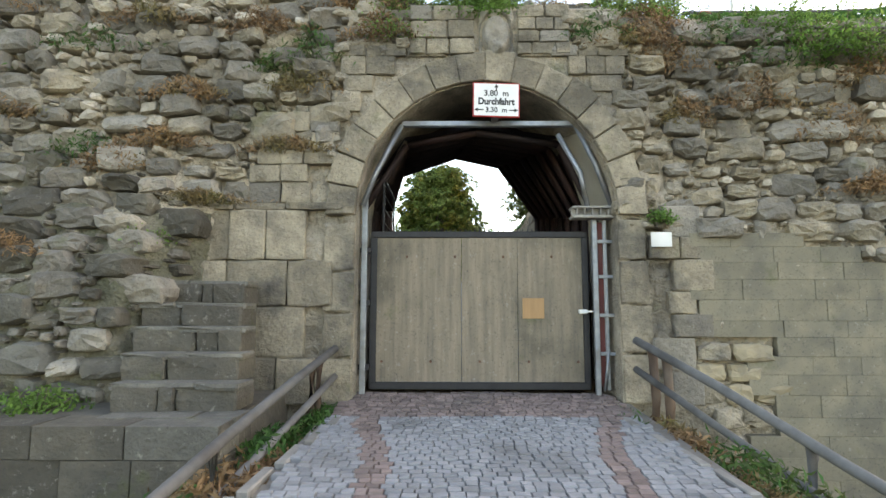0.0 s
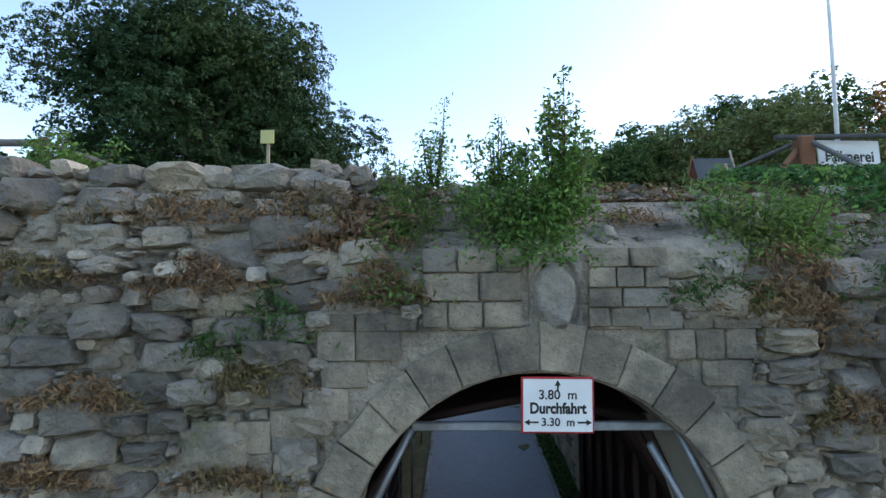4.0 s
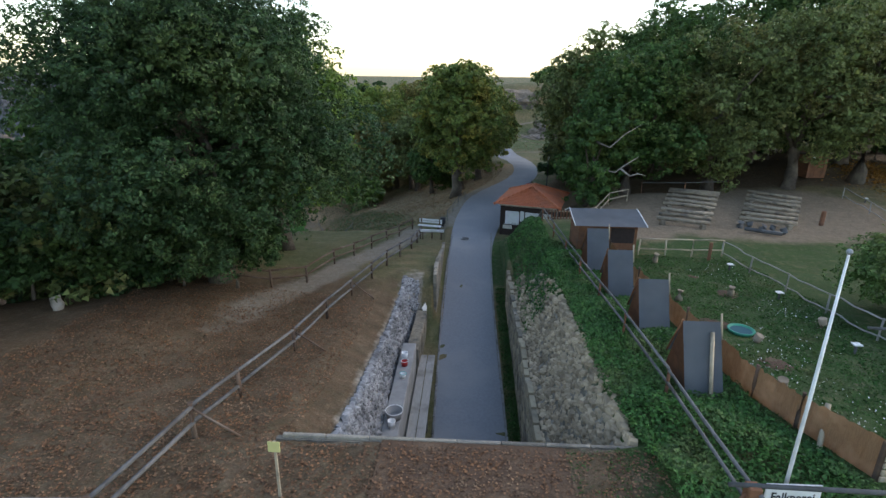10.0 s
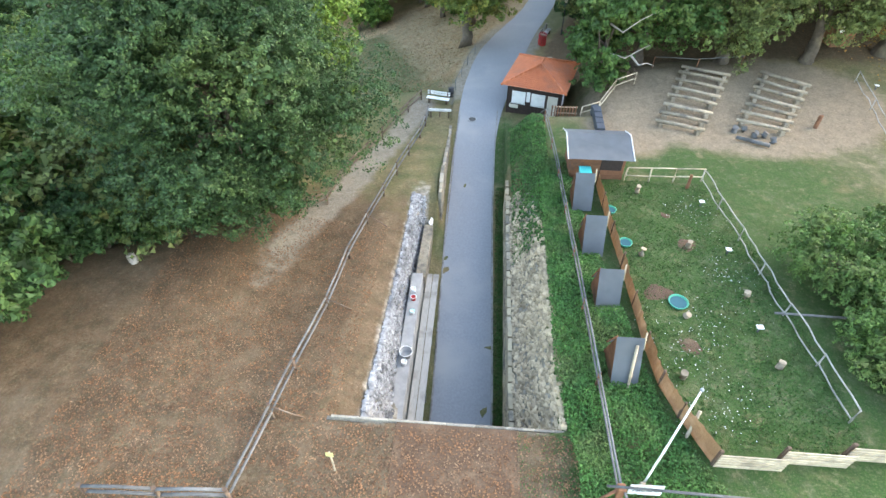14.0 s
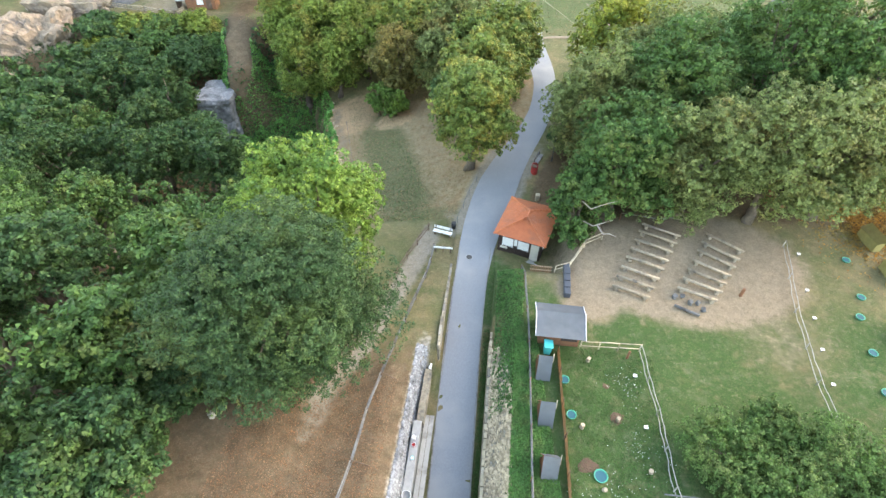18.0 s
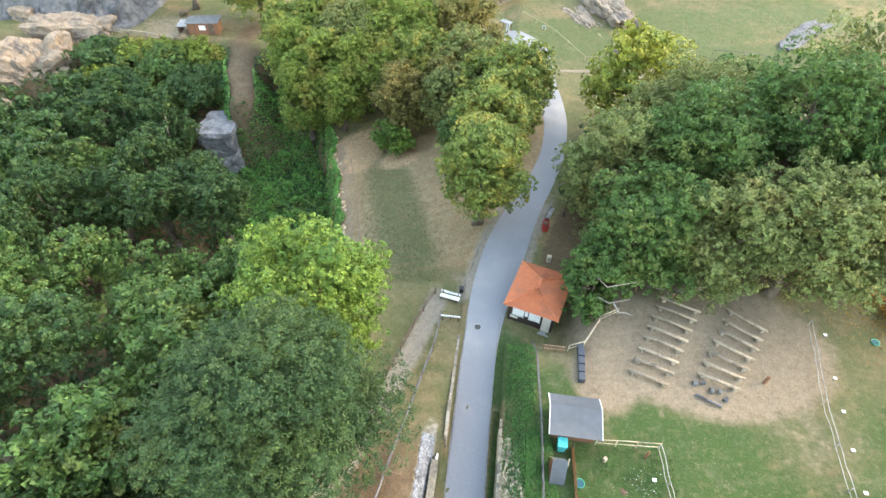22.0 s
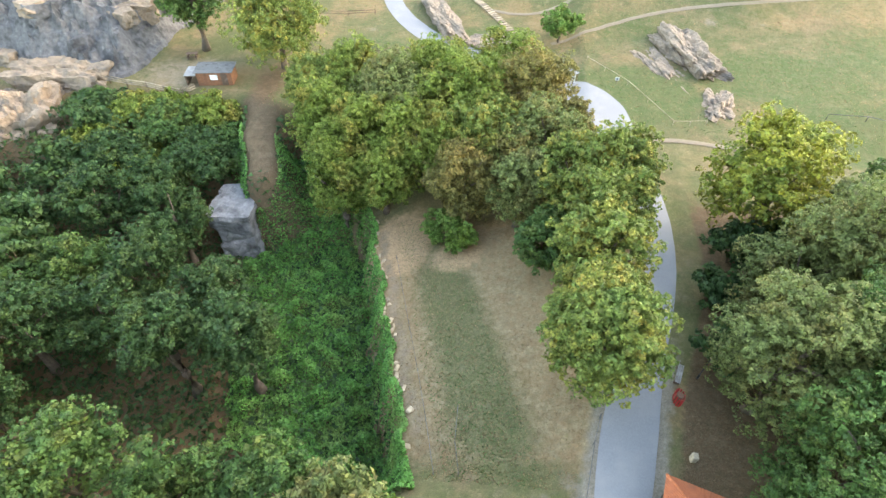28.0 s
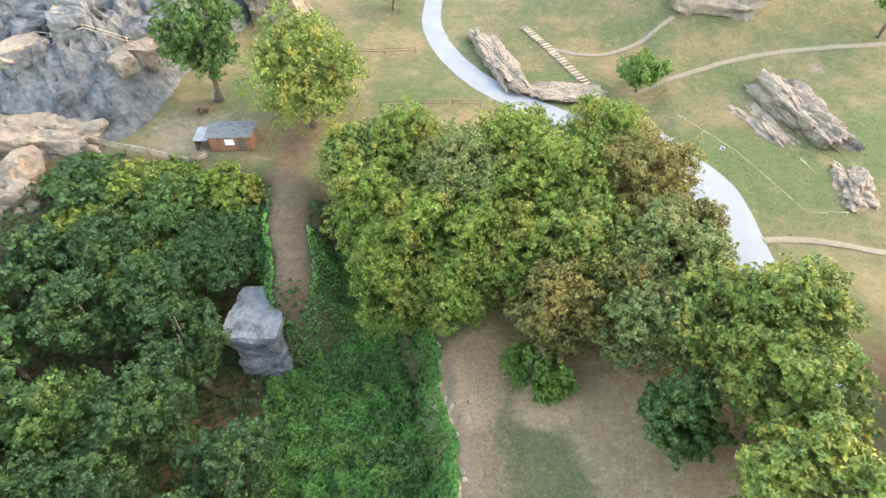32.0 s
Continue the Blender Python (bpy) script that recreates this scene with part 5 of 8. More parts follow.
def shrub(name, label, x, y, z, w, h, material, seed, stems=9, count=2200, size=0.075, cat="shrub"):
    """Thin upright stems thick with small leaves."""
    rng = np.random.default_rng(seed)
    t = thing(name, label, cat, m=pose(x, y, z))
    pts, nr = [], []
    for k in range(stems):
        hx, hy = rng.normal(0, w * 0.34), rng.normal(0, w * 0.2)
        hh = h * rng.uniform(0.45, 1.0)
        bm = bmesh.new()
        tube(bm, [(hx * 0.3, hy * 0.3, 0), (hx * 0.8, hy * 0.8, hh * 0.5), (hx, hy, hh)], [0.012, 0.008, 0.003], 5)
        part("stem", bm, BARK, t)
        n_ = count // stems
        f = rng.random(n_) ** 1.5
        sp = w * 0.26 * (1 - f) ** 0.7 + 0.03
        pts.append(np.stack([hx * (0.3 + 0.7 * f) + rng.normal(0, 1, n_) * sp, hy * (0.3 + 0.7 * f) + rng.normal(0, 1, n_) * sp, f * hh + rng.normal(0, 0.03, n_)], -1))
    p = np.concatenate(pts)
    cards("leaves", p, np.tile((0, -0.6, 0.8), (len(p), 1)), size, material, t, spread=0.8, aspect=0.45, seed=seed)
    return t


shrub("sapling", "bushy green sapling rooted on the arch's crown", -0.72, 7.62, 5.0, 0.78, 1.55, SCRUB, 1, 18, 9000, 0.06)
shrub("sapling", "slender pale sapling on the wall's crest", -0.4, 7.75, 6.2, 0.35, 0.95, SCRUB, 16, 7, 900, 0.05)
shrub("sapling", "tall leafy sapling rooted on the arch's crown", 0.55, 7.66, 5.35, 1.05, 1.35, SCRUB, 2, 20, 11000, 0.06)
shrub("sapling", "slender sapling standing above the arch", 0.95, 7.75, 5.9, 0.42, 1.5, SCRUB, 17, 8, 2400, 0.075)
shrub("sapling", "slender pale sapling above the arch", 0.25, 7.75, 6.2, 0.2, 0.85, SCRUB, 18, 4, 420, 0.05)
shrub("sapling", "green bush on the broken wall top", 2.75, 7.7, 5.35, 0.9, 1.05, SCRUB, 3, 16, 5200, 0.06)
shrub("sapling", "pale green bush on the broken wall top", 3.3, 7.8, 5.45, 0.55, 0.7, SCRUB, 4, 10, 1800, 0.06)
shrub("sapling", "loose green weeds overhanging the wall", 5.6, 7.5, 4.75, 1.5, 0.75, SCRUB, 5, 18, 4200, 0.07)
shrub("sapling", "small green plant in the wall", 4.9, 7.7, 5.2, 0.9, 0.6, SCRUB, 15, 10, 2000, 0.06)
shrub("sapling", "green weeds on the wall's broken top", -4.6, 8.1, 6.35, 0.7, 0.6, SCRUB, 19, 10, 2400, 0.06)
shrub("fern", "small green fern between the stones", -3.85, 6.75, 1.95, 0.34, 0.30, SCRUB, 6, 8, 700, 0.06, "plant")
shrub("fern", "small green plant in a joint", 2.98, 7.15, 2.36, 0.26, 0.18, SCRUB, 7, 6, 400, 0.05, "plant")
shrub("fern", "ivy-like plant in the wall", -5.9, 6.6, 1.3, 0.5, 0.9, SCRUB, 8, 9, 900, 0.06, "plant")
shrub("fern", "green weeds below the steps", -4.3, 5.7, 0.1, 0.7, 0.25, SCRUB, 9, 9, 900, 0.06, "plant")
G = [(-7.2, 4.6, 1.2, 0.35), (-6.6, 5.5, 1.2, 0.3), (-3.9, 3.5, 0.8, 0.25), (-4.2, 5.3, 0.9, 0.3), (-2.4, 4.6, 0.6, 0.3), (-1.2, 5.6, 0.9, 0.35), (1.6, 5.7, 0.9, 0.35), (2.7, 5.0, 0.8, 0.3), (3.9, 5.1, 0.9, 0.35), (-6.6, 2.6, 0.9, 0.3), (-5.4, 1.9, 0.7, 0.3), (-6.9, 1.2, 0.8, 0.4), (-5.0, 4.9, 1.2, 0.3), (-3.6, 4.2, 0.8, 0.25), (-2.6, 5.2, 0.9, 0.35), (2.9, 5.3, 0.8, 0.3), (4.9, 4.7, 1.2, 0.5), (6.2, 4.4, 1.2, 0.6), (6.0, 2.9, 0.8, 0.3), (-6.2, 3.9, 1.1, 0.25), (-4.9, 3.35, 0.9, 0.3), (-4.5, 3.15, 0.7, 0.35), (-2.2, 3.45, 0.8, 0.2), (-2.0, 4.3, 0.7, 0.45), (-1.9, 4.75, 0.6, 0.6), (-3.1, 5.9, 1.6, 0.3), (-5.2, 6.0, 1.8, 0.35), (-0.9, 5.1, 0.7, 0.4), (2.2, 5.1, 0.7, 0.35), (3.1, 4.7, 1.0, 0.5), (4.4, 4.1, 1.0, 0.5), (5.6, 3.6, 1.0, 0.6), (4.0, 5.5, 1.5, 0.35), (3.4, 3.9, 0.5, 0.4), (-3.4, 2.7, 0.9, 0.16), (-1.5, 5.9, 1.2, 0.35)]
for i, (x, z, w, h) in enumerate(G):
    tuft("dry_grass", "withered reddish grass on a ledge of the wall", x, wall_face(x, z) - 0.02, z - 0.05, w, h, STRAW if i % 4 else BLADE, 800 if i % 4 else 320, 0.085, 40 + i, depth=0.07, hang=0.1)
for i, (x, y, w, h, mt) in enumerate([(-1.45, 6.5, 0.5, 0.22, BLADE), (-1.75, 5.6, 0.6, 0.3, BLADE), (-1.9, 4.6, 0.6, 0.3, STRAW), (-2.0, 3.6, 0.7, 0.3, BLADE), (2.2, 7.1, 0.4, 0.15, BLADE), (2.55, 6.0, 0.5, 0.25, STRAW), (2.75, 5.0, 0.7, 0.4, BLADE), (3.1, 4.2, 0.9, 0.4, BLADE), (3.4, 3.2, 1.0, 0.4, BLADE), (2.6, 4.4, 0.5, 0.2, STRAW), (-1.6, 5.0, 0.4, 0.15, STRAW)]):
    tuft("grass", "rough grass and dead leaves beside the kerb", x, y, gz(x, y), w, h, mt, 700, 0.11, 70 + i, depth=0.35)
rng = np.random.default_rng(77)
for s, a, b in ((-1, -1.75, -1.2), (1, 2.05, 2.7)):
    n_ = 700
    px, py = rng.uniform(a, b, n_), rng.uniform(2.6, 6.6, n_)
    ob = cards("fallen_leaves", np.stack([px, py, ground(px, py) + 0.02], -1), np.tile((0, 0, 1.0), (n_, 1)), 0.05, LITTER, spread=0.3, seed=5)
    tagged(ob, "brown fallen leaves along the kerb", "leaves", "", "stuff")
# broken masonry on the wall's crest
def top_z(x, y):
    lean = float(S(-1.3, -0.3, x))
    return float((1 - lean) * np.interp(y, (7.4, 8.0, 9.3, 10.4), (6.22, 6.34, 6.48, 6.6)) + lean * np.interp(y, (7.22, 8.4, 9.5, 10.6), (5.4, 6.10, 6.46, 6.63))) - 0.3 * float(S(2.2, 3.2, x)) * float(S(10.2, 8.4, y))


crown = thing("wall_crest", "tumbled stones along the crest of the old wall", "stones")
it = []
for k in range(1300):
    x, y = rng.uniform(-8, 8.4), 7.5 + 2.1 * rng.random() ** 1.3
    h = rng.uniform(0.05, 0.15) * (1.7 if rng.random() < 0.08 else 1)
    z = top_z(x, y)
    it.append((x, y, z + rng.uniform(-0.05, 0.02), h * rng.uniform(1, 2.4), h * 1.1, h * rng.uniform(0.7, 1.1), rng.normal(0, 16), rng.normal(0, 35)))
lay(crown, it, "rubble", [STONE_K, STONE_D, STONE_D], STONE_S, limit=220, key=lambda q: abs(q[0] - 0.5))
n_ = 5200
px, py = rng.uniform(-7.5, 7.5, n_), rng.uniform(7.6, 10.2, n_)
hh = rng.random(n_) * 0.10
ob = cards("wall_top_grass", np.stack([px, py, np.array([top_z(a, b) for a, b in zip(px, py)]) + 0.03 + hh], -1), np.tile((0, -1.0, 0.1), (n_, 1)), 0.07, STRAW, spread=0.6, aspect=0.2, seed=8)
tagged(ob, "withered grass along the wall's crest", "grass", "", "stuff")


# ---- sunken lane ----
random.seed(4)
edge = thing("parapet_kerb", "grey concrete edging along the terrace above the lane", "kerb")
for k in range(8):
    a = -4.05 + k * 1.04
    part("kerb_block", boxed(a, a + 1.03, 13.26, 13.36, 6.3, 6.60 + random.uniform(-0.01, 0.01), bevel=0.02), STONE_D, edge)
wall_e = thing("parapet_wall", "masonry end wall of the gate vault", "wall")
part("wall_block", boxed(-4.2, -1.5, 13.2, 13.34, -0.2, 6.5), STONE_D, wall_e)
part("wall_block", boxed(2.45, 4.4, 13.2, 13.34, -0.2, 6.5), STONE_D, wall_e)
part("lintel", boxed(-1.6, 2.6, 13.2, 13.33, 5.1, 6.5), STONE_D, wall_e)
# kerbs of the lane
for s in (-1, 1):
    kb = thing("lane_kerb", "line of low stone kerbs along the lane", "kerb")
    y = 13.6
    while y < 42:
        x = float(road_x(y)) + s * 1.46
        z0, z1 = float(road_z(y)), float(road_z(y + 0.97))
        bm = boxed(x - 0.05, x + 0.05, y, y + 0.97, z0 - 0.15, z0 + 0.075, bevel=0.015)
        for v in bm.verts:
            v.co.z += (z1 - z0) * (v.co.y - y) / 0.97
        part("kerb_stone", bm, KERB, kb)
        y += 0.98
# right retaining wall of coursed stone
ret = structure(part("wall_lane", boxed(2.72, 2.9, 13.3, 31, -0.2, 2.2), JOINT), "coursed stone retaining wall beside the lane", "wall")
rng = np.random.default_rng(3)
it = []
for k in range(13):
    y = 13.35 + rng.uniform(-0.4, 0)
    while y < 31:
        w = rng.uniform(0.35, 0.8)
        top_ = 0.5 * (float(road_z(y)) + gz(5.2, y)) + 0.05
        z = float(road_z(y)) - 0.1 + k * 0.26
        if z < top_:
            it.append((2.68 - rng.uniform(0, 0.03), y + w / 2, z + 0.13, w * 0.98, 0.2, 0.255, rng.normal(0, 0.6), -90 + rng.normal(0, 1)))
        y += w
lay(ret, it, "ashlar", [STONE_W, STONE, STONE_W], STONE_T, limit=300, key=lambda s: s[1])
# rubble slope on the bank and rocks on the other side
for nm, x0, x1, y0, y1, lab in (("wall_rubble", 2.75, 4.3, 13.5, 30, "sloping bed of pale rubble above the retaining wall"), ("rock_slope", -3.1, -2.3, 13.5, 29.5, "steep bed of broken pale rock beside the lane")):
    rng = np.random.default_rng(int(x1 * 10) + 60)
    it = []
    for k in range(4400):
        x, y = rng.uniform(x0, x1), rng.uniform(y0, y1)
        if x > 0 and x > 3.4 and rng.random() < S(20, 29, y) or rng.random() < 0.25 * S(24, 30, y):
            continue
        h = rng.choice((0.06, 0.09, 0.13, 0.2)) * rng.uniform(0.8, 1.2) if x > 0 else rng.uniform(0.06, 0.2)
        it.append((x, y, gz(x, y) - 0.02, h * rng.uniform(1, 1.8), h * 0.9, h * rng.uniform(0.8, 1.2), rng.normal(0, 14), -90 * (1 if x > 0 else -1) + rng.normal(0, 25)))
    th = thing(nm, lab, "stones")
    lay(th, it, "rubble", [STONE_P] if x0 < 0 else [STONE_T], STONE_P if x0 < 0 else STONE_T, limit=300, key=lambda s: s[1])
# ledge wall with the things left on it
ledge = thing("ledge_wall", "rough concrete ledge wall beside the lane", "wall")
part("ledge", boxed(-2.45, -1.86, 13.4, 23.5, 0.2, 3.52, bevel=0.03), CONC, ledge)
for a, b, z in ((23.5, 25.2, 3.2), (25.2, 26.6, 3.0), (26.6, 28.2, 2.9)):
    part("step_block", boxed(-2.3, -1.75, a, b - 0.02, 1.2, z, bevel=0.04), STONE, ledge)
walkway = thing("plank_walkway", "two long grey scaffold planks on trestles beside the lane", "walkway")
for x in (-1.78, -1.42):
    part("plank", boxed(x, x + 0.33, 13.5, 24.6, 2.28, 2.33, bevel=0.006), WOOD_L2, walkway)
for y in (14.2, 17.4, 20.6, 23.8):
    zb = float(road_z(y))
    for x in (-1.72, -1.16):
        part("trestle_leg", bar((x, y, zb - 0.1), (x, y, 2.28), 0.025, 7, 0, bends=0), ZINC, walkway)
    part("trestle_bar", bar((-1.75, y, 2.25), (-1.1, y, 2.25), 0.025, 7, 0, bends=0), ZINC, walkway)
for y0, y1 in ((14.2, 17.4), (17.4, 20.6), (20.6, 23.8)):
    part("side_rail", bar((-1.14, y0, 2.18), (-1.14, y1, 2.18), 0.022, 7, 0, bends=0), ZINC, walkway)


def lathe(bm, profile, sides=22):
    """A turned shell through (radius, height) pairs."""
    rings = [[bm.verts.new((r * math.cos(2 * math.pi * k / sides), r * math.sin(2 * math.pi * k / sides), z)) for k in range(sides)] for r, z in profile]
    for a, b in zip(rings, rings[1:]):
        for k in range(sides):
            bm.faces.new((a[k], a[(k + 1) % sides], b[(k + 1) % sides], b[k])).smooth = True
    bm.faces.new(rings[0][::-1])
    bm.faces.new(rings[-1])


def bucket(name, label, x, y, z, r, h, material, rim=None):
    t = thing(name, label, "bucket", m=pose(x, y, z))
    bm = bmesh.new()
    lathe(bm, [(r * 0.82, 0), (r, h), (r * 0.93, h), (r * 0.78, 0.03)], 18)
    part("shell", bm, material, t)
    bm = bmesh.new()
    tube(bm, [(r * math.cos(a), r * math.sin(a), h) for a in np.linspace(0, 2 * math.pi, 19)], [0.012] * 19, 5, 0, cap=False)
    part("rim", bm, rim or material, t)
    return t


bucket("mixing_tub", "large grey mixing tub on the ledge", -2.1, 18.2, 3.53, 0.30, 0.30, CONC, WHITE)
bucket("paint_bucket", "small white bucket on the ledge", -2.12, 17.7, 3.53, 0.13, 0.24, WHITE)
bucket("paint_bucket", "red and white bucket on the ledge", -2.15, 21.6, 3.53, 0.14, 0.22, RED, WHITE)
bucket("paint_bucket", "white bucket standing behind the red one", -2.2, 22.1, 3.53, 0.13, 0.30, WHITE)
bucket("paint_bucket", "small white and blue bucket on the ledge", -2.1, 20.7, 3.53, 0.12, 0.2, WHITE, TEAL)
brd = thing("leaning_board", "pale board leaning beside the lane", "board")
bm = boxed(-0.22, 0.22, -0.02, 0.02, 0, 1.15, bevel=0.004)
ob = part("board", bm, WHITE, brd)
ob.matrix_basis = pose(-1.62, 28.6, 2.0, -12, -16, 70)
# masonry block with grass at the lane's upper end
blk = thing("masonry_bastion", "old masonry block with grassy top beside the lane", "masonry")
for a, b, t_, w_ in ((29.4, 32.4, 0.35, -4.2), (32.4, 35.6, 0.2, -3.6), (35.6, 39.6, 0.05, -2.4)):
    n_ = int((b - a) / 0.8)
    for k in range(n_):
        y0 = a + (b - a) * k / n_
        z1 = gz(-3, y0) + t_ - 0.15 + random.uniform(-0.05, 0.05)
        part("block", boxed(-1.52 - random.uniform(0, 0.05), -1.32, y0, y0 + (b - a) / n_ - 0.015, float(road_z(y0)) - 0.2, max(z1, float(road_z(y0)) + 0.25), bevel=0.03), STONE_D if k % 2 else STONE, blk)
mh = thing("manhole_cover", "round iron manhole cover set in the lane", "manhole")
bm = bmesh.new()
bmesh.ops.create_cone(bm, cap_ends=True, segments=28, radius1=0.36, radius2=0.36, depth=0.02, matrix=Matrix.Translation((0.16, 40.6, float(road_z(40.6)) + 0.085)))
part("ring", bm, CONC, mh, "pale concrete ring")
bm = bmesh.new()
bmesh.ops.create_cone(bm, cap_ends=True, segments=28, radius1=0.28, radius2=0.28, depth=0.02, matrix=Matrix.Translation((0.16, 40.6, float(road_z(40.6)) + 0.093)))
part("lid", bm, CAST, mh, "dark cast iron lid")


# ---- fences ----
def pole_fence(name, label, pts, mat_post, mat_rail, h=0.95, rails=(0.9, 0.45), r=0.05, group="", braces=(), pr=None, crook=0.0):
    """Round rails between posts that follow the ground."""
    t = thing(name, label, "fence", group)
    P = [Vector((x, y, gz(x, y))) for x, y in pts]
    for i, p in enumerate(P):
        part("post", bar(p - Vector((0, 0, 0.3)), p + Vector((random.uniform(-0.03, 0.03), 0, h)), pr or r * 1.25, 8, 0.05), mat_post, t)
        if i in braces:
            part("brace", bar(p + Vector((0, 0, h * 0.85)), Vector((p.x + 1.05, p.y + 0.1, gz(p.x + 1.05, p.y + 0.1))), r * 0.6, 6, 0.05), mat_post, t)
    for a, b in zip(P, P[1:]):
        for q in rails:
            part("rail", bar(a + Vector((0, 0, h * q + 0.02)), b + Vector((0, 0, h * q + random.uniform(-0.03, 0.03))), r, 8, 0.05, bends=3 if crook else 1, bow=crook), mat_rail, t)
    return t


pole_fence("pole_fence", "grey round-rail fence along the leaf-strewn lawn", [(-6.5, 10.15), (-6.08, 13.1), (-5.97, 15.3), (-5.65, 19.0), (-5.58, 23.0), (-5.2, 26.0), (-4.75, 28.9), (-4.35, 31.4), (-3.95, 34.3), (-3.5, 37.3), (-3.35, 39.4), (-3.3, 41.4)], WOOD_B, WOOD, braces=(1, 3, 5), group="lane fences")
pole_fence("pole_fence", "dark brown fence on the path's outer side", [(-9.2, 26.3), (-7.9, 27.7), (-7.4, 31.4), (-6.8, 34.0), (-6.2, 36.8), (-5.6, 39.6), (-5.0, 42.0), (-4.2, 44.3)], WOOD_B, WOOD_B, group="lane fences")
pole_fence("pole_fence", "thin wooden fence skirting the oak's foot", [(-16.5, 24.2), (-13.5, 25.2), (-11, 25.8), (-9.2, 26.3)], WOOD_B, WOOD_B, r=0.04, group="lane fences")
pole_fence("plank_fence", "pale plank fence turning off the lawn's corner", [(-6.5, 10.15), (-8.7, 10.0), (-11.0, 9.9)], WOOD_B, WOOD, r=0.06, group="lane fences")
pole_fence("pole_fence", "long thin round-rail fence over the ivy bank", [(5.65, 11.15), (5.55, 15.2), (5.5, 18.9), (5.48, 22.4), (5.45, 26.0), (5.4, 29.4), (5.25, 32.6), (5.05, 36.0), (4.9, 38.6)], WOOD_R, WOOD, h=0.85, rails=(1.0, 0.55), r=0.04, group="lane fences")
post = thing("corner_post", "stout red-brown corner post with slanting braces", "post")
g0 = gz(5.65, 11.1)
part("post", boxed(5.54, 5.78, 10.98, 11.22, g0 - 0.3, g0 + 0.92, bevel=0.02), WOOD_R, post)
part("brace", bar((5.6, 11.1, g0 + 0.75), (4.75, 10.9, g0 - 0.05), 0.05, 6), WOOD_R, post)
part("brace", bar((5.75, 11.0, g0 + 0.8), (6.2, 10.0, g0 - 0.1), 0.045, 6), WOOD, post)
part("top_rail", bar((5.2, 11.1, g0 + 0.92), (10.5, 11.0, g0 + 0.95), 0.045, 8), WOOD, post)
fs_ = thing("falconry_sign", "white board with black blackletter lettering on the fence", "sign", m=pose(6.47, 11.2, 7.30, -4, 1, 2))
part("board", boxed(-0.53, 0.53, -0.015, 0.015, -0.30, 0.29, bevel=0.012), WHITE, fs_)
part("board_post", bar((0.1, 0.05, -1.2), (0.1, 0.05, 0.25), 0.035, 7), WOOD, fs_)
text("lettering", "Falknerei", 0.265, pose(0, -0.018, 0.0, 90), INK_SHADE, fs_, 0.006, 0.86)
pole = thing("flagpole", "slender white flagpole leaning slightly", "flagpole")
bm = bmesh.new()
tube(bm, [(6.40, 11.35, 6.2), (6.62, 11.62, 9.2), (6.82, 11.9, 11.95)], [0.038, 0.034, 0.022], 10, 0)
part("pole", bm, WHITE, pole)
bm = bmesh.new()
bmesh.ops.create_uvsphere(bm, u_segments=10, v_segments=6, radius=0.055, matrix=Matrix.Translation((6.82, 11.9, 11.97)))
part("finial", bm, ZINC, pole)
part("base_clamp", boxed(6.33, 6.50, 11.28, 11.44, 6.6, 7.35, bevel=0.02), WOOD_L, pole, "pale wooden base clamp with red band")
st = thing("stake_sign", "small yellow-green sign on a pale stake", "sign")
zs0 = gz(-3.37, 11.2)
part("stake", boxed(-3.47, -3.415, 11.33, 11.37, zs0 - 0.3, 7.95, bevel=0.005), WOOD_L, st)
part("plate", boxed(-3.57, -3.33, 11.305, 11.325, 7.71, 7.95, bevel=0.004), YPALE, st)
for x, y, h in ((-16.2, 23.4, 0.75), ):
    t = thing("board_sign", "small weathered notice on posts at the wood's edge", "sign")
    part("post", boxed(x - 0.03, x + 0.03, y, y + 0.05, gz(x, y) - 0.2, gz(x, y) + h), WOOD, t)
    part("plate", boxed(x - 0.25, x + 0.25, y - 0.03, y, gz(x, y) + h - 0.3, gz(x, y) + h), CREAM, t)
t = thing("tree_stump", "grey sawn tree stump at the lawn's edge", "stump")
part("stump", bar((-15.6, 20.9, gz(-15.6, 20.9) - 0.2), (-15.6, 20.9, gz(-15.6, 20.9) + 0.55), 0.26, 12, 0.1, r2=0.2), DEAD, t)


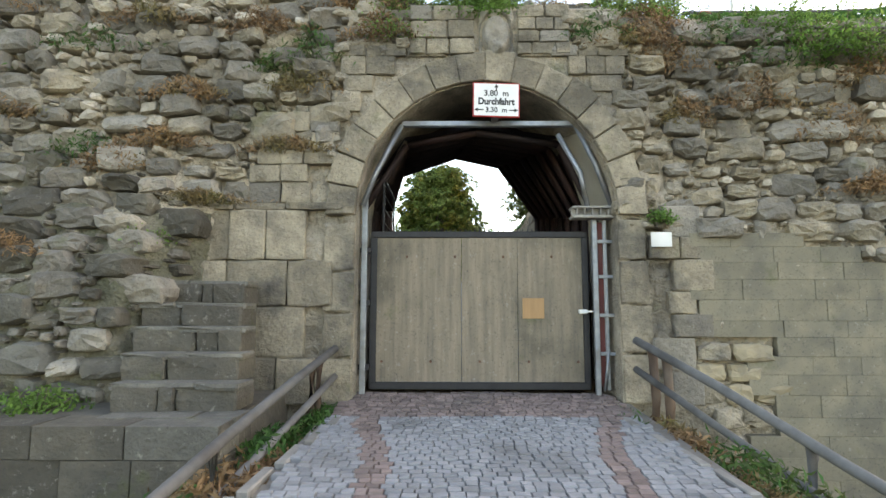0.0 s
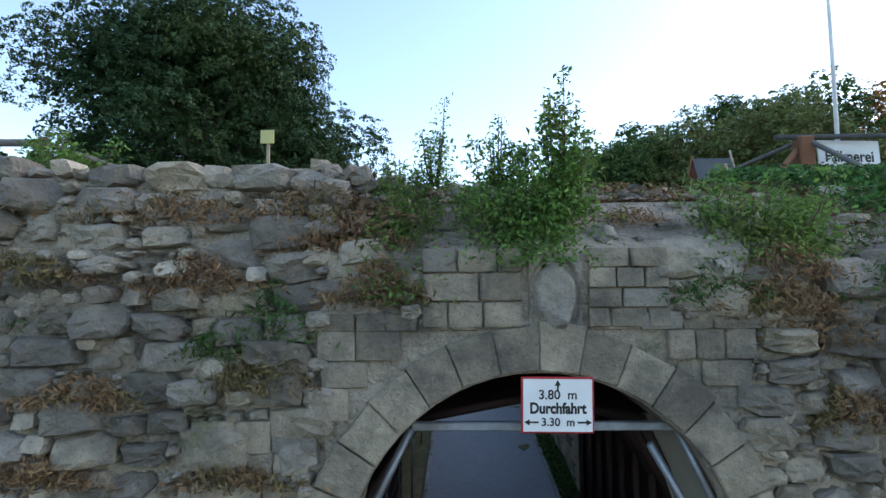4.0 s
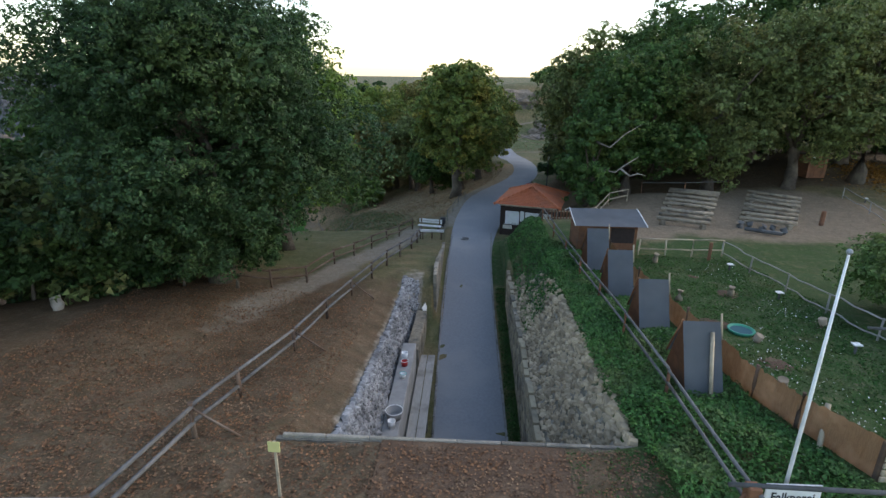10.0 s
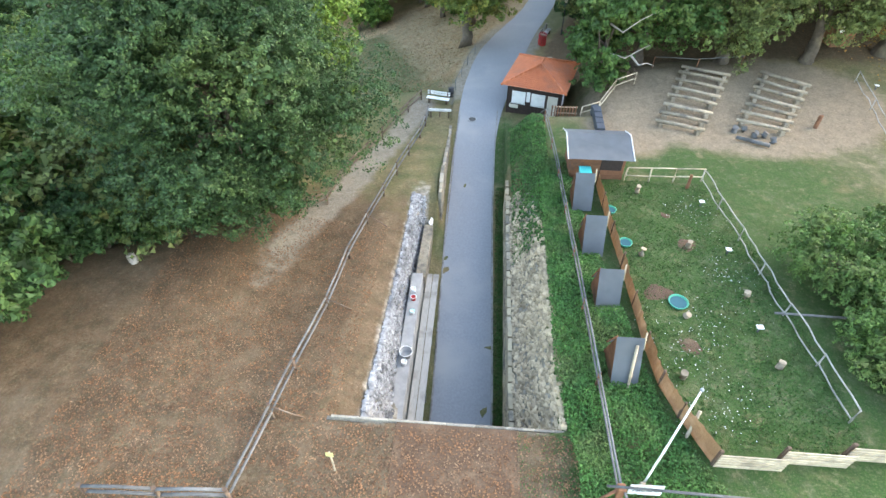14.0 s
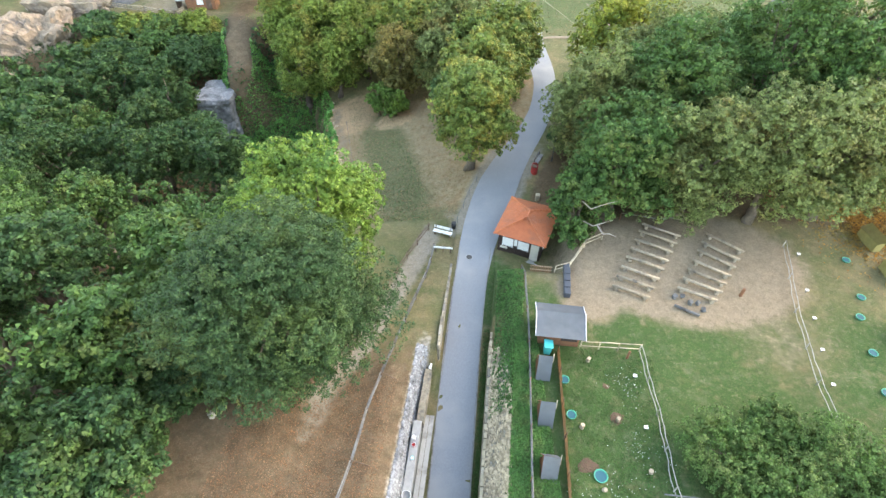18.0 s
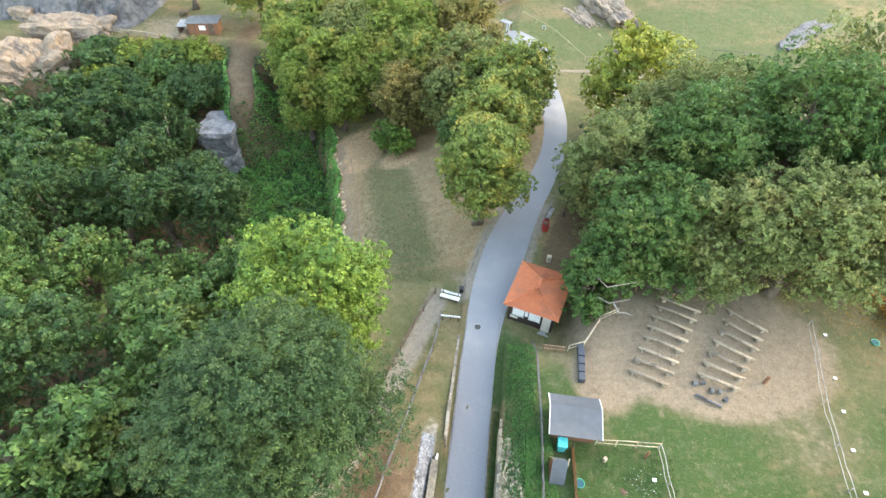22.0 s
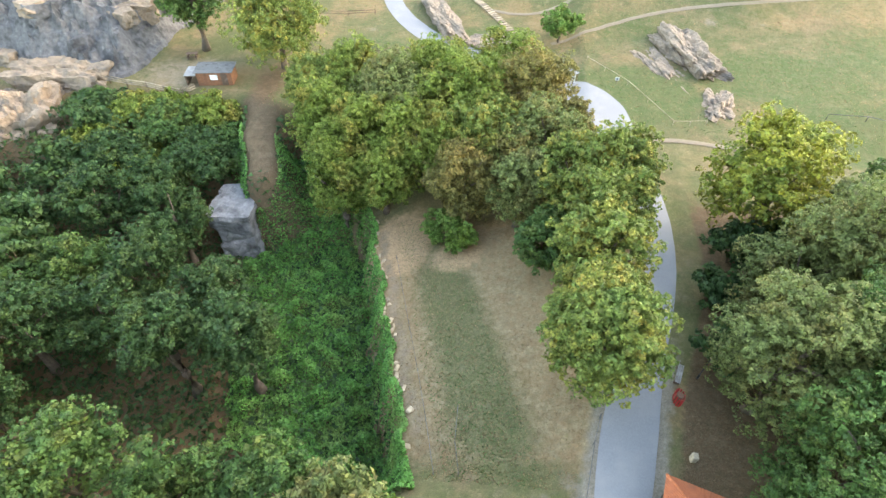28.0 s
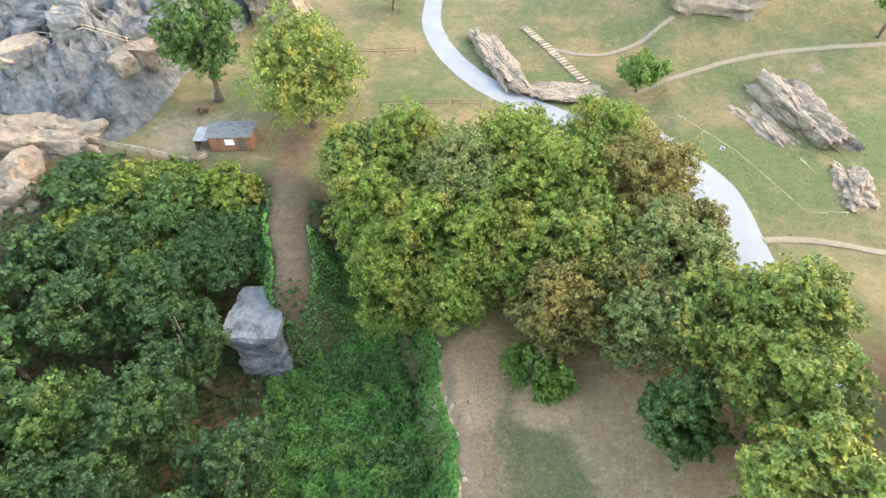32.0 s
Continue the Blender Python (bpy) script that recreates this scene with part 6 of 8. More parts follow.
# ---- falconry paddock ----
def mews(x, y, z):
    """An A-shaped perch hut: felted front slope, boarded cheeks."""
    t = thing("perch_hut", "A-shaped perch hut with grey felt slope and red-brown cheeks", "hut", "perch huts", pose(x, y, z))
    bm = bmesh.new()
    w, d, h = 1.0, 0.85, 1.82
    vs = [bm.verts.new(p) for p in ((0, -d, 0.0), (w, -d, 0.0), (w, 0.03, h), (0, 0.03, h))]
    bm.faces.new(vs)
    bmesh.ops.solidify(bm, geom=bm.faces[:], thickness=0.04)
    part("roof_slope", bm, FELT, t)
    bm = bmesh.new()
    vs = [bm.verts.new(p) for p in ((0, 0.03, h), (w, 0.03, h), (w, 0.75, 0.55), (0, 0.75, 0.55))]
    bm.faces.new(vs)
    bmesh.ops.solidify(bm, geom=bm.faces[:], thickness=0.04)
    part("back_slope", bm, FELT, t)
    for q in (0.0, w - 0.05):
        for k in range(5):
            f0, f1 = k / 5, (k + 1) / 5
            bm = bmesh.new()
            ya0, ya1 = -d + (d + 0.03) * f0, -d + (d + 0.03) * f1
            yb0, yb1 = 0.75 - 0.72 * f0, 0.75 - 0.72 * f1
            lo, hi = h * f0, h * f1
            vs = [bm.verts.new(p) for p in ((q, ya0, lo), (q, yb0, max(lo, 0.0)), (q, yb1, hi), (q, ya1, hi))]
            bm.faces.new(vs)
            bmesh.ops.solidify(bm, geom=bm.faces[:], thickness=0.035)
            part("cheek_board", bm, WOOD_R, t)
    bm = bmesh.new()
    tube(bm, [(0, 0.75, 0.55), (0, 0.02, h + 0.04)], [0.035, 0.035], 4)
    part("verge_board", bm, WOOD_R, t)
    bm = bmesh.new()
    tube(bm, [(w + 0.02, -0.15, h * 0.75), (w + 0.02, 0.1, h + 0.22)], [0.03, 0.03], 4)
    part("verge_board", bm, WOOD_L, t, "pale bare verge board")
    return t


first = mews(6.10, 16.1, 6.72)
for x, y, z in ((6.05, 19.8, 6.46), (5.95, 23.5, 6.25), (5.88, 27.1, 6.10)):
    copy_thing(first, pose(x, y, z))
t = thing("prop_post", "pale squared timber leaning on the perch hut", "post")
part("timber", bar((6.72, 15.1, 6.6), (6.85, 15.95, 8.32), 0.055, 4, 0.02, bends=0), WOOD_L, t)

reed = thing("reed_fence", "brown reed matting fence between the perch huts", "fence")
RP = [(7.55, 29.0), (7.6, 27.0), (7.65, 24.5), (7.7, 22.0), (7.72, 19.5), (7.75, 17.2), (7.9, 15.4), (8.3, 14.1), (9.05, 12.5)]
for (xa, ya), (xb, yb) in zip(RP, RP[1:]):
    bm = bmesh.new()
    n_ = 14
    lo = [bm.verts.new((xa + (xb - xa) * k / n_, ya + (yb - ya) * k / n_, gz(xa, ya) - 0.1)) for k in range(n_ + 1)]
    hi = [bm.verts.new((xa + (xb - xa) * k / n_ + random.uniform(-0.03, 0.03), ya + (yb - ya) * k / n_, gz(xa, ya) + 0.92 + random.uniform(-0.05, 0.05))) for k in range(n_ + 1)]
    for k in range(n_):
        bm.faces.new((lo[k], lo[k + 1], hi[k + 1], hi[k]))
    bmesh.ops.solidify(bm, geom=bm.faces[:], thickness=0.05)
    part("mat_panel", bm, REED, reed)
    part("post", bar((xa, ya, gz(xa, ya) - 0.2), (xa, ya, gz(xa, ya) + 1.0), 0.05, 7), WOOD_B, reed)
slat = thing("slat_fence", "pale horizontal slat fence closing the paddock", "fence")
for k in range(4):
    xa = 9.05 + k * 2.2
    ya = 12.4 + 0.13 * (xa - 9)
    for j in range(5):
        part("slat", boxed(xa, xa + 2.18, ya - 0.02, ya + 0.02, 6.72 + j * 0.17, 6.84 + j * 0.17, bevel=0.006), WOOD_L, slat)
    part("post", boxed(xa - 0.06, xa + 0.06, ya + 0.03, ya + 0.13, 6.2, 7.66, bevel=0.01), WOOD_B, slat)
t = thing("prop_post", "pale post slanting behind the reed fence", "post")
part("timber", bar((8.3, 13.2, 6.4), (8.75, 13.9, 7.6), 0.06, 6, 0.02), WOOD_L, t)
pole_fence("pole_fence", "pale rustic pole fence round the green paddock", [(9.2, 29.5), (10.6, 29.6), (12.0, 29.7), (13.6, 29.8)], WOOD_L, WOOD_L, h=0.9, rails=(1.0, 0.4), r=0.035, group="paddock fences")
pole_fence("pole_fence", "crooked grey pole fence down the paddock's side", [(13.6, 29.8), (13.75, 27.2), (14.0, 24.6), (14.0, 22.0), (14.0, 19.4), (14.2, 16.8), (14.3, 14.4)], WOOD_L2, WOOD_L2, h=0.8, rails=(1.0, 0.25), r=0.03, crook=0.045, group="paddock fences")
pole_fence("pole_fence", "crooked pole fence along the sandy ground", [(27.6, 42.2), (27.0, 38.5), (26.4, 35.0), (26.0, 31.5), (25.7, 28.4), (25.6, 25.6)], WOOD_L2, WOOD_L2, h=0.8, rails=(1.0, 0.3), r=0.03, crook=0.045, group="paddock fences")
t = thing("long_pole", "bare pole lying across the paddock's edge", "pole")
part("pole", bar((13.2, 18.9, gz(13.2, 18.9) + 0.7), (17.6, 19.0, gz(17.6, 19) + 0.5), 0.05, 7), WOOD, t)


def bowl(x, y, r, mat):
    t = thing("bath_bowl", "shallow green plastic bathing bowl in the grass", "bowl", "bathing bowls", pose(x, y, gz(x, y) + 0.01))
    bm = bmesh.new()
    lathe(bm, [(r * 0.85, 0), (r, 0.14), (r * 0.88, 0.14), (r * 0.76, 0.05)], 22)
    part("rim", bm, mat, t)
    bm = bmesh.new()
    bmesh.ops.create_cone(bm, cap_ends=True, segments=22, radius1=r * 0.80, radius2=r * 0.83, depth=0.03, matrix=Matrix.Translation((0, 0, 0.07)))
    part("water", bm, POOL, t, "blue-green water")
    return t


bowl(9.75, 19.8, 0.44, AQUA)
for x, y in ((8.25, 23.85), (7.95, 26.6), (32.5, 41.1), (32.2, 37.1), (31.3, 35.0), (30.8, 31.6), (30.2, 28.2)):
    bowl(x, y, 0.34, AQUA)
for i, (x, y) in enumerate(((9.75, 28.4), (8.9, 23.0), (9.86, 18.9), (8.9, 15.8), (11.3, 23.8), (12.8, 20.4), (12.7, 16.6))):
    t = thing("perch_block", "sawn log used as a perch in the paddock", "log", "perch logs")
    part("log", bar((x, y, gz(x, y) - 0.1), (x + random.uniform(-0.05, 0.05), y, gz(x, y) + random.uniform(0.3, 0.5)), 0.14, 10, 0.06), WOOD_M, t)
for i, (x, y) in enumerate(((28.55, 41.2), (27.96, 37.2), (27.6, 34.4), (27.1, 31.4), (26.7, 28.4), (12.9, 27.4), (13.0, 23.4), (12.6, 18.4))):
    t = thing("white_marker", "small white marker board beside the fence", "marker", "white markers")
    part("board", boxed(x - 0.13, x + 0.13, y - 0.11, y + 0.11, gz(x, y) + 0.3, gz(x, y) + 0.34, bevel=0.005), WHITE, t)
    part("stake", boxed(x - 0.03, x + 0.03, y - 0.03, y + 0.03, gz(x, y) - 0.1, gz(x, y) + 0.3), WOOD, t)
t = thing("perch_stand", "red-brown wooden perch stand in the paddock", "perch")
part("post", boxed(12.55, 12.7, 29.0, 29.12, gz(12.6, 29) - 0.1, gz(12.6, 29) + 0.95, bevel=0.02), WOOD_R, t)
t = thing("perch_stand", "red-brown wooden figure post beside the benches", "perch")
part("post", boxed(22.5, 22.75, 36.2, 36.4, gz(22.6, 36.3) - 0.1, gz(22.6, 36.3) + 0.95, bevel=0.05), WOOD_R, t)
rng = np.random.default_rng(14)
n_ = 420
k_ = rng.integers(0, 5, n_)
cxs, cys = np.array([12.2, 9.2, 11.0, 9.8, 12.6])[k_], np.array([26.8, 17.4, 18.6, 14.8, 22.0])[k_]
px, py = cxs + rng.normal(0, 0.8, n_), cys + rng.normal(0, 0.9, n_)
tagged(cards("daisies", np.stack([px, py, ground(px, py) + 0.06], -1), np.tile((0, 0, 1.0), (n_, 1)), 0.04, WHITE, spread=0.3, aspect=1, seed=3), "white daisies scattered over the paddock grass", "flowers", "", "stuff")

for x, y, r in ((11.35, 24.0, 0.5), (9.0, 20.2, 0.7), (9.6, 17.4, 0.45), (10.8, 26.4, 0.35)):
    t = thing("bare_patch", "trodden bare earth patch in the paddock grass", "earth", "bare patches", pose(x, y, gz(x, y)))
    bm = bmesh.new()
    c = bm.verts.new((0, 0, 0.05))
    ring_ = [bm.verts.new((r * random.uniform(0.75, 1.2) * math.cos(k * 0.449), r * random.uniform(0.75, 1.2) * math.sin(k * 0.449), 0.0)) for k in range(14)]
    for k in range(14):
        bm.faces.new((c, ring_[k], ring_[(k + 1) % 14]))
    part("earth", bm, SOIL, t)

# shed with felt roof
shed = thing("garden_shed", "small red-brown boarded shed with grey felt roof", "shed")
z0, ze, zr_ = 5.75, 7.5, 7.88
for k in range(9):
    part("front_board", boxed(6.05, 9.05, 29.62 - 0.012 * (k % 2), 29.66, z0 + k * 0.2, z0 + k * 0.2 + 0.196), WOOD_R, shed)
    part("side_board", boxed(6.05 - 0.012 * (k % 2), 6.10, 29.64, 31.85, z0 + k * 0.2, z0 + k * 0.2 + 0.196), WOOD_R, shed)
    part("side_board", boxed(9.0, 9.05, 29.64, 31.85, z0 + k * 0.2, z0 + k * 0.2 + 0.196), WOOD_R, shed)
part("back_wall", boxed(6.05, 9.05, 31.82, 31.88, z0, ze), WOOD_R, shed)
for x in (6.06, 9.0):
    bm = bmesh.new()
    vs = [bm.verts.new(p) for p in ((x, 29.64, ze), (x, 31.85, ze), (x, 31.1, zr_ - 0.03))]
    bm.faces.new(vs)
    bmesh.ops.solidify(bm, geom=bm.faces[:], thickness=0.03)
    part("gable", bm, WOOD_R, shed)
for ya, yb in ((29.05, 31.1), (32.2, 31.1)):
    bm = bmesh.new()
    vs = [bm.verts.new(p) for p in ((5.72, ya, ze - 0.02), (9.32, ya, ze - 0.02), (9.38, yb, zr_ + 0.02), (5.78, yb, zr_ + 0.02))]
    bm.faces.new(vs if ya < yb else vs[::-1])
    bmesh.ops.solidify(bm, geom=bm.faces[:], thickness=0.05)
    part("roof_slope", bm, FELT, shed)
    for x in (5.72, 9.35):
        bm = bmesh.new()
        tube(bm, [(x, ya, ze), (x + 0.03, yb, zr_ + 0.03)], [0.028, 0.028], 4)
        part("barge_board", bm, WHITE, shed, "white barge board")
# the hatch is a solid dark panel that paints the shade within
part("hatch", boxed(7.7, 8.9, 29.58, 29.61, z0 + 0.7, z0 + 1.5, bevel=0.01), WOOD_K, shed, "dark panel for the shade inside the open hatch")
bin_ = thing("wheelie_bin", "turquoise plastic wheeled bin beside the shed", "bin", m=pose(6.75, 28.9, 5.85))
bm = bmesh.new()
r = bmesh.ops.create_cube(bm, size=1)
for v in r["verts"]:
    s = 0.30 if v.co.z > 0 else 0.24
    v.co = Vector((v.co.x * 2 * s, v.co.y * 2 * s * 1.1, v.co.z + 0.5))
bmesh.ops.bevel(bm, geom=bm.edges[:], offset=0.03, segments=2, affect="EDGES")
part("body", bm, TEAL, bin_)
part("lid", boxed(-0.33, 0.33, -0.38, 0.36, 1.0, 1.06, bevel=0.025), TEAL, bin_)
for s in (-0.25, 0.25):
    bm = bmesh.new()
    bmesh.ops.create_cone(bm, cap_ends=True, segments=14, radius1=0.1, radius2=0.1, depth=0.06, matrix=pose(s, 0.3, 0.1, 0, 90))
    part("wheel", bm, TYRE, bin_)

# ---- ticket hut ----
hut = thing("kiosk_hut", "dark boarded kiosk with hipped orange tile roof", "kiosk")
hut.matrix_world = pose(2.62, 41.75, 2.93, 0, 0, -15.8)
W_, D_ = 4.0, 4.6
for nm, a in (("front_wall", (0.1, W_ + 0.1, 0.25, 0.35, 0, 2.55)), ("back_wall", (0.1, W_ + 0.1, D_ + 0.2, D_ + 0.3, 0, 2.55)), ("side_wall", (0.05, 0.15, 0.25, D_ + 0.3, 0, 2.55)), ("side_wall", (W_ + 0.05, W_ + 0.15, 0.25, D_ + 0.3, 0, 2.55))):
    part(nm, boxed(*a), WOOD_K, hut)
for k in range(20):
    part("cover_strip", boxed(0.15 + k * 0.2, 0.18 + k * 0.2, 0.235, 0.25, 0, 2.5), WOOD_K, hut)
for a, b in ((0.45, 1.5), (1.95, 3.0)):
    w_ = part("shutter", boxed(a, b, 0.19, 0.235, 1.05, 2.0, bevel=0.015), WHITE, hut, "closed white shutter")
    part("shutter_frame", boxed(a - 0.05, b + 0.05, 0.17, 0.2, 0.98, 1.04, bevel=0.01), WHITE, w_)
part("notice", boxed(1.58, 1.86, 0.20, 0.235, 1.25, 2.05, bevel=0.005), WHITE, hut, "white notice board")
part("menu_board", boxed(0.3, 1.0, 0.15, 0.19, 0.62, 0.9, bevel=0.005), CREAM, hut, "cream board below the shutter")
dr = part("door", boxed(3.2, 3.95, 0.19, 0.24, 0.02, 2.0, bevel=0.01), CREAM, hut, "pale grey door")
part("handle", boxed(3.28, 3.33, 0.15, 0.19, 0.95, 1.05, bevel=0.005), ZINC, dr)
part("fascia", boxed(-0.05, W_ + 0.25, 0.02, 0.06, 2.42, 2.56), CREAM, hut, "scalloped cream fascia")
part("step", boxed(3.0, 4.1, -0.3, 0.2, -0.1, 0.08, bevel=0.02), CONC, hut)
part("end_board", boxed(W_ + 0.15, W_ + 0.20, 1.2, 2.0, 0.8, 2.0, bevel=0.01), WHITE, hut, "white side shutter")
# tiled slopes with rolled rows
E_ = [Vector((-0.35, -0.3, 2.56)), Vector((W_ + 0.55, -0.3, 2.56)), Vector((W_ + 0.55, D_ + 0.8, 2.56)), Vector((-0.35, D_ + 0.8, 2.56))]
R0, R1 = Vector((W_ / 2 + 0.1, 1.95, 3.62)), Vector((W_ / 2 + 0.1, 2.9, 3.62))
for a, b, c, d in ((E_[0], E_[1], R0, R0), (E_[1], E_[2], R1, R0), (E_[2], E_[3], R1, R1), (E_[3], E_[0], R0, R1)):
    bm = bmesh.new()
    along = (b - a).length
    nu, nv_ = int(along / 0.055), 14
    nrm = (b - a).cross(d - a).normalized()
    prev = None
    for j in range(nv_ * 2):
        f = (j // 2 + (j % 2) * 0.98) / nv_
        row = []
        for i in range(nu + 1):
            g = i / nu
            p = a.lerp(b, g).lerp(d.lerp(c, g), f)
            wave = 0.03 * abs(math.sin(math.pi * g * along / 0.22)) + (0.028 if j % 2 == 0 else 0.0)
            row.append(bm.verts.new(p + nrm * wave))
        if prev:
            for i in range(nu):
                bm.faces.new((prev[i], prev[i + 1], row[i + 1], row[i]))
        prev = row
    part("roof_slope", bm, TILE, hut)
for a, b in ((E_[0], R0), (E_[1], R0), (E_[2], R1), (E_[3], R1), (R0, R1)):
    bm = bmesh.new()
    n_ = max(3, int((b - a).length / 0.36))
    for k in range(n_):
        p, q = a.lerp(b, k / n_), a.lerp(b, (k + 1.12) / n_)
        tube(bm, [p + Vector((0, 0, 0.02)), q + Vector((0, 0, 0.045))], [0.10, 0.085], 8)
    part("ridge_tiles", bm, TILE, hut)
bm = bmesh.new()
tube(bm, [(1.2, 3.2, 2.9), (1.2, 3.2, 3.28)], [0.05, 0.05], 8)
part("vent_pipe", bm, TILE, hut)


# ---- benches, bins, lamp by the lane ----
def park_bench(x, y, turn, mat, lab, back=True):
    t = thing("park_bench", lab, "bench", m=pose(x, y, gz(x, y), 0, 0, turn))
    for k in range(3):
        part("seat_slat", boxed(-0.95, 0.95, -0.22 + k * 0.15, -0.09 + k * 0.15, 0.42, 0.46, bevel=0.008), mat, t)
    if back:
        for k in range(2):
            part("back_slat", boxed(-0.95, 0.95, 0.24, 0.28, 0.60 + k * 0.18, 0.74 + k * 0.18, bevel=0.008), mat, t)
    for s in (-0.75, 0.75):
        part("leg", boxed(s - 0.05, s + 0.05, -0.2, 0.24, 0, 0.42, bevel=0.02), WOOD_B, t)
        if back:
            part("back_post", boxed(s - 0.04, s + 0.04, 0.2, 0.26, 0.3, 0.95, bevel=0.01), WOOD_B, t)
    return t


park_bench(-2.75, 43.7, -12, WHITE, "white-painted park bench beside the lane")
wr = thing("white_rail", "low white board rail above the masonry", "rail")
part("board", boxed(-3.3, -1.5, 41.15, 41.22, gz(-2.4, 41.2) + 0.55, gz(-2.4, 41.2) + 0.75, bevel=0.01), WHITE, wr)
for x in (-3.1, -2.4, -1.7):
    part("post", boxed(x - 0.05, x + 0.05, 41.2, 41.3, gz(x, 41.2) - 0.2, gz(x, 41.2) + 0.75, bevel=0.01), WOOD_B, wr)
t = thing("litter_bin", "dark litter bin beside the white bench", "bin")
part("body", bar((-1.75, 44.7, gz(-1.75, 44.7)), (-1.75, 44.7, gz(-1.75, 44.7) + 0.75), 0.2, 12, 0, r2=0.23), BLACK, t)
pole_fence("wire_fence", "thin post and wire fence between lane and meadow", [(-1.4, 45.2), (-1.0, 47.2), (-0.6, 49.4), (0.0, 51.6)], WOOD, WOOD, h=0.8, rails=(0.95,), r=0.025, group="meadow fences")
pole_fence("wire_fence", "thin wire fence along the brink above the hollow", [(-12.2, 46.5), (-13.6, 51.5), (-15.3, 57), (-17.1, 62.5), (-18.9, 68), (-20.6, 73)], WOOD, WOOD, h=0.7, rails=(0.95,), r=0.022, group="meadow fences")
pole_fence("wire_fence", "short run of thin fence in the meadow", [(-10.3, 46.6), (-10.9, 49.5), (-11.0, 52.6)], WOOD, WOOD, h=0.7, rails=(0.9,), r=0.022, group="meadow fences")
t = park_bench(6.75, 56.4, 70, CONC, "pale bench beside the lane under the oaks")
t = thing("red_bin", "dull red slatted litter bin beside the lane", "bin", m=pose(6.2, 54.0, gz(6.2, 54.0)))
for k in range(12):
    a = k * math.pi / 6
    part("slat", boxed(-0.06, 0.06, -0.02, 0.02, 0.05, 1.0, bevel=0.006), RED, t).matrix_basis = pose(0.34 * math.cos(a), 0.55 * math.sin(a), 0, 0, 0, math.degrees(a) + 90)
part("liner", bar((0, 0, 0.05), (0, 0, 0.95), 0.3, 12, 0), RUST, t)
t = thing("wooden_figure", "light wooden block beside the kiosk", "block")
part("block", boxed(6.3, 6.75, 49.0, 49.5, gz(6.5, 49.2) - 0.1, gz(6.5, 49.2) + 0.7, bevel=0.06), WOOD_L, t)
lamp = thing("street_lamp", "black old-fashioned street lamp beside the lane", "lamp", m=pose(8.2, 56.3, gz(8.2, 56.3)))
part("post", bar((0, 0, -0.2), (0, 0, 3.0), 0.055, 10, 0, r2=0.04, bends=0), BLACK, lamp)
part("base", bar((0, 0, -0.1), (0, 0, 0.6), 0.11, 10, 0, r2=0.08, bends=0), BLACK, lamp)
bm = bmesh.new()
tube(bm, [(0, 0, 3.0), (0, 0, 3.38)], [0.11, 0.17], 6)
part("lantern", bm, CREAM, lamp, "frosted lantern glass")
bm = bmesh.new()
tube(bm, [(0, 0, 3.38), (0, 0, 3.5), (0, 0, 3.6)], [0.22, 0.1, 0.03], 6)
part("cap", bm, BLACK, lamp)
# yard things behind the kiosk
pole_fence("yard_fence", "pale wooden fence beside the kiosk's yard", [(7.7, 37.6), (8.9, 38.0), (10.3, 40.4), (11.9, 41.5)], WOOD_L, WOOD_L, h=0.9, rails=(1.0, 0.5), r=0.04, group="yard fences")
pole_fence("yard_fence", "dark wooden fence under the half-dead oak", [(11.9, 41.5), (11.6, 43.2), (12.0, 45.5)], WOOD_B, WOOD_B, h=0.9, rails=(1.0, 0.5), r=0.04, group="yard fences")
gt = thing("wicket_gate", "small brown slatted wicket gate", "gate")
for k in range(9):
    part("pale", boxed(5.6 + k * 0.2, 5.68 + k * 0.2, 37.28, 37.31, gz(6.4, 37.3) + 0.05, gz(6.4, 37.3) + 0.85, bevel=0.005), WOOD_R, gt)
for z in (0.25, 0.7):
    part("rail", boxed(5.55, 7.35, 37.31, 37.35, gz(6.4, 37.3) + z, gz(6.4, 37.3) + z + 0.07), WOOD_L, gt)
tro = thing("bench_trough", "row of dark crates along the shed's yard", "crates")
for k in range(5):
    part("crate", boxed(8.25 + 0.03 * k, 8.75 + 0.03 * k, 34.4 + k * 0.75, 35.05 + k * 0.75, gz(8.5, 34.4 + k * 0.75) - 0.05, gz(8.5, 34.4 + k * 0.75) + 0.55, bevel=0.02), CRATE, tro)


# ---- log benches ----
def log_bench(a, b, lab):
    a, b = Vector((*a, gz(*a))), Vector((*b, gz(*b)))
    t = thing("log_bench", lab, "bench", "log benches")
    up = Vector((0, 0, 0.38))
    part("seat_log", bar(a + up, b + up, 0.125, 8, 0.05), WOOD_M, t)
    for f in (0.12, 0.88):
        p = a.lerp(b, f)
        part("support", boxed(p.x - 0.15, p.x + 0.15, p.y - 0.2, p.y + 0.2, p.z - 0.1, p.z + 0.3, bevel=0.04), WOOD_M, t)


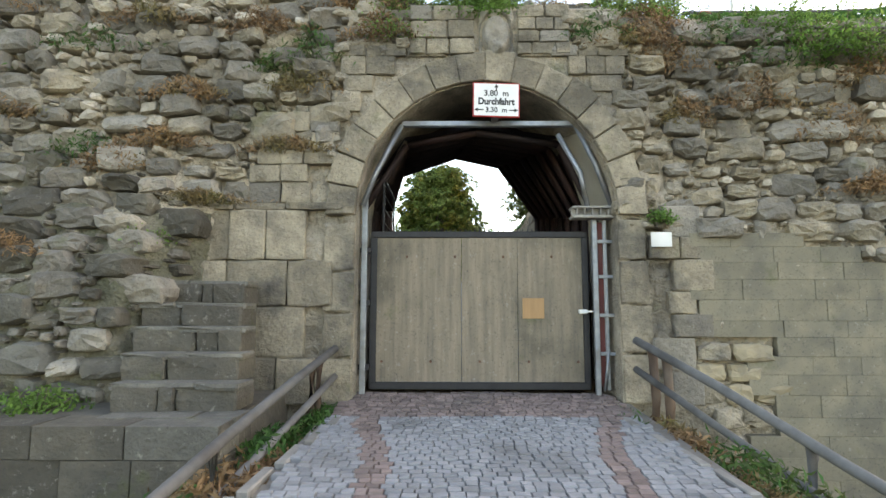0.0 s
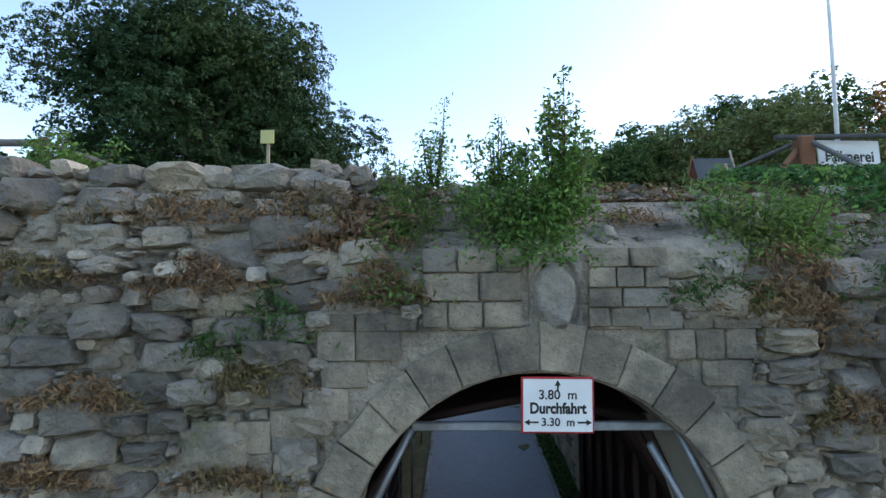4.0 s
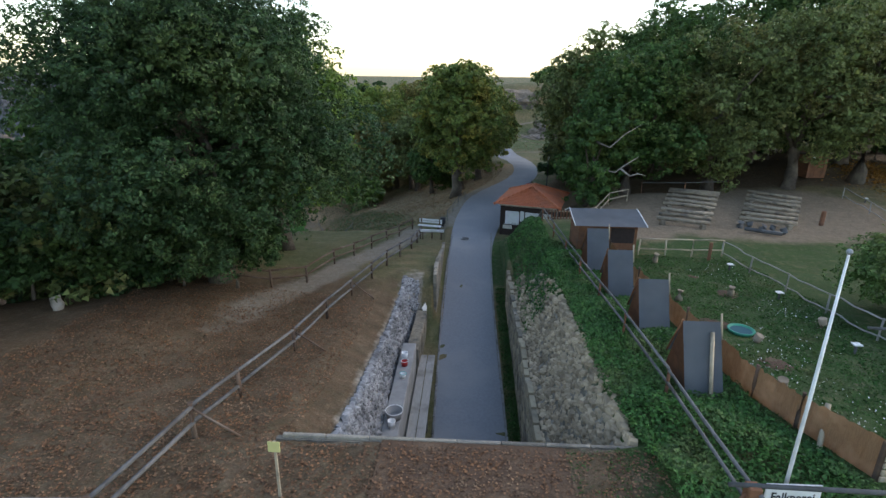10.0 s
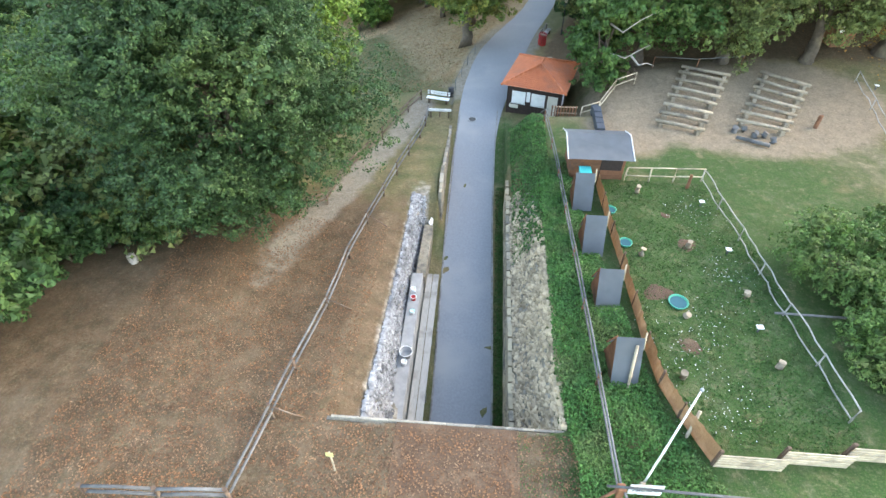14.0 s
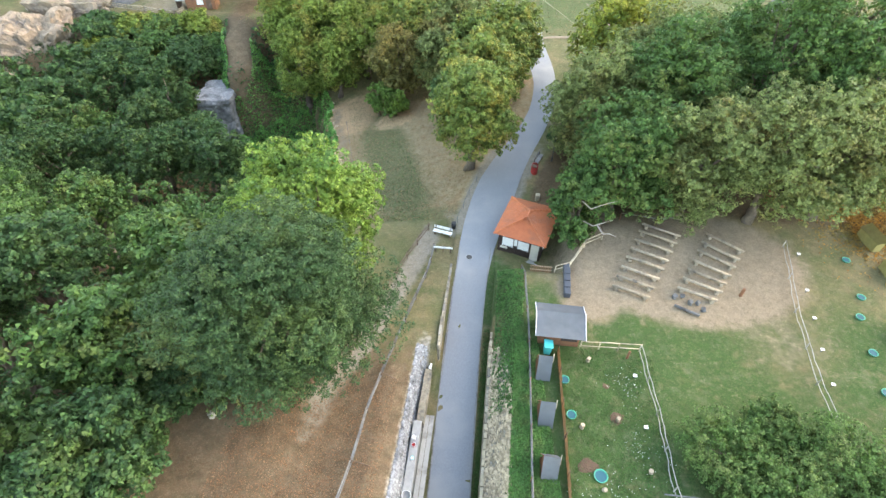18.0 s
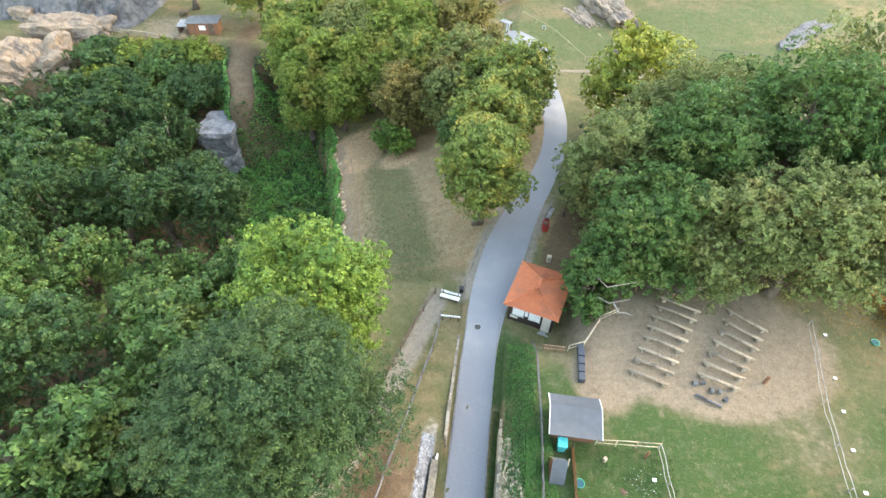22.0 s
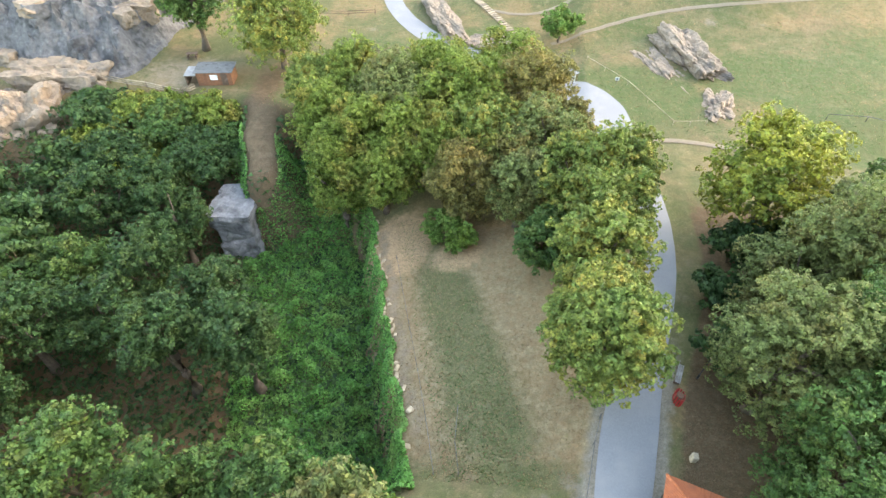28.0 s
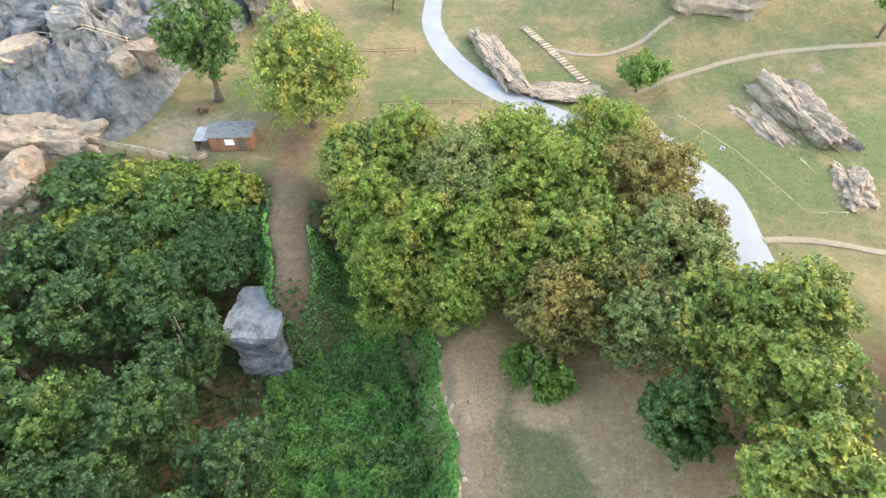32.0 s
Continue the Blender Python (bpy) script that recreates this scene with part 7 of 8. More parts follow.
for k in range(8):
    f = k / 7
    log_bench((12.2 + 3.45 * f, 35.9 + 7.65 * f), (15.1 + 3.75 * f, 34.9 + 7.35 * f), "weathered log bench on two stump supports")
    if k:
        log_bench((16.9 + 4.25 * f, 35.2 + 7.7 * f), (19.9 + 4.05 * f, 34.3 + 6.6 * f), "weathered log bench on two stump supports")
t = thing("fire_log", "charred log bench beside the ash-grey fire place", "log")
part("log", bar((17.0, 34.5, gz(17, 34.5) + 0.2), (18.8, 33.7, gz(18.8, 33.7) + 0.2), 0.12, 8, 0.08), WOOD, t)
for i, (x, y) in enumerate(((17.2, 35.4), (17.8, 35.6), (18.4, 35.0), (19.0, 35.0), (19.2, 34.4))):
    t = thing("stump_seat", "short sawn stump round the fire place", "stump", "stump seats")
    part("stump", bar((x, y, gz(x, y) - 0.1), (x, y, gz(x, y) + 0.38), 0.19, 10, 0.06), WOOD, t)

# aviaries at the wood's edge
for x, y, turn, lab in ((34.6, 43.4, 12, "yellow ochre aviary with grey netted lean-to"), (34.9, 39.6, 10, "yellow ochre aviary with grey netted lean-to"), (33.2, 33.0, 6, "green-roofed aviary at the wood's edge"), (33.8, 28.5, 4, "green-roofed aviary at the wood's edge")):
    t = thing("aviary", lab, "aviary", "aviaries", pose(x + 0.6, y, gz(x, y), 0, 0, turn) @ Matrix.Diagonal((0.72, 0.9, 0.72, 1)))
    bm = bmesh.new()
    vs = [bm.verts.new(p) for p in ((-0.7, -1.3, 1.3), (0.45, -1.3, 1.9), (0.45, 1.3, 1.9), (-0.7, 1.3, 1.3))]
    bm.faces.new(vs)
    bmesh.ops.solidify(bm, geom=bm.faces[:], thickness=0.06)
    part("roof", bm, YROOF if y > 38 else FELT, t)
    for a in ((-0.65, -0.6, -1.2, 1.2, 0, 1.3), (0.35, 0.40, -1.2, 1.2, 0, 1.8), (-0.65, 0.4, 1.15, 1.2, 0, 1.32), (-0.65, 0.4, -1.2, -1.15, 0, 1.32)):
        part("wall", boxed(*a), YROOF, t)
    part("annex", boxed(0.43, 1.3, -0.7, 0.7, 0, 1.1, bevel=0.02), FELT, t, "grey annex")

# ---- ivy, undergrowth and litter ----
rng = np.random.default_rng(40)


def carpet(name, label, n, place, size, mat, lift=0.0, thick=0.25, spread=0.5, aspect=0.8, category="plants", corners=3, bush=0.0):
    px, py = place(n)
    if bush:
        b = np.clip(np.sin(px * 1.1 + 1.7 * np.sin(py * 0.5)) * np.sin(py * 1.3 + px * 0.4), 0, 1) * bush
    else:
        b = 0
    pz = ground(px, py) + lift + thick * rng.random(len(px)) + b
    ob = cards(name, np.stack([px, py, pz], -1), np.tile((0, 0, 1.0), (len(px), 1)), size, mat, spread=spread, aspect=aspect, seed=len(name) + n, corners=corners)
    return tagged(ob, label, category, "", "stuff")


def bank(n):
    y = rng.uniform(8.6, 31, n)
    lo = np.interp(y, (8.6, 12, 16, 24, 31), (4.6, 4.5, 4.1, 4.3, 4.4))
    hi = np.interp(y, (8.6, 12, 14, 16, 31), (11, 9, 7.9, 7.5, 5.9))
    return lo + (hi - lo) * rng.random(n), y


carpet("ivy_bank", "dense ivy and nettles covering the bank", 66000, bank, 0.095, IVY_B, thick=0.22, bush=0.3)
carpet("bank_grass", "rough green grass and ivy on the bank's upper end", 9000, lambda n: (rng.uniform(2.9, 5.0, n), rng.uniform(24, 39, n)), 0.14, IVY_B, thick=0.12)


def hollow(n):
    y = rng.uniform(45, 88, n)
    e = cliff_x(y)
    x = e + 0.25 - rng.random(n) ** 1.1 * np.where(y > 50, 19, 9)
    clear = np.hypot(x - np.interp(y, (82.5, 88, 94, 100), (-40.0, -42.2, -43.7, -46.0)), y - np.clip(y, 81.5, 101)) > 2.1
    return x[clear], y[clear]


carpet("ivy_slope", "deep green ivy covering the hollow's slope", 100000, hollow, 0.29, IVY, thick=0.5, bush=1.5)


def hollow_floor(n):
    x, y = rng.uniform(-100, -14, n * 2), rng.uniform(12, 93, n * 2)
    ok = (x < cliff_x(y) - 1) & (np.abs(x - np.interp(y, (82.5, 88, 94, 100), (-40.0, -42.2, -43.7, -46.0))) > np.where(y > 81, 2.2, 0))
    return x[ok][:n], y[ok][:n]


carpet("undergrowth", "dark undergrowth on the hollow's floor", 50000, hollow_floor, 0.6, DARK, thick=0.7, bush=0.8)


def lawn(n):
    x, y = rng.uniform(-14, 4.6, n * 2), 8.2 + 18 * rng.random(n * 2) ** 1.5
    ok = (y < 13.1) | (x < -4.0)
    return x[ok][:n], y[ok][:n]


lx, ly = lawn(42000)
lz_ = np.where((lx > -1.66) & (lx < 2.66) & (ly < 13.3), np.interp(ly, (8.4, 9.5, 10.6, 13.3), (6.08, 6.46, 6.60, 6.55)), ground(lx, ly)) + 0.015
tagged(cards("lawn_leaves", np.stack([lx, ly, lz_], -1), np.tile((0, 0, 1.0), (len(lx), 1)), 0.075, LITTER, spread=0.25, seed=2, corners=4), "brown fallen leaves strewn over the lawn", "leaves", "", "stuff")
carpet("terrace_grass", "dry green grass at the terrace's end", 5000, lambda n: (5.6 - 3.4 * rng.random(n) ** 1.8, rng.uniform(9.6, 13.2, n)), 0.07, BLADE, thick=0.04, spread=0.9, aspect=0.3, category="grass")
carpet("paddock_grass", "short green grass of the falconry paddock", 26000, lambda n: (rng.uniform(7.8, 14.5, n), rng.uniform(13, 29.5, n)), 0.10, BLADE, thick=0.03, spread=0.9, aspect=0.3, category="grass")
# orange glow on the ground, painted as a carpet of russet-coloured cards
carpet("russet_leaves", "orange glow on the ground at the wood's edge, as leaf cards", 9000, lambda n: (rng.normal(36, 2.2, n), rng.normal(46.5, 2.6, n)), 0.2, RUSSET, thick=0.05, spread=0.3, category="leaves")
carpet("lane_grass", "green grass strip along the lane's foot", 7000, lambda n: (rng.uniform(2.06, 2.62, n), rng.uniform(13.4, 33, n)), 0.11, BLADE, thick=0.06, spread=0.9, aspect=0.3, category="grass")

# ---- rocks ----
def crag(name, label, x, y, z, sx, sy, sz, mat, seed, turn=0, boxy=0.55, rough=0.22, sub=4, ledges=5):
    """A layered, broken rock mass."""
    bm = bmesh.new()
    bmesh.ops.create_icosphere(bm, subdivisions=sub, radius=1)
    for v in bm.verts:
        d = v.co.normalized()
        m_ = max(abs(d.x), abs(d.y), abs(d.z))
        p = d * (1 - boxy) + d / m_ * boxy
        q = noise.fractal(d * 1.6 + Vector((seed * 7.1, 0, 0)), 0.9, 2.1, 5)
        cr = abs(noise.noise(d * 3.1 + Vector((0, seed * 3.3, 0))))
        lay_ = math.sin((p.z + 0.15 * q) * math.pi * ledges)
        fine = noise.fractal(Vector((p.x * sx, p.y * sy, p.z * sz * 2)) * 0.7 + Vector((seed, 0, 0)), 0.7, 2.2, 4)
        p *= 1 + rough * q + 0.05 * fine - 0.14 * max(0, 0.22 - cr) / 0.22 + 0.035 * (1 if lay_ > 0 else -1)
        v.co = Vector((p.x * sx, p.y * sy, p.z * sz))
    ob = part(name, bm, mat)
    ob.matrix_world = pose(x, y, z, 0, 0, turn)
    return tagged(ob, label, "rock")


bm = bmesh.new()
nx_, ny_, nz_ = 16, 18, 40
shell = {}


def rock_vert(i, j, k):
    if (i, j, k) not in shell:
        p = Vector((2.75 * (2 * i / nx_ - 1), 3.3 * (2 * j / ny_ - 1), 6.2 * (2 * k / nz_ - 1)))
        part_no, groove = 0, 0.0
        for c, (h_, ax_, ay_) in enumerate(((4.6, 0.12, -0.10), (2.7, -0.30, 0.05), (1.5, 0.22, 0.1), (-1.3, 0.55, -0.1), (-3.4, -0.15, 0.1))):
            off_ = p.z - (h_ + ax_ * p.x + ay_ * p.y)
            part_no += off_ > 0
            groove = max(groove, math.exp(-(off_ / 0.20) ** 2))
        shift = Vector((0.22 * math.sin(part_no * 2.7), 0.25 * math.cos(part_no * 1.9), 0))
        q = noise.fractal(p * 0.28 + Vector((4, 1, 7)), 0.8, 2.1, 4)
        f = noise.fractal(p * 1.3 + Vector((1, 9, 2)), 0.7, 2.1, 4)
        side = Vector((p.x, p.y, 0)).normalized()
        round_ = 0.25 * (abs(p.x) / 2.75) ** 8 * (abs(p.y) / 3.3) ** 8
        p = p + shift + side * (0.38 * q + 0.10 * f - 0.28 * groove - round_) - Vector((0.05 * (p.z + 6), 0, -0.12 * f))
        shell[i, j, k] = bm.verts.new(p)
    return shell[i, j, k]


for i in range(nx_):
    for k in range(nz_):
        for j in (0, ny_):
            bm.faces.new([rock_vert(*q) for q in ((i, j, k), (i + 1, j, k), (i + 1, j, k + 1), (i, j, k + 1))])
for j in range(ny_):
    for k in range(nz_):
        for i in (0, nx_):
            bm.faces.new([rock_vert(*q) for q in ((i, j, k), (i, j + 1, k), (i, j + 1, k + 1), (i, j, k + 1))])
for i in range(nx_):
    for j in range(ny_):
        bm.faces.new([rock_vert(*q) for q in ((i, j, nz_), (i + 1, j, nz_), (i + 1, j + 1, nz_), (i, j + 1, nz_))])
bmesh.ops.recalc_face_normals(bm, faces=bm.faces[:])
ob = part("rock_pillar", bm, ROCK_B)
ob.matrix_world = pose(-43.0, 79.9, -10.2, 0, 0, 6)
tagged(ob, "tall block-shaped grey rock pillar standing in the hollow", "rock")
crag("cliff_rock", "pale sandstone cliff at the yard's edge", -78.5, 98.5, -2.0, 8.5, 3.6, 4.4, ROCK, 2, 10, 0.6, 0.22, 5)
crag("cliff_rock", "pale sandstone cliff falling into the hollow", -81.0, 91.0, -6.5, 6.2, 5.0, 7.2, ROCK, 3, 24, 0.7, 0.2, 5, 2)
crag("cliff_rock", "sandstone crag low in the wooded hollow", -85.0, 82.0, -9.5, 3.8, 3.5, 4.2, ROCK, 4, 0, 0.6)


def castle_z(x, y):
    """The castle rock: ledges hewn into a steep massif."""
    w = noise.noise(Vector((x * 0.13, y * 0.13, 2.0))) * 3
    edge_ = float(S(-67.3, -72.5, x + w - 0.08 * abs(y - 109))) * float(S(97.0, 103.5, y + w * 0.7 + 0.06 * (x + 70)))
    q = noise.fractal(Vector((x * 0.16, y * 0.16, 5.0)), 0.8, 2.1, 4)
    r = abs(noise.fractal(Vector((x * 0.33, y * 0.33, 9.0)), 0.7, 2.1, 3))
    h = edge_ * (7.2 + 3.2 * q + 0.10 * (y - 104)) - 2.8 * r * edge_
    step = 1.15
    k = math.floor(h / step)
    f = h / step - k
    return gz(x, y) - 0.6 + step * (k + float(S(0.62, 1.0, f))) * 0.8 + 0.2 * h + 0.25 * noise.noise(Vector((x * 0.9, y * 0.9, 1.0))) * edge_


cxs, cys = np.arange(-106, -65.5, 0.36), np.arange(95, 146, 0.42)
vs = [(x, y, castle_z(x, y)) for y in cys for x in cxs]
nx_ = len(cxs)
fs = [(j * nx_ + i, j * nx_ + i + 1, (j + 1) * nx_ + i + 1, (j + 1) * nx_ + i) for j in range(len(cys) - 1) for i in range(nx_ - 1)]
tagged(quads("castle_rock", [tuple(v) for v in vs], fs, ROCK_G), "grey castle rock with hewn ledges, hollows and walkways", "rock")
for i in range(16):
    random.seed(60 + i)
    x, y = -70 - 28 * random.random(), 99 + 22 * random.random()
    crag("castle_boulder", "broken grey block of the castle rock", x, y, castle_z(x, y) - 0.4, random.uniform(1.2, 3.4), random.uniform(1.2, 3.0), random.uniform(1.0, 2.8), ROCK_G if i % 3 else ROCK, 30 + i, random.uniform(0, 90), 0.8, 0.16, 3, 3)
crag("castle_rock", "reddish ruined rock tower behind the trees", -62.0, 139.0, 3.0, 4.5, 4.5, 7.5, ROCK, 7, 0, 0.8, 0.2)
crag("rock_outcrop", "long weathered sandstone outcrop on the dry slope", 18.8, 118.5, 1.6, 3.0, 10.0, 2.9, ROCK, 8, 18, 0.45, 0.34, 5, 2)
crag("rock_outcrop", "low sloping sandstone slab beside the outcrop", 15.0, 113.5, 0.9, 2.6, 8.8, 1.4, ROCK, 9, 18, 0.4, 0.32, 5, 2)
crag("rock_outcrop", "broken sandstone blocks below the outcrop", 20.6, 103.5, 1.5, 2.2, 4.8, 1.7, ROCK, 10, -14, 0.5, 0.34, 5, 2)
crag("rock_knoll", "rocky knoll with castle remains on the hill", 11.0, 143.0, 6.0, 8.0, 4.0, 4.5, ROCK, 11, 0, 0.5, 0.3)
crag("rock_bank", "low rock bank beside the upper lane", -22.5, 128.0, 1.3, 2.2, 9.5, 1.2, ROCK, 12, 24, 0.3, 0.4, 5, 2)
crag("rock_slab", "flat weathered rock slab beside the steps", -12.5, 121.0, 1.0, 5.4, 2.4, 0.7, ROCK, 13, 6, 0.3, 0.4, 5, 2)
crag("rock_spur", "rock spur above the far meadow", 51.0, 110.0, 2.6, 2.2, 9.5, 1.6, ROCK_G, 14, -42, 0.5, 0.25)
# solid black lumps on the rock paint the shade inside cave mouths
for x, y, z, rx_ in ((-82.6, 112.3, 6.2, 1.5), (-76.4, 113.0, 5.0, 1.2), (-89.5, 110.2, 3.4, 1.1)):
    bm = bmesh.new()
    bmesh.ops.create_icosphere(bm, subdivisions=3, radius=1)
    for v in bm.verts:
        v.co = Vector((v.co.x * rx_, v.co.y * 0.8, v.co.z * 0.8 if v.co.z > 0 else v.co.z * 0.5)) * (1 + 0.1 * noise.noise(v.co * 3))
    ob = part("cave_mouth", bm, INK_SHADE)
    ob.matrix_world = pose(x, y, castle_z(x, y) + 0.4)
    tagged(ob, "black lump for the shade in a hewn rock cave's mouth", "cave")
ramp = thing("castle_railing", "pale railing along the walkway over the castle rock", "railing")
RR = [Vector(p) for p in ((-92, 110.2, 8.6), (-86, 109.6, 8.4), (-80, 108.6, 7.4), (-75.5, 109.4, 5.6), (-72.5, 112.5, 6.6), (-71.5, 117, 8.6))]
RR = [Vector((p.x, p.y, castle_z(p.x, p.y) + 0.1)) for p in RR]
for a, b in zip(RR, RR[1:]):
    for q in (0.45, 0.95):
        part("rail", bar(a + Vector((0, 0, q)), b + Vector((0, 0, q)), 0.05, 6, 0), WOOD_L, ramp)
    part("post", bar(a - Vector((0, 0, 2.0)), a + Vector((0, 0, 1.0)), 0.06, 6, 0), WOOD_L, ramp)

# red shed in the rocky yard
rs = thing("red_shed", "red-brown boarded shed with grey flat roof in the yard", "shed", m=pose(-54.2, 101.4, 0.3, 0, 0, 12))
for k in range(10):
    part("front_board", boxed(-2.6 + k * 0.52, -2.1 + k * 0.52, -1.5, -1.44, 0, 2.1), WOOD_R, rs)
for a in ((-2.6, -2.5, -1.5, 1.5, 0, 2.1), (2.5, 2.6, -1.5, 1.5, 0, 2.1), (-2.6, 2.6, 1.44, 1.5, 0, 2.1)):
    part("wall", boxed(*a), WOOD_R, rs)
part("roof", boxed(-2.9, 2.9, -1.8, 1.8, 2.1, 2.2, bevel=0.03), WOOD, rs)
part("window", boxed(-0.6, 0.5, -1.54, -1.5, 0.9, 1.7, bevel=0.01), WHITE, rs, "white-framed window")
part("door_frame", boxed(1.0, 1.9, -1.53, -1.5, 0.05, 1.9, bevel=0.01), WOOD_B, rs)
part("lean_to", boxed(-4.4, -2.65, -1.6, 1.4, 1.6, 1.7), CONC, rs, "pale corrugated lean-to roof")
part("lean_wall", boxed(-4.3, -4.2, -1.5, 1.3, 0, 1.6), WOOD_B, rs)
yf = thing("board_fence", "weathered board fence along the yard's brink", "fence")
YP = [(-72.5, 98.2), (-70.0, 98.0), (-67, 97.6), (-63.6, 97.4), (-60.6, 97.0), (-57.6, 96.7), (-56.2, 98.0)]
for (xa, ya), (xb, yb) in zip(YP, YP[1:]):
    za, zb = gz(xa, ya) + 0.3, gz(xb, yb) + 0.3
    for q in (0.3, 0.62, 0.94):
        part("board", bar((xa, ya, za + q), (xb, yb, zb + q), 0.1, 4, 0, bends=0), WOOD_M, yf)
    part("post", bar((xa, ya, za - 0.6), (xa, ya, za + 1.1), 0.07, 6, 0), WOOD_B, yf)
for x, y in ((-61.5, 107.8), (-70.5, 105.0), (-73.0, 107.0)):
    t = thing("picnic_table", "dark picnic table in the rocky yard", "table", "picnic tables", pose(x, y, gz(x, y) + 0.1, 0, 0, 20))
    part("tabletop", boxed(-0.9, 0.9, -0.4, 0.4, 0.7, 0.76, bevel=0.01), WOOD_B, t)
    for s in (-0.75, 0.75):
        part("bench_plank", boxed(-0.9, 0.9, s - 0.13, s + 0.13, 0.42, 0.47, bevel=0.01), WOOD_B, t)
    for s in (-0.6, 0.6):
        part("leg", boxed(s - 0.04, s + 0.04, -0.8, 0.8, 0, 0.7, bevel=0.01), WOOD_B, t)

# upper lane: shelter, signs, steps, paths and fences
t = thing("info_shelter", "small grey-roofed information shelter beside the lane", "shelter", m=pose(-0.2, 109.2, gz(-0.2, 109.2), 0, 0, -35))
part("roof", boxed(-1.2, 1.0, -0.6, 0.6, 1.75, 1.85, bevel=0.02), FELT, t)
part("panel", boxed(0.4, 1.0, -0.5, -0.42, 0.5, 1.7, bevel=0.02), WHITE, t)
for a, b in ((-1.0, -0.5), (0.8, -0.5), (-1.0, 0.5), (0.8, 0.5)):
    part("post", boxed(a - 0.05, a + 0.05, b - 0.05, b + 0.05, 0, 1.75), WOOD_B, t)
t = thing("info_sign", "small white and blue sign on a post in the grass", "sign", m=pose(6.5, 107.9, gz(6.5, 107.9)))
part("post", bar((0, 0, -0.1), (0, 0, 1.0), 0.035, 6, 0), WOOD, t)
part("plate", boxed(-0.3, 0.3, -0.04, 0, 0.9, 1.4, bevel=0.01), WHITE, t)
part("mark", boxed(-0.15, 0.15, -0.06, -0.04, 1.05, 1.25, bevel=0.01), POOL, t, "blue square on the plate")
st_ = thing("timber_steps", "long flight of timber-edged steps up the dry slope", "steps")
for k in range(30):
    f = k / 29
    x, y = -6.4 - 12.6 * f, 120.6 + 19.0 * f
    d = math.degrees(math.atan2(19.0, -12.6))
    part("step", boxed(-0.22, 0.22, -0.7, 0.7, -0.15, 0.1, bevel=0.02), WOOD_M, st_).matrix_basis = pose(x, y, gz(x, y) + 0.12, 0, 0, d)
for nm, pts, w_ in (("path_upper", [(-4, 122.2), (2.8, 126), (9, 130), (17, 132.8), (25, 134.5), (33, 135.8), (44, 137.5)], 0.8), ("path_side", [(6.8, 92.4), (9.5, 93.4), (12.5, 94.0), (16, 93.4), (20, 92.6), (27, 92.5)], 0.9), ("path_castle", [(5, 140), (-2, 133.5), (-9, 131), (-16, 134)], 0.7)):
    sl = smooth_line([p[0] for p in pts], [p[1] for p in pts], [w_] * len(pts), 1.0)
    structure(strip(nm, [(x, y, None, w) for x, y, w in sl], PATH, 0.08, across=7), "trodden pale sandy footpath", "path")
pole_fence("wire_fence", "pale rope fence along the upper lane's verge", [(2.6, 115.6), (5.2, 112.4), (8.3, 108.3), (10.6, 103.2), (13.2, 97.4)], WOOD_L, WOOD_L, h=0.7, rails=(0.95,), r=0.035, group="upper fences")
pole_fence("wire_fence", "pale pole fence below the outcrop", [(13.2, 97.4), (15.5, 97.7), (17.7, 98.0)], WOOD_L, WOOD_L, h=0.7, rails=(0.95,), r=0.035, group="upper fences")
pole_fence("wire_fence", "dark pole fence across the upper meadow", [(-38, 113), (-33, 114), (-28, 115), (-24, 115.5)], WOOD_B, WOOD_B, h=0.9, rails=(0.95, 0.5), r=0.05, group="upper fences")
pole_fence("wire_fence", "dark pole fence across the upper meadow", [(-46, 128), (-41, 129), (-36, 130)], WOOD_B, WOOD_B, h=0.9, rails=(0.95, 0.5), r=0.05, group="upper fences")
pole_fence("wire_fence", "dark pole fence beside the spur", [(34, 101), (39, 101), (44, 99), (50, 95)], WOOD, WOOD, h=0.8, rails=(0.95,), r=0.04, group="upper fences")
# bleached dead limbs on the half-dead oak
t = thing("dead_branch", "bare bleached branches standing out of the oak", "branch")
for limb_pts in (((9.4, 41.4, 8.3), (10.6, 40.7, 8.2), (11.1, 40.5, 8.7), (12.0, 40.3, 9.4)), ((9.3, 41.6, 10.2), (10.1, 40.9, 9.9), (10.9, 40.4, 10.9), (11.9, 40.2, 11.6)), ((10.9, 40.5, 8.5), (11.4, 39.9, 8.1), (11.9, 39.8, 8.3), (12.4, 39.6, 8.2))):
    bm = bmesh.new()
    tube(bm, limb_pts, [0.075, 0.055, 0.04, 0.012], 6, 0.08)
    part("limb", bm, DEAD, t)

# weathered stones along the brink of the meadow
brink = thing("brink_edging", "broken pale stone edging along the meadow's brink", "edging")
random.seed(21)
y = 49.0
while y < 79:
    w = random.uniform(0.4, 0.9)
    x = float(cliff_x(y)) + 0.55 + random.uniform(-0.12, 0.12)
    x += random.uniform(-0.3, 0.15)
    if random.random() < 0.5 + 0.4 * math.sin(0.8 * y):
        put("stone", stone_data("rubble", random.randrange(14), STONE_T), None, brink, m=pose(x, y + w / 2, gz(x, y) + 0.05, 0, random.uniform(-8, 8), 90 + random.uniform(-40, 40)) @ Matrix.Diagonal((w, random.uniform(0.2, 0.5), random.uniform(0.15, 0.4), 1)))
    y += w * 1.02


def meadow(n):
    y = rng.uniform(46, 80, n)
    lo = cliff_x(y) + 0.8
    return lo + (road_x(y) - 3.2 - lo) * rng.random(n), y


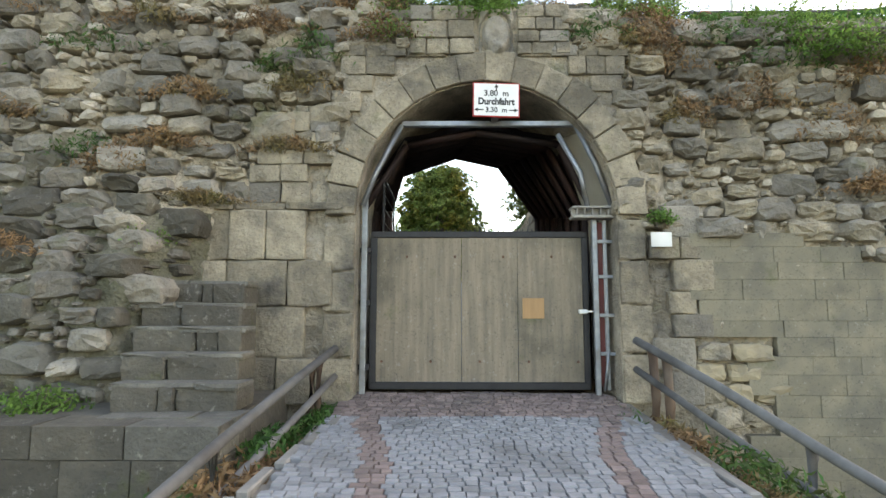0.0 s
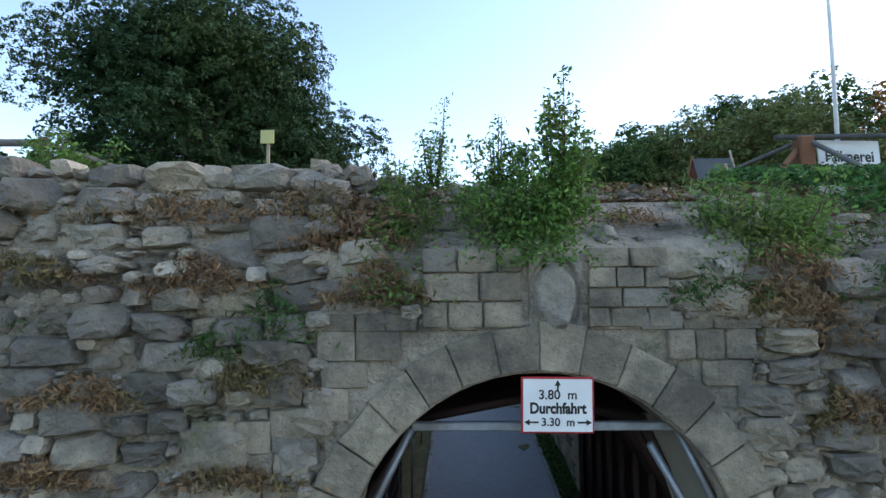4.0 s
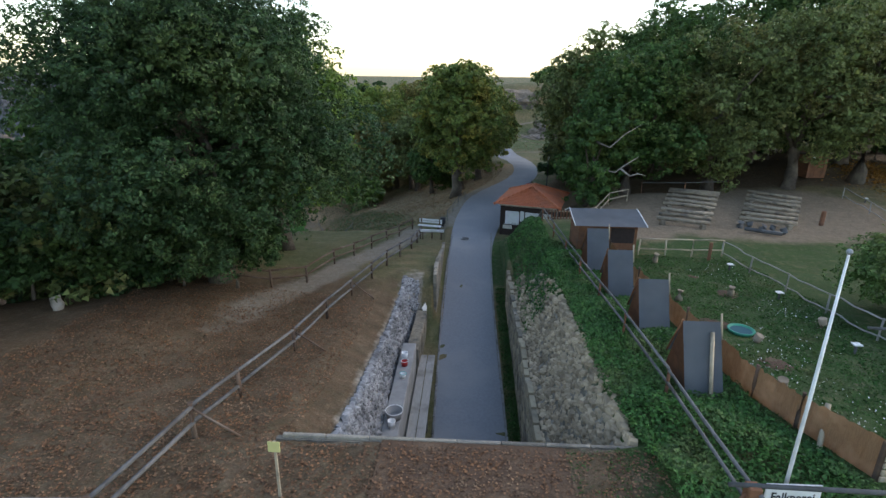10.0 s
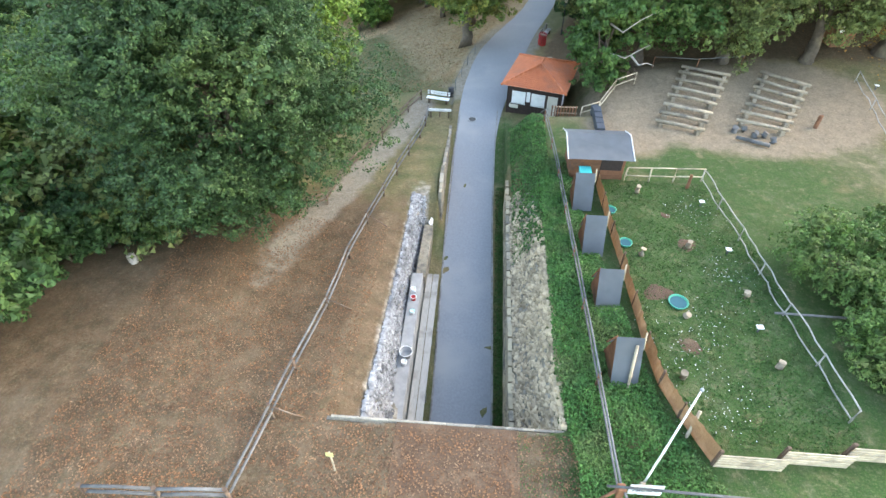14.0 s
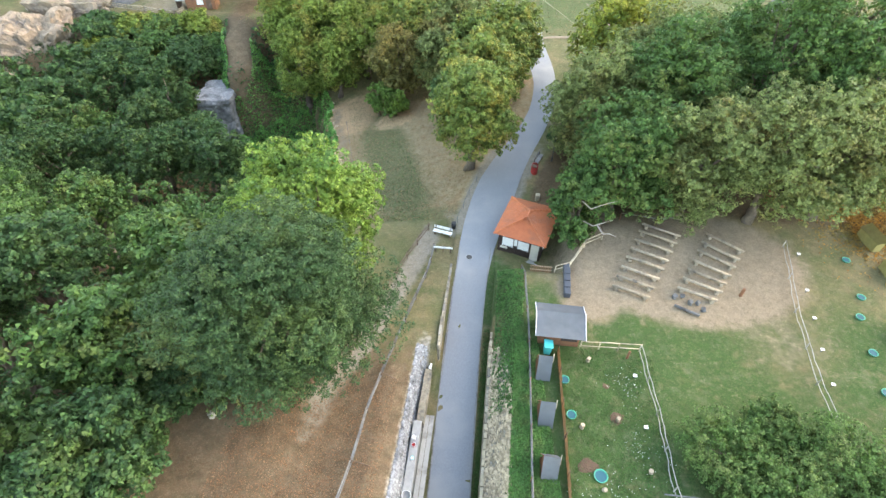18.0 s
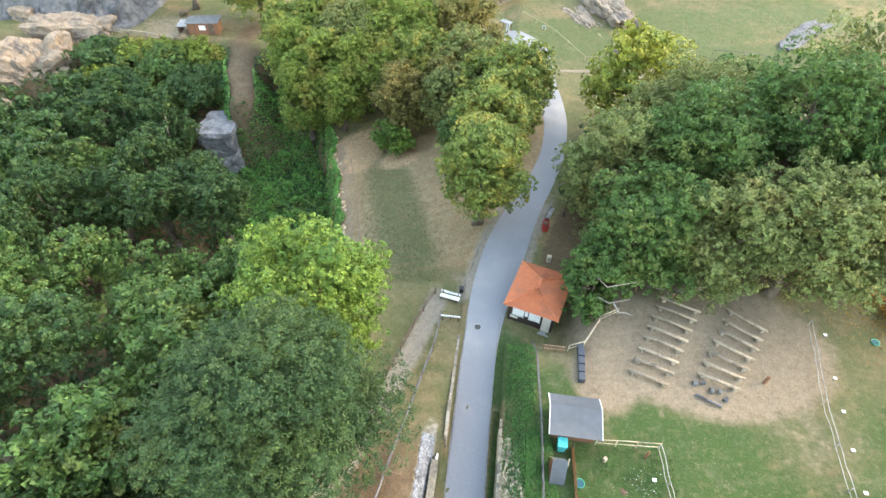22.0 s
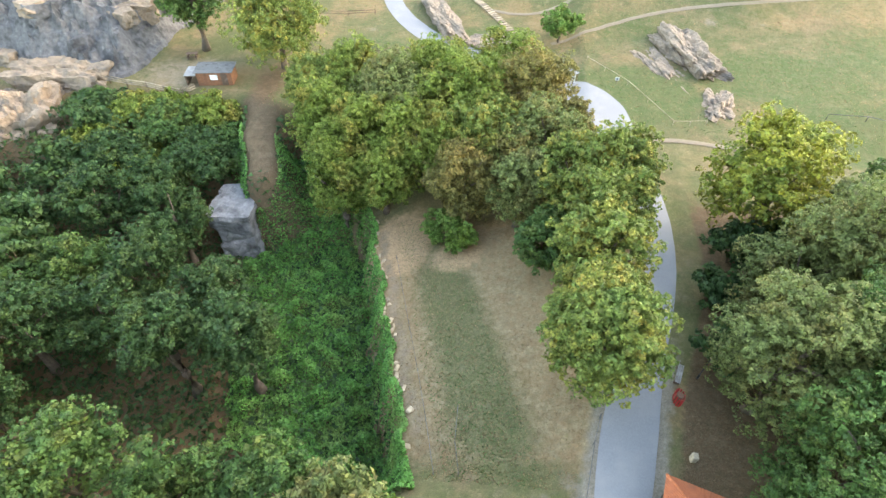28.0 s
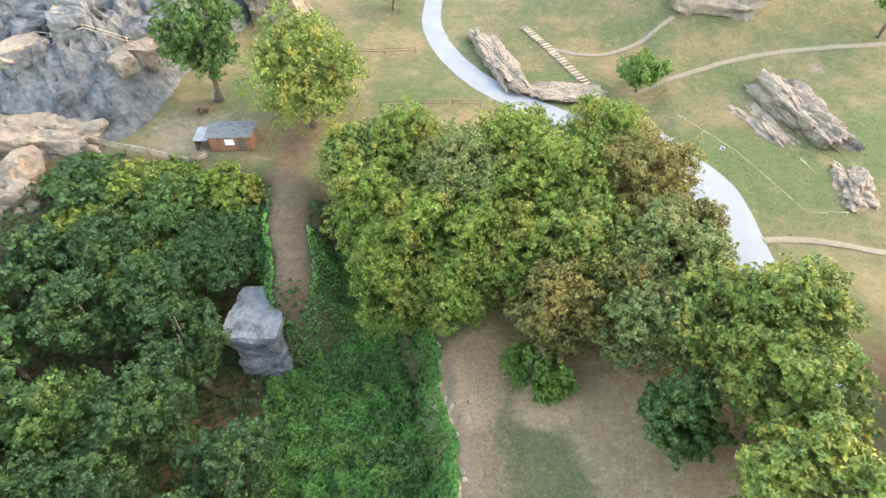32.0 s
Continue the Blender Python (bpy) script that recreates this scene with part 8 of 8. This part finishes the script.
carpet("meadow_grass", "dry tufted grass of the meadow", 20000, meadow, 0.15, STRAW, thick=0.04, spread=0.9, aspect=0.35, category="grass")
carpet("meadow_herbs", "low green herbs in the dry meadow", 9000, lambda n: (lambda x, y: (x[np.abs(x + 10.5 + 0.33 * (y - 55)) < 3.6], y[np.abs(x + 10.5 + 0.33 * (y - 55)) < 3.6]))(*meadow(2 * n)), 0.15, BLADE, thick=0.04, spread=0.9, aspect=0.4, category="grass")


def slopes(n):
    x, y = rng.uniform(-45, 60, n * 2), rng.uniform(93, 150, n * 2)
    ok = np.ones(len(x), bool)
    for xr, yr, _ in way:
        if yr > 88:
            ok &= np.hypot(x - xr, y - yr) > 3.2
    return x[ok][:n], y[ok][:n]


carpet("slope_grass", "dry grass tufts on the far slopes", 16000, slopes, 0.2, STRAW, thick=0.05, spread=0.9, aspect=0.35, category="grass")
carpet("slope_herbs", "green herbs on the far slopes", 14000, slopes, 0.22, BLADE, thick=0.05, spread=0.9, aspect=0.35, category="grass")
pole_fence("pole_fence", "thin pole fence behind the log benches", [(13.8, 44.4), (16.9, 43.9), (20.4, 44.5)], WOOD_R, WOOD, h=0.9, rails=(0.95,), r=0.035, group="paddock fences")
# added hut: its red boards stand in for an orange glow behind the notices
rh = thing("red_hut", "small red boarded hut added for an orange glow under the oaks, with white notices", "hut", m=pose(28.2, 47.4, gz(28.2, 47.4), 0, 0, 8))
for k in range(7):
    part("front_board", boxed(-0.8 + k * 0.23, -0.59 + k * 0.23, -0.6, -0.56, 0, 1.8, bevel=0.006), WOOD_R, rh)
for a in ((-0.8, -0.75, -0.56, 0.6, 0, 1.8), (0.76, 0.81, -0.56, 0.6, 0, 1.8), (-0.75, 0.76, 0.55, 0.6, 0, 1.8)):
    part("wall", boxed(*a), WOOD_R, rh)
part("roof", boxed(-0.95, 0.95, -0.8, 0.75, 1.8, 1.88, bevel=0.02), WOOD_K, rh)
for z in (1.15, 1.5):
    part("notice", boxed(-0.62, -0.3, -0.63, -0.61, z, z + 0.24, bevel=0.004), WHITE, rh, "small white notice")


# ---- trees ----
def tree(x, y, top, r, material, name="oak_tree", label="", leaves=6000, size=0.42, low=None, lean=(0, 0), lobes=34, flat=1.0, seed=1, limbs=7, base=None, group="", trunk_r=None, cat="tree", corners=3, taper=0.0, dense=24):
    """A tapered trunk with limbs and a crown of leafy lobes."""
    rng = np.random.default_rng(seed * 7 + 3)
    g = gz(x, y) if base is None else base
    h = top - g
    low = max(0.22 * h, h - 2.1 * r) if low is None else low - g
    cz, rz = (h + low) / 2, (h - low) / 2
    t = thing(name, label, cat, group, pose(x, y, g))
    tr = trunk_r or 0.028 * h + 0.05
    random.seed(seed)
    bm = bmesh.new()
    ax, ay = lean
    spine = [Vector((ax * f + random.uniform(-0.15, 0.15), ay * f + random.uniform(-0.15, 0.15), f * (low + rz * 1.1) - (0.3 if f == 0 else 0))) for f in (0, 0.12, 0.35, 0.6, 0.8, 1.0)]
    tube(bm, spine, [tr * 1.5, tr * 1.05, tr * 0.9, tr * 0.7, tr * 0.5, tr * 0.2], 9, 0.08)
    part("trunk", bm, BARK, t)
    # lobes over the crown's hull
    u = rng.uniform(-0.85, 1, lobes)
    ph = np.arange(lobes) * 2.39996 + rng.uniform(0, 0.5, lobes)
    ring = np.sqrt(1 - u * u)
    grow = rng.uniform(0.62, 1.05, lobes)
    ring = ring * (1 - taper * np.clip(u + 0.25, 0, 1))
    cen = np.stack([ax + np.cos(ph) * ring * r * 0.74 * grow, ay + np.sin(ph) * ring * r * 0.74 * grow, cz + u * rz * 0.76 * grow * flat], -1)
    rad = r * rng.uniform(0.20, 0.40, lobes)
    bm = bmesh.new()
    for k in range(limbs):
        i = int(rng.integers(0, lobes))
        a = spine[2 + k % 3]
        b = Vector(cen[i])
        midp = a.lerp(b, 0.5) + Vector((0, 0, 0.12 * r))
        tube(bm, [a, midp, b], [tr * 0.42, tr * 0.26, tr * 0.08], 6, 0.05)
    part("limb", bm, BARK, t)
    # cushions of leaves over every lobe
    n = leaves
    many = max(12, n // dense)
    own = rng.choice(lobes, many, p=rad ** 2 / (rad ** 2).sum())
    out = rng.normal(0, 1, (many, 3))
    out[:, 2] = out[:, 2] * 0.9 + 0.25
    out /= np.linalg.norm(out, axis=1, keepdims=True)
    mid = cen[own] + out * (rad[own] * rng.uniform(0.78, 1.06, many))[:, None] * np.array([1, 1, 0.85])
    size_c = math.sqrt(1.35 * (rad ** 2).sum() / many) * rng.uniform(0.7, 1.35, many)
    k = rng.integers(0, many, n)
    d = rng.normal(0, 0.75, (n, 3)) + out[k] * 0.75 + np.array([0, 0, 0.45])
    d /= np.linalg.norm(d, axis=1, keepdims=True)
    p = mid[k] + d * (size_c[k] * rng.uniform(0.72, 1.06, n))[:, None] * np.array([1, 1, 0.72])
    inner = rng.random(n) < 0.12
    p[inner] = (cen[own[k]] + out[k] * (rad[own[k]] * rng.uniform(0.15, 0.75, n))[:, None])[inner]
    loose = rng.random(n) < 0.012
    p[loose] += d[loose] * rng.uniform(0.05, 0.35, (loose.sum(), 1))
    cards("crown", p, d + np.array([0, 0, 0.25]), np.where(inner, 1.8 * size, 0.9 * size), material, t, spread=0.33, seed=seed, corners=corners)
    return t


OAKL = "broad oak tree with dense dark green crown"
tree(-11.5, 25.8, 20.4, 7.7, LAWN_OAK, "oak_tree", "huge dark green oak spreading over the brown lawn", 220000, 0.145, low=5.2, taper=0.42, dense=42, lobes=70, seed=11, limbs=12, trunk_r=0.42)
tree(-11.6, 35.2, 19.4, 6.2, YELLOWISH, "maple_tree", "yellow-green maple lit among darker trees", 42000, 0.26, low=4.5, lobes=50, seed=12)
tree(-19.0, 15.8, 12.6, 4.2, DARK, "oak_tree", "dark oak at the lawn's wooded edge", 20000, 0.32, lobes=44, seed=13)
tree(-23.5, 23.5, 14.0, 4.6, OAK, "oak_tree", OAKL, 10000, 0.42, seed=14)
tree(-20.0, 31.0, 14.5, 4.6, OAK, "oak_tree", OAKL, 9000, 0.42, seed=15)
tree(-17.0, 40.5, 11.0, 3.6, OLIVE, "maple_tree", "olive-green tree standing behind the oak", 8000, 0.42, seed=16)
tree(-0.9, 54.4, 18.6, 5.3, LIME, "lime_tree", "lime tree with yellowing top beside the lane", 36000, 0.31, low=1.9, taper=0.25, lobes=54, seed=21)
tree(-0.7, 62.8, 16.2, 4.6, LIME, "lime_tree", "lime tree with golden-green crown beside the lane", 22000, 0.33, low=3.4, lobes=44, seed=22)
tree(1.4, 70.6, 14.0, 4.6, LIME, "lime_tree", "lime tree with golden-green crown beside the lane", 20000, 0.34, low=3.2, lobes=40, seed=23)
tree(-4.4, 70.4, 8.2, 3.6, OAK, "lime_tree", "lower dark green tree beside the limes", 11000, 0.36, low=-1.5, lobes=34, seed=24)
tree(-1.6, 76.8, 12.2, 4.4, LIME, "lime_tree", "lime tree with golden-green crown beside the lane", 17000, 0.35, low=2.2, lobes=40, seed=25)
tree(3.0, 77.6, 15.0, 4.6, LIME, "lime_tree", "lime tree with golden-green crown beside the lane", 17000, 0.35, low=2.4, lobes=40, seed=26)
RIGHT = [(13.0, 45.8, 18.8, 5.4), (19.4, 45.6, 19.6, 5.8), (11.2, 53.5, 19.2, 5.5), (18.2, 54.0, 22.6, 5.9), (25.4, 45.2, 21.2, 6.0), (31.0, 46.0, 21.5, 5.0), (27.0, 56.0, 25.6, 6.3), (15.5, 62.8, 17.4, 5.1), (20.0, 63.5, 21.1, 5.9), (33.5, 52.0, 26.1, 6.1), (35.0, 62.0, 27.1, 6.5), (42, 52, 26.1, 6.3), (44, 62, 25.6, 6.8)]
for i, (x, y, top, r) in enumerate(RIGHT):
    tree(x, y, top, r, RUSSET if x > 34 and i % 2 else (OLIVE if i % 3 else OAK), "oak_tree", "broad olive-green oak in the wood above the benches", 40000 if i < 9 else 14000, 0.235 if i < 9 else 0.36, low=top - (14.6 if i < 6 else 15.5), lobes=44, seed=31 + i, group="oaks above the benches")
tree(9.4, 42.6, 12.9, 2.9, OAK, "oak_tree", "half-dead oak with bare bleached branches by the hut", 12000, 0.30, low=4.2, lobes=30, seed=51)
tree(37.6, 48.5, 14.5, 4.2, RUSSET, "beech_tree", "tree with russet autumn leaves above the aviaries", 8000, 0.42, seed=52)
tree(16.6, 75.0, 17.6, 6.6, GOLD, "maple_tree", "golden yellow maple beside the lane", 18000, 0.40, low=3, lobes=54, seed=53)
tree(21.5, 69.0, 15.5, 4.8, OLIVE, "oak_tree", OAKL, 9000, 0.42, seed=54)
tree(28.0, 74.0, 14.5, 5.0, OAK, "oak_tree", OAKL, 8000, 0.42, seed=55)
CLUMP = [(-29.5, 82.0, 6.2, 4.2), (-33.0, 88.5, 8.0, 4.6), (-36.0, 95.0, 8.2, 4.2), (-13.5, 79.5, 7.6, 4.2), (-7.0, 77.8, 8.6, 3.8), (-30.5, 97.0, 9.4, 4.6), (-23.5, 80.8, 5.0, 3.6), (-8.2, 80.4, 8.0, 4.2), (-27.5, 85.5, 8.2, 5.0), (-24.0, 91.5, 10.6, 5.2), (-19.5, 84.8, 9.2, 5.0), (-15.0, 91.5, 12.0, 5.4), (-11.0, 84.6, 10.6, 5.2), (-6.2, 92.0, 13.0, 5.0), (-4.6, 83.6, 10.4, 4.8), (-19.0, 97.0, 11.0, 5.0), (-10.0, 98.5, 12.2, 5.0), (-2.0, 87.0, 9.0, 3.6)]
for i, (x, y, top, r) in enumerate(CLUMP):
    top, r = top + 1.6, r * 1.12
    tree(x, y, top, r, BROWNISH if x > -14 and i % 2 else (GROVE, GROVE, LIME, GROVE, OLIVE)[i % 5], "maple_tree", "dense maple of the grove, green with brown patches", 27000, 0.30, low=gz(x, y) + 0.6, lobes=56, seed=61 + i, group="trees of the grove")
tree(-13.4, 74.9, 1.4, 2.2, YELLOWISH, "hazel_bush", "yellow-green hazel bush at the meadow's end", 6000, 0.34, low=-3.8, lobes=24, seed=75, cat="bush")
tree(-16.2, 76.2, 1.2, 2.0, SCRUB, "hazel_bush", "green bush at the meadow's end", 4000, 0.34, low=-3.6, lobes=20, seed=76, cat="bush")
# wood in the hollow
rng = np.random.default_rng(9)
spots = []
for k in range(4000):
    x, y = rng.uniform(-100, -15), rng.uniform(12, 92)
    edge = cliff_x(y)
    if x > edge - 2.0 or (y > 50 and x > edge - 13.5 - 0.10 * (y - 50)) or (43 < y < 56 and x > -53) or (-46.5 < x < -34 and 64 < y < 90) or math.hypot(x + 79, y - 84) < 9:
        continue
    if (y > 84 and x > -47) or (y > 92 - 0.0 * x):
        continue
    if min([99] + [math.hypot(x - a, y - b) for a, b in spots]) > 6.3 and min(math.hypot(x - a, y - b) for a, b in ((-10.6, 25.5), (-12.5, 34.5), (-18, 15.5), (-23, 23), (-20, 31), (-17, 40.5))) > 6.0:
        spots.append((x, y))
for i, (x, y) in enumerate(spots):
    top = np.interp(y, (15, 30, 38, 46, 50, 66, 90), (15.5, 13, 10.0, 4.5, 3.5, 2.2, 1.5)) + rng.uniform(-1.3, 1.3) - 0.05 * max(0, -x - 50)
    near_ = x > -62
    tree(x, y, float(top), float(rng.uniform(4.3, 5.4)), (DARK if i % 4 else OAK) if y > 46 else (OAK, DARK, DARK, OAK, OLIVE)[i % 5], "oak_tree", "tree of the dark wood in the hollow", 11000 if near_ else 2600, 0.35 if near_ else 0.70, seed=100 + i, lobes=30, limbs=4, group="trees of the hollow")
# far trees
tree(-45.6, 107.3, 15.4, 8.2, LIME, "lime_tree", "round golden-green tree beside the red shed", 34000, 0.34, low=0.2, lobes=54, seed=81)
tree(-60.6, 111.0, 18.0, 5.6, OAK, "oak_tree", "tall green tree in the rocky yard", 22000, 0.36, low=2.2, lobes=44, seed=82)
tree(-43.0, 146.0, 7.5, 4.0, OAK, "oak_tree", "small tree beside the upper lane", 4000, 0.55, seed=83)
tree(-1.8, 123.5, 6.2, 3.6, SCRUB, "hawthorn_bush", "round hawthorn beside the stepped path", 6000, 0.42, low=2.6, seed=84, cat="bush")
tree(34.5, 137.5, 16.0, 4.0, SCRUB, "birch_tree", "slender birch on the dry slope", 3500, 0.5, low=9, seed=85)
for i, (x, y, top, r) in enumerate([(17.0, 21.6, 9.8, 2.9), (20.2, 19.4, 9.8, 3.2), (23.6, 22.0, 10.2, 3.2), (20.8, 23.6, 9.0, 2.2), (26.6, 19.5, 10.3, 3.2), (30.0, 22.4, 10.2, 3.2), (17.3, 17.0, 9.2, 2.8), (23.0, 16.4, 9.6, 3.2), (28.5, 16.0, 9.8, 3.2)]):
    tree(x, y, top - 0.7, r, WILLOW, "willow_bush", "pale green willow bush behind the paddock", 13000, 0.155, low=gz(x, y) + 0.5, lobes=34, seed=90 + i, trunk_r=0.08, group="willows behind the paddock", cat="bush")
for i, (x, y, top, r) in enumerate([(-70, 93.5, 0.5, 3.4), (-63, 93, 1.5, 3.4), (-56, 91, 2.2, 3.6), (-51, 93, 3.0, 3.4), (-50, 88, 0.5, 3.2), (-67, 88, -0.5, 3.6), (-53, 84.5, -1.0, 4.0), (-60, 85, -1.2, 4.2), (-47.8, 89, 1.2, 2.8), (-59, 94.5, 1.0, 3.0)]):
    tree(x, y, top - 0.9, r * 1.15, (OAK, GROVE)[i % 2], "maple_tree", "bushy green tree below the fenced yard", 8000, 0.42, low=gz(x, y) + 0.6, lobes=30, seed=200 + i, group="trees below the yard")
for i in range(46):
    a = radians(-35 + i * 6.3)
    rr = 165 + 25 * math.sin(i * 2.3)
    x, y = rr * math.cos(a), 60 + rr * math.sin(a)
    if y < 40 and abs(x) < 60 or abs(math.atan2(x, y - 20)) < 0.16:
        continue
    tree(x, y, gz(x, y) + 11 + 3 * math.sin(i * 1.7), 7.5, (OAK, DARK, OLIVE)[i % 3], "oak_tree", "distant tree on the skyline", 1800, 1.2, lobes=22, seed=300 + i, limbs=2, group="skyline trees")
# undergrowth beneath the oaks above the benches
rng = np.random.default_rng(77)
for i in range(26):
    x, y = 10 + i * 1.6 + rng.uniform(-0.8, 0.8), 58 + 7 * (i % 3) + rng.uniform(-1.5, 1.5) - 0.12 * i
    tree(x, y, gz(x, y) + rng.uniform(3.5, 6.0), 3.0, DARK, "hazel_bush", "dark hazel bush beneath the oaks", 2600, 0.5, low=gz(x, y) + 0.3, lobes=20, seed=400 + i, limbs=3, trunk_r=0.08, group="hazels beneath the oaks", cat="bush")
# bushes at the foot of the wood beside the lawn
rng = np.random.default_rng(91)
for i in range(15):
    f = i / 14
    x, y = -26 + 15.5 * f + rng.uniform(-0.6, 0.6), 17.5 + 8.0 * f + 1.6 * (i % 2) + rng.uniform(-0.5, 0.5)
    tree(x, y, gz(x, y) + rng.uniform(2.6, 4.6), 2.3, DARK, "hazel_bush", "dark bush at the foot of the wood", 6000, 0.22, low=gz(x, y) + 0.2, lobes=22, seed=450 + i, limbs=3, trunk_r=0.07, group="bushes beside the lawn", cat="bush")
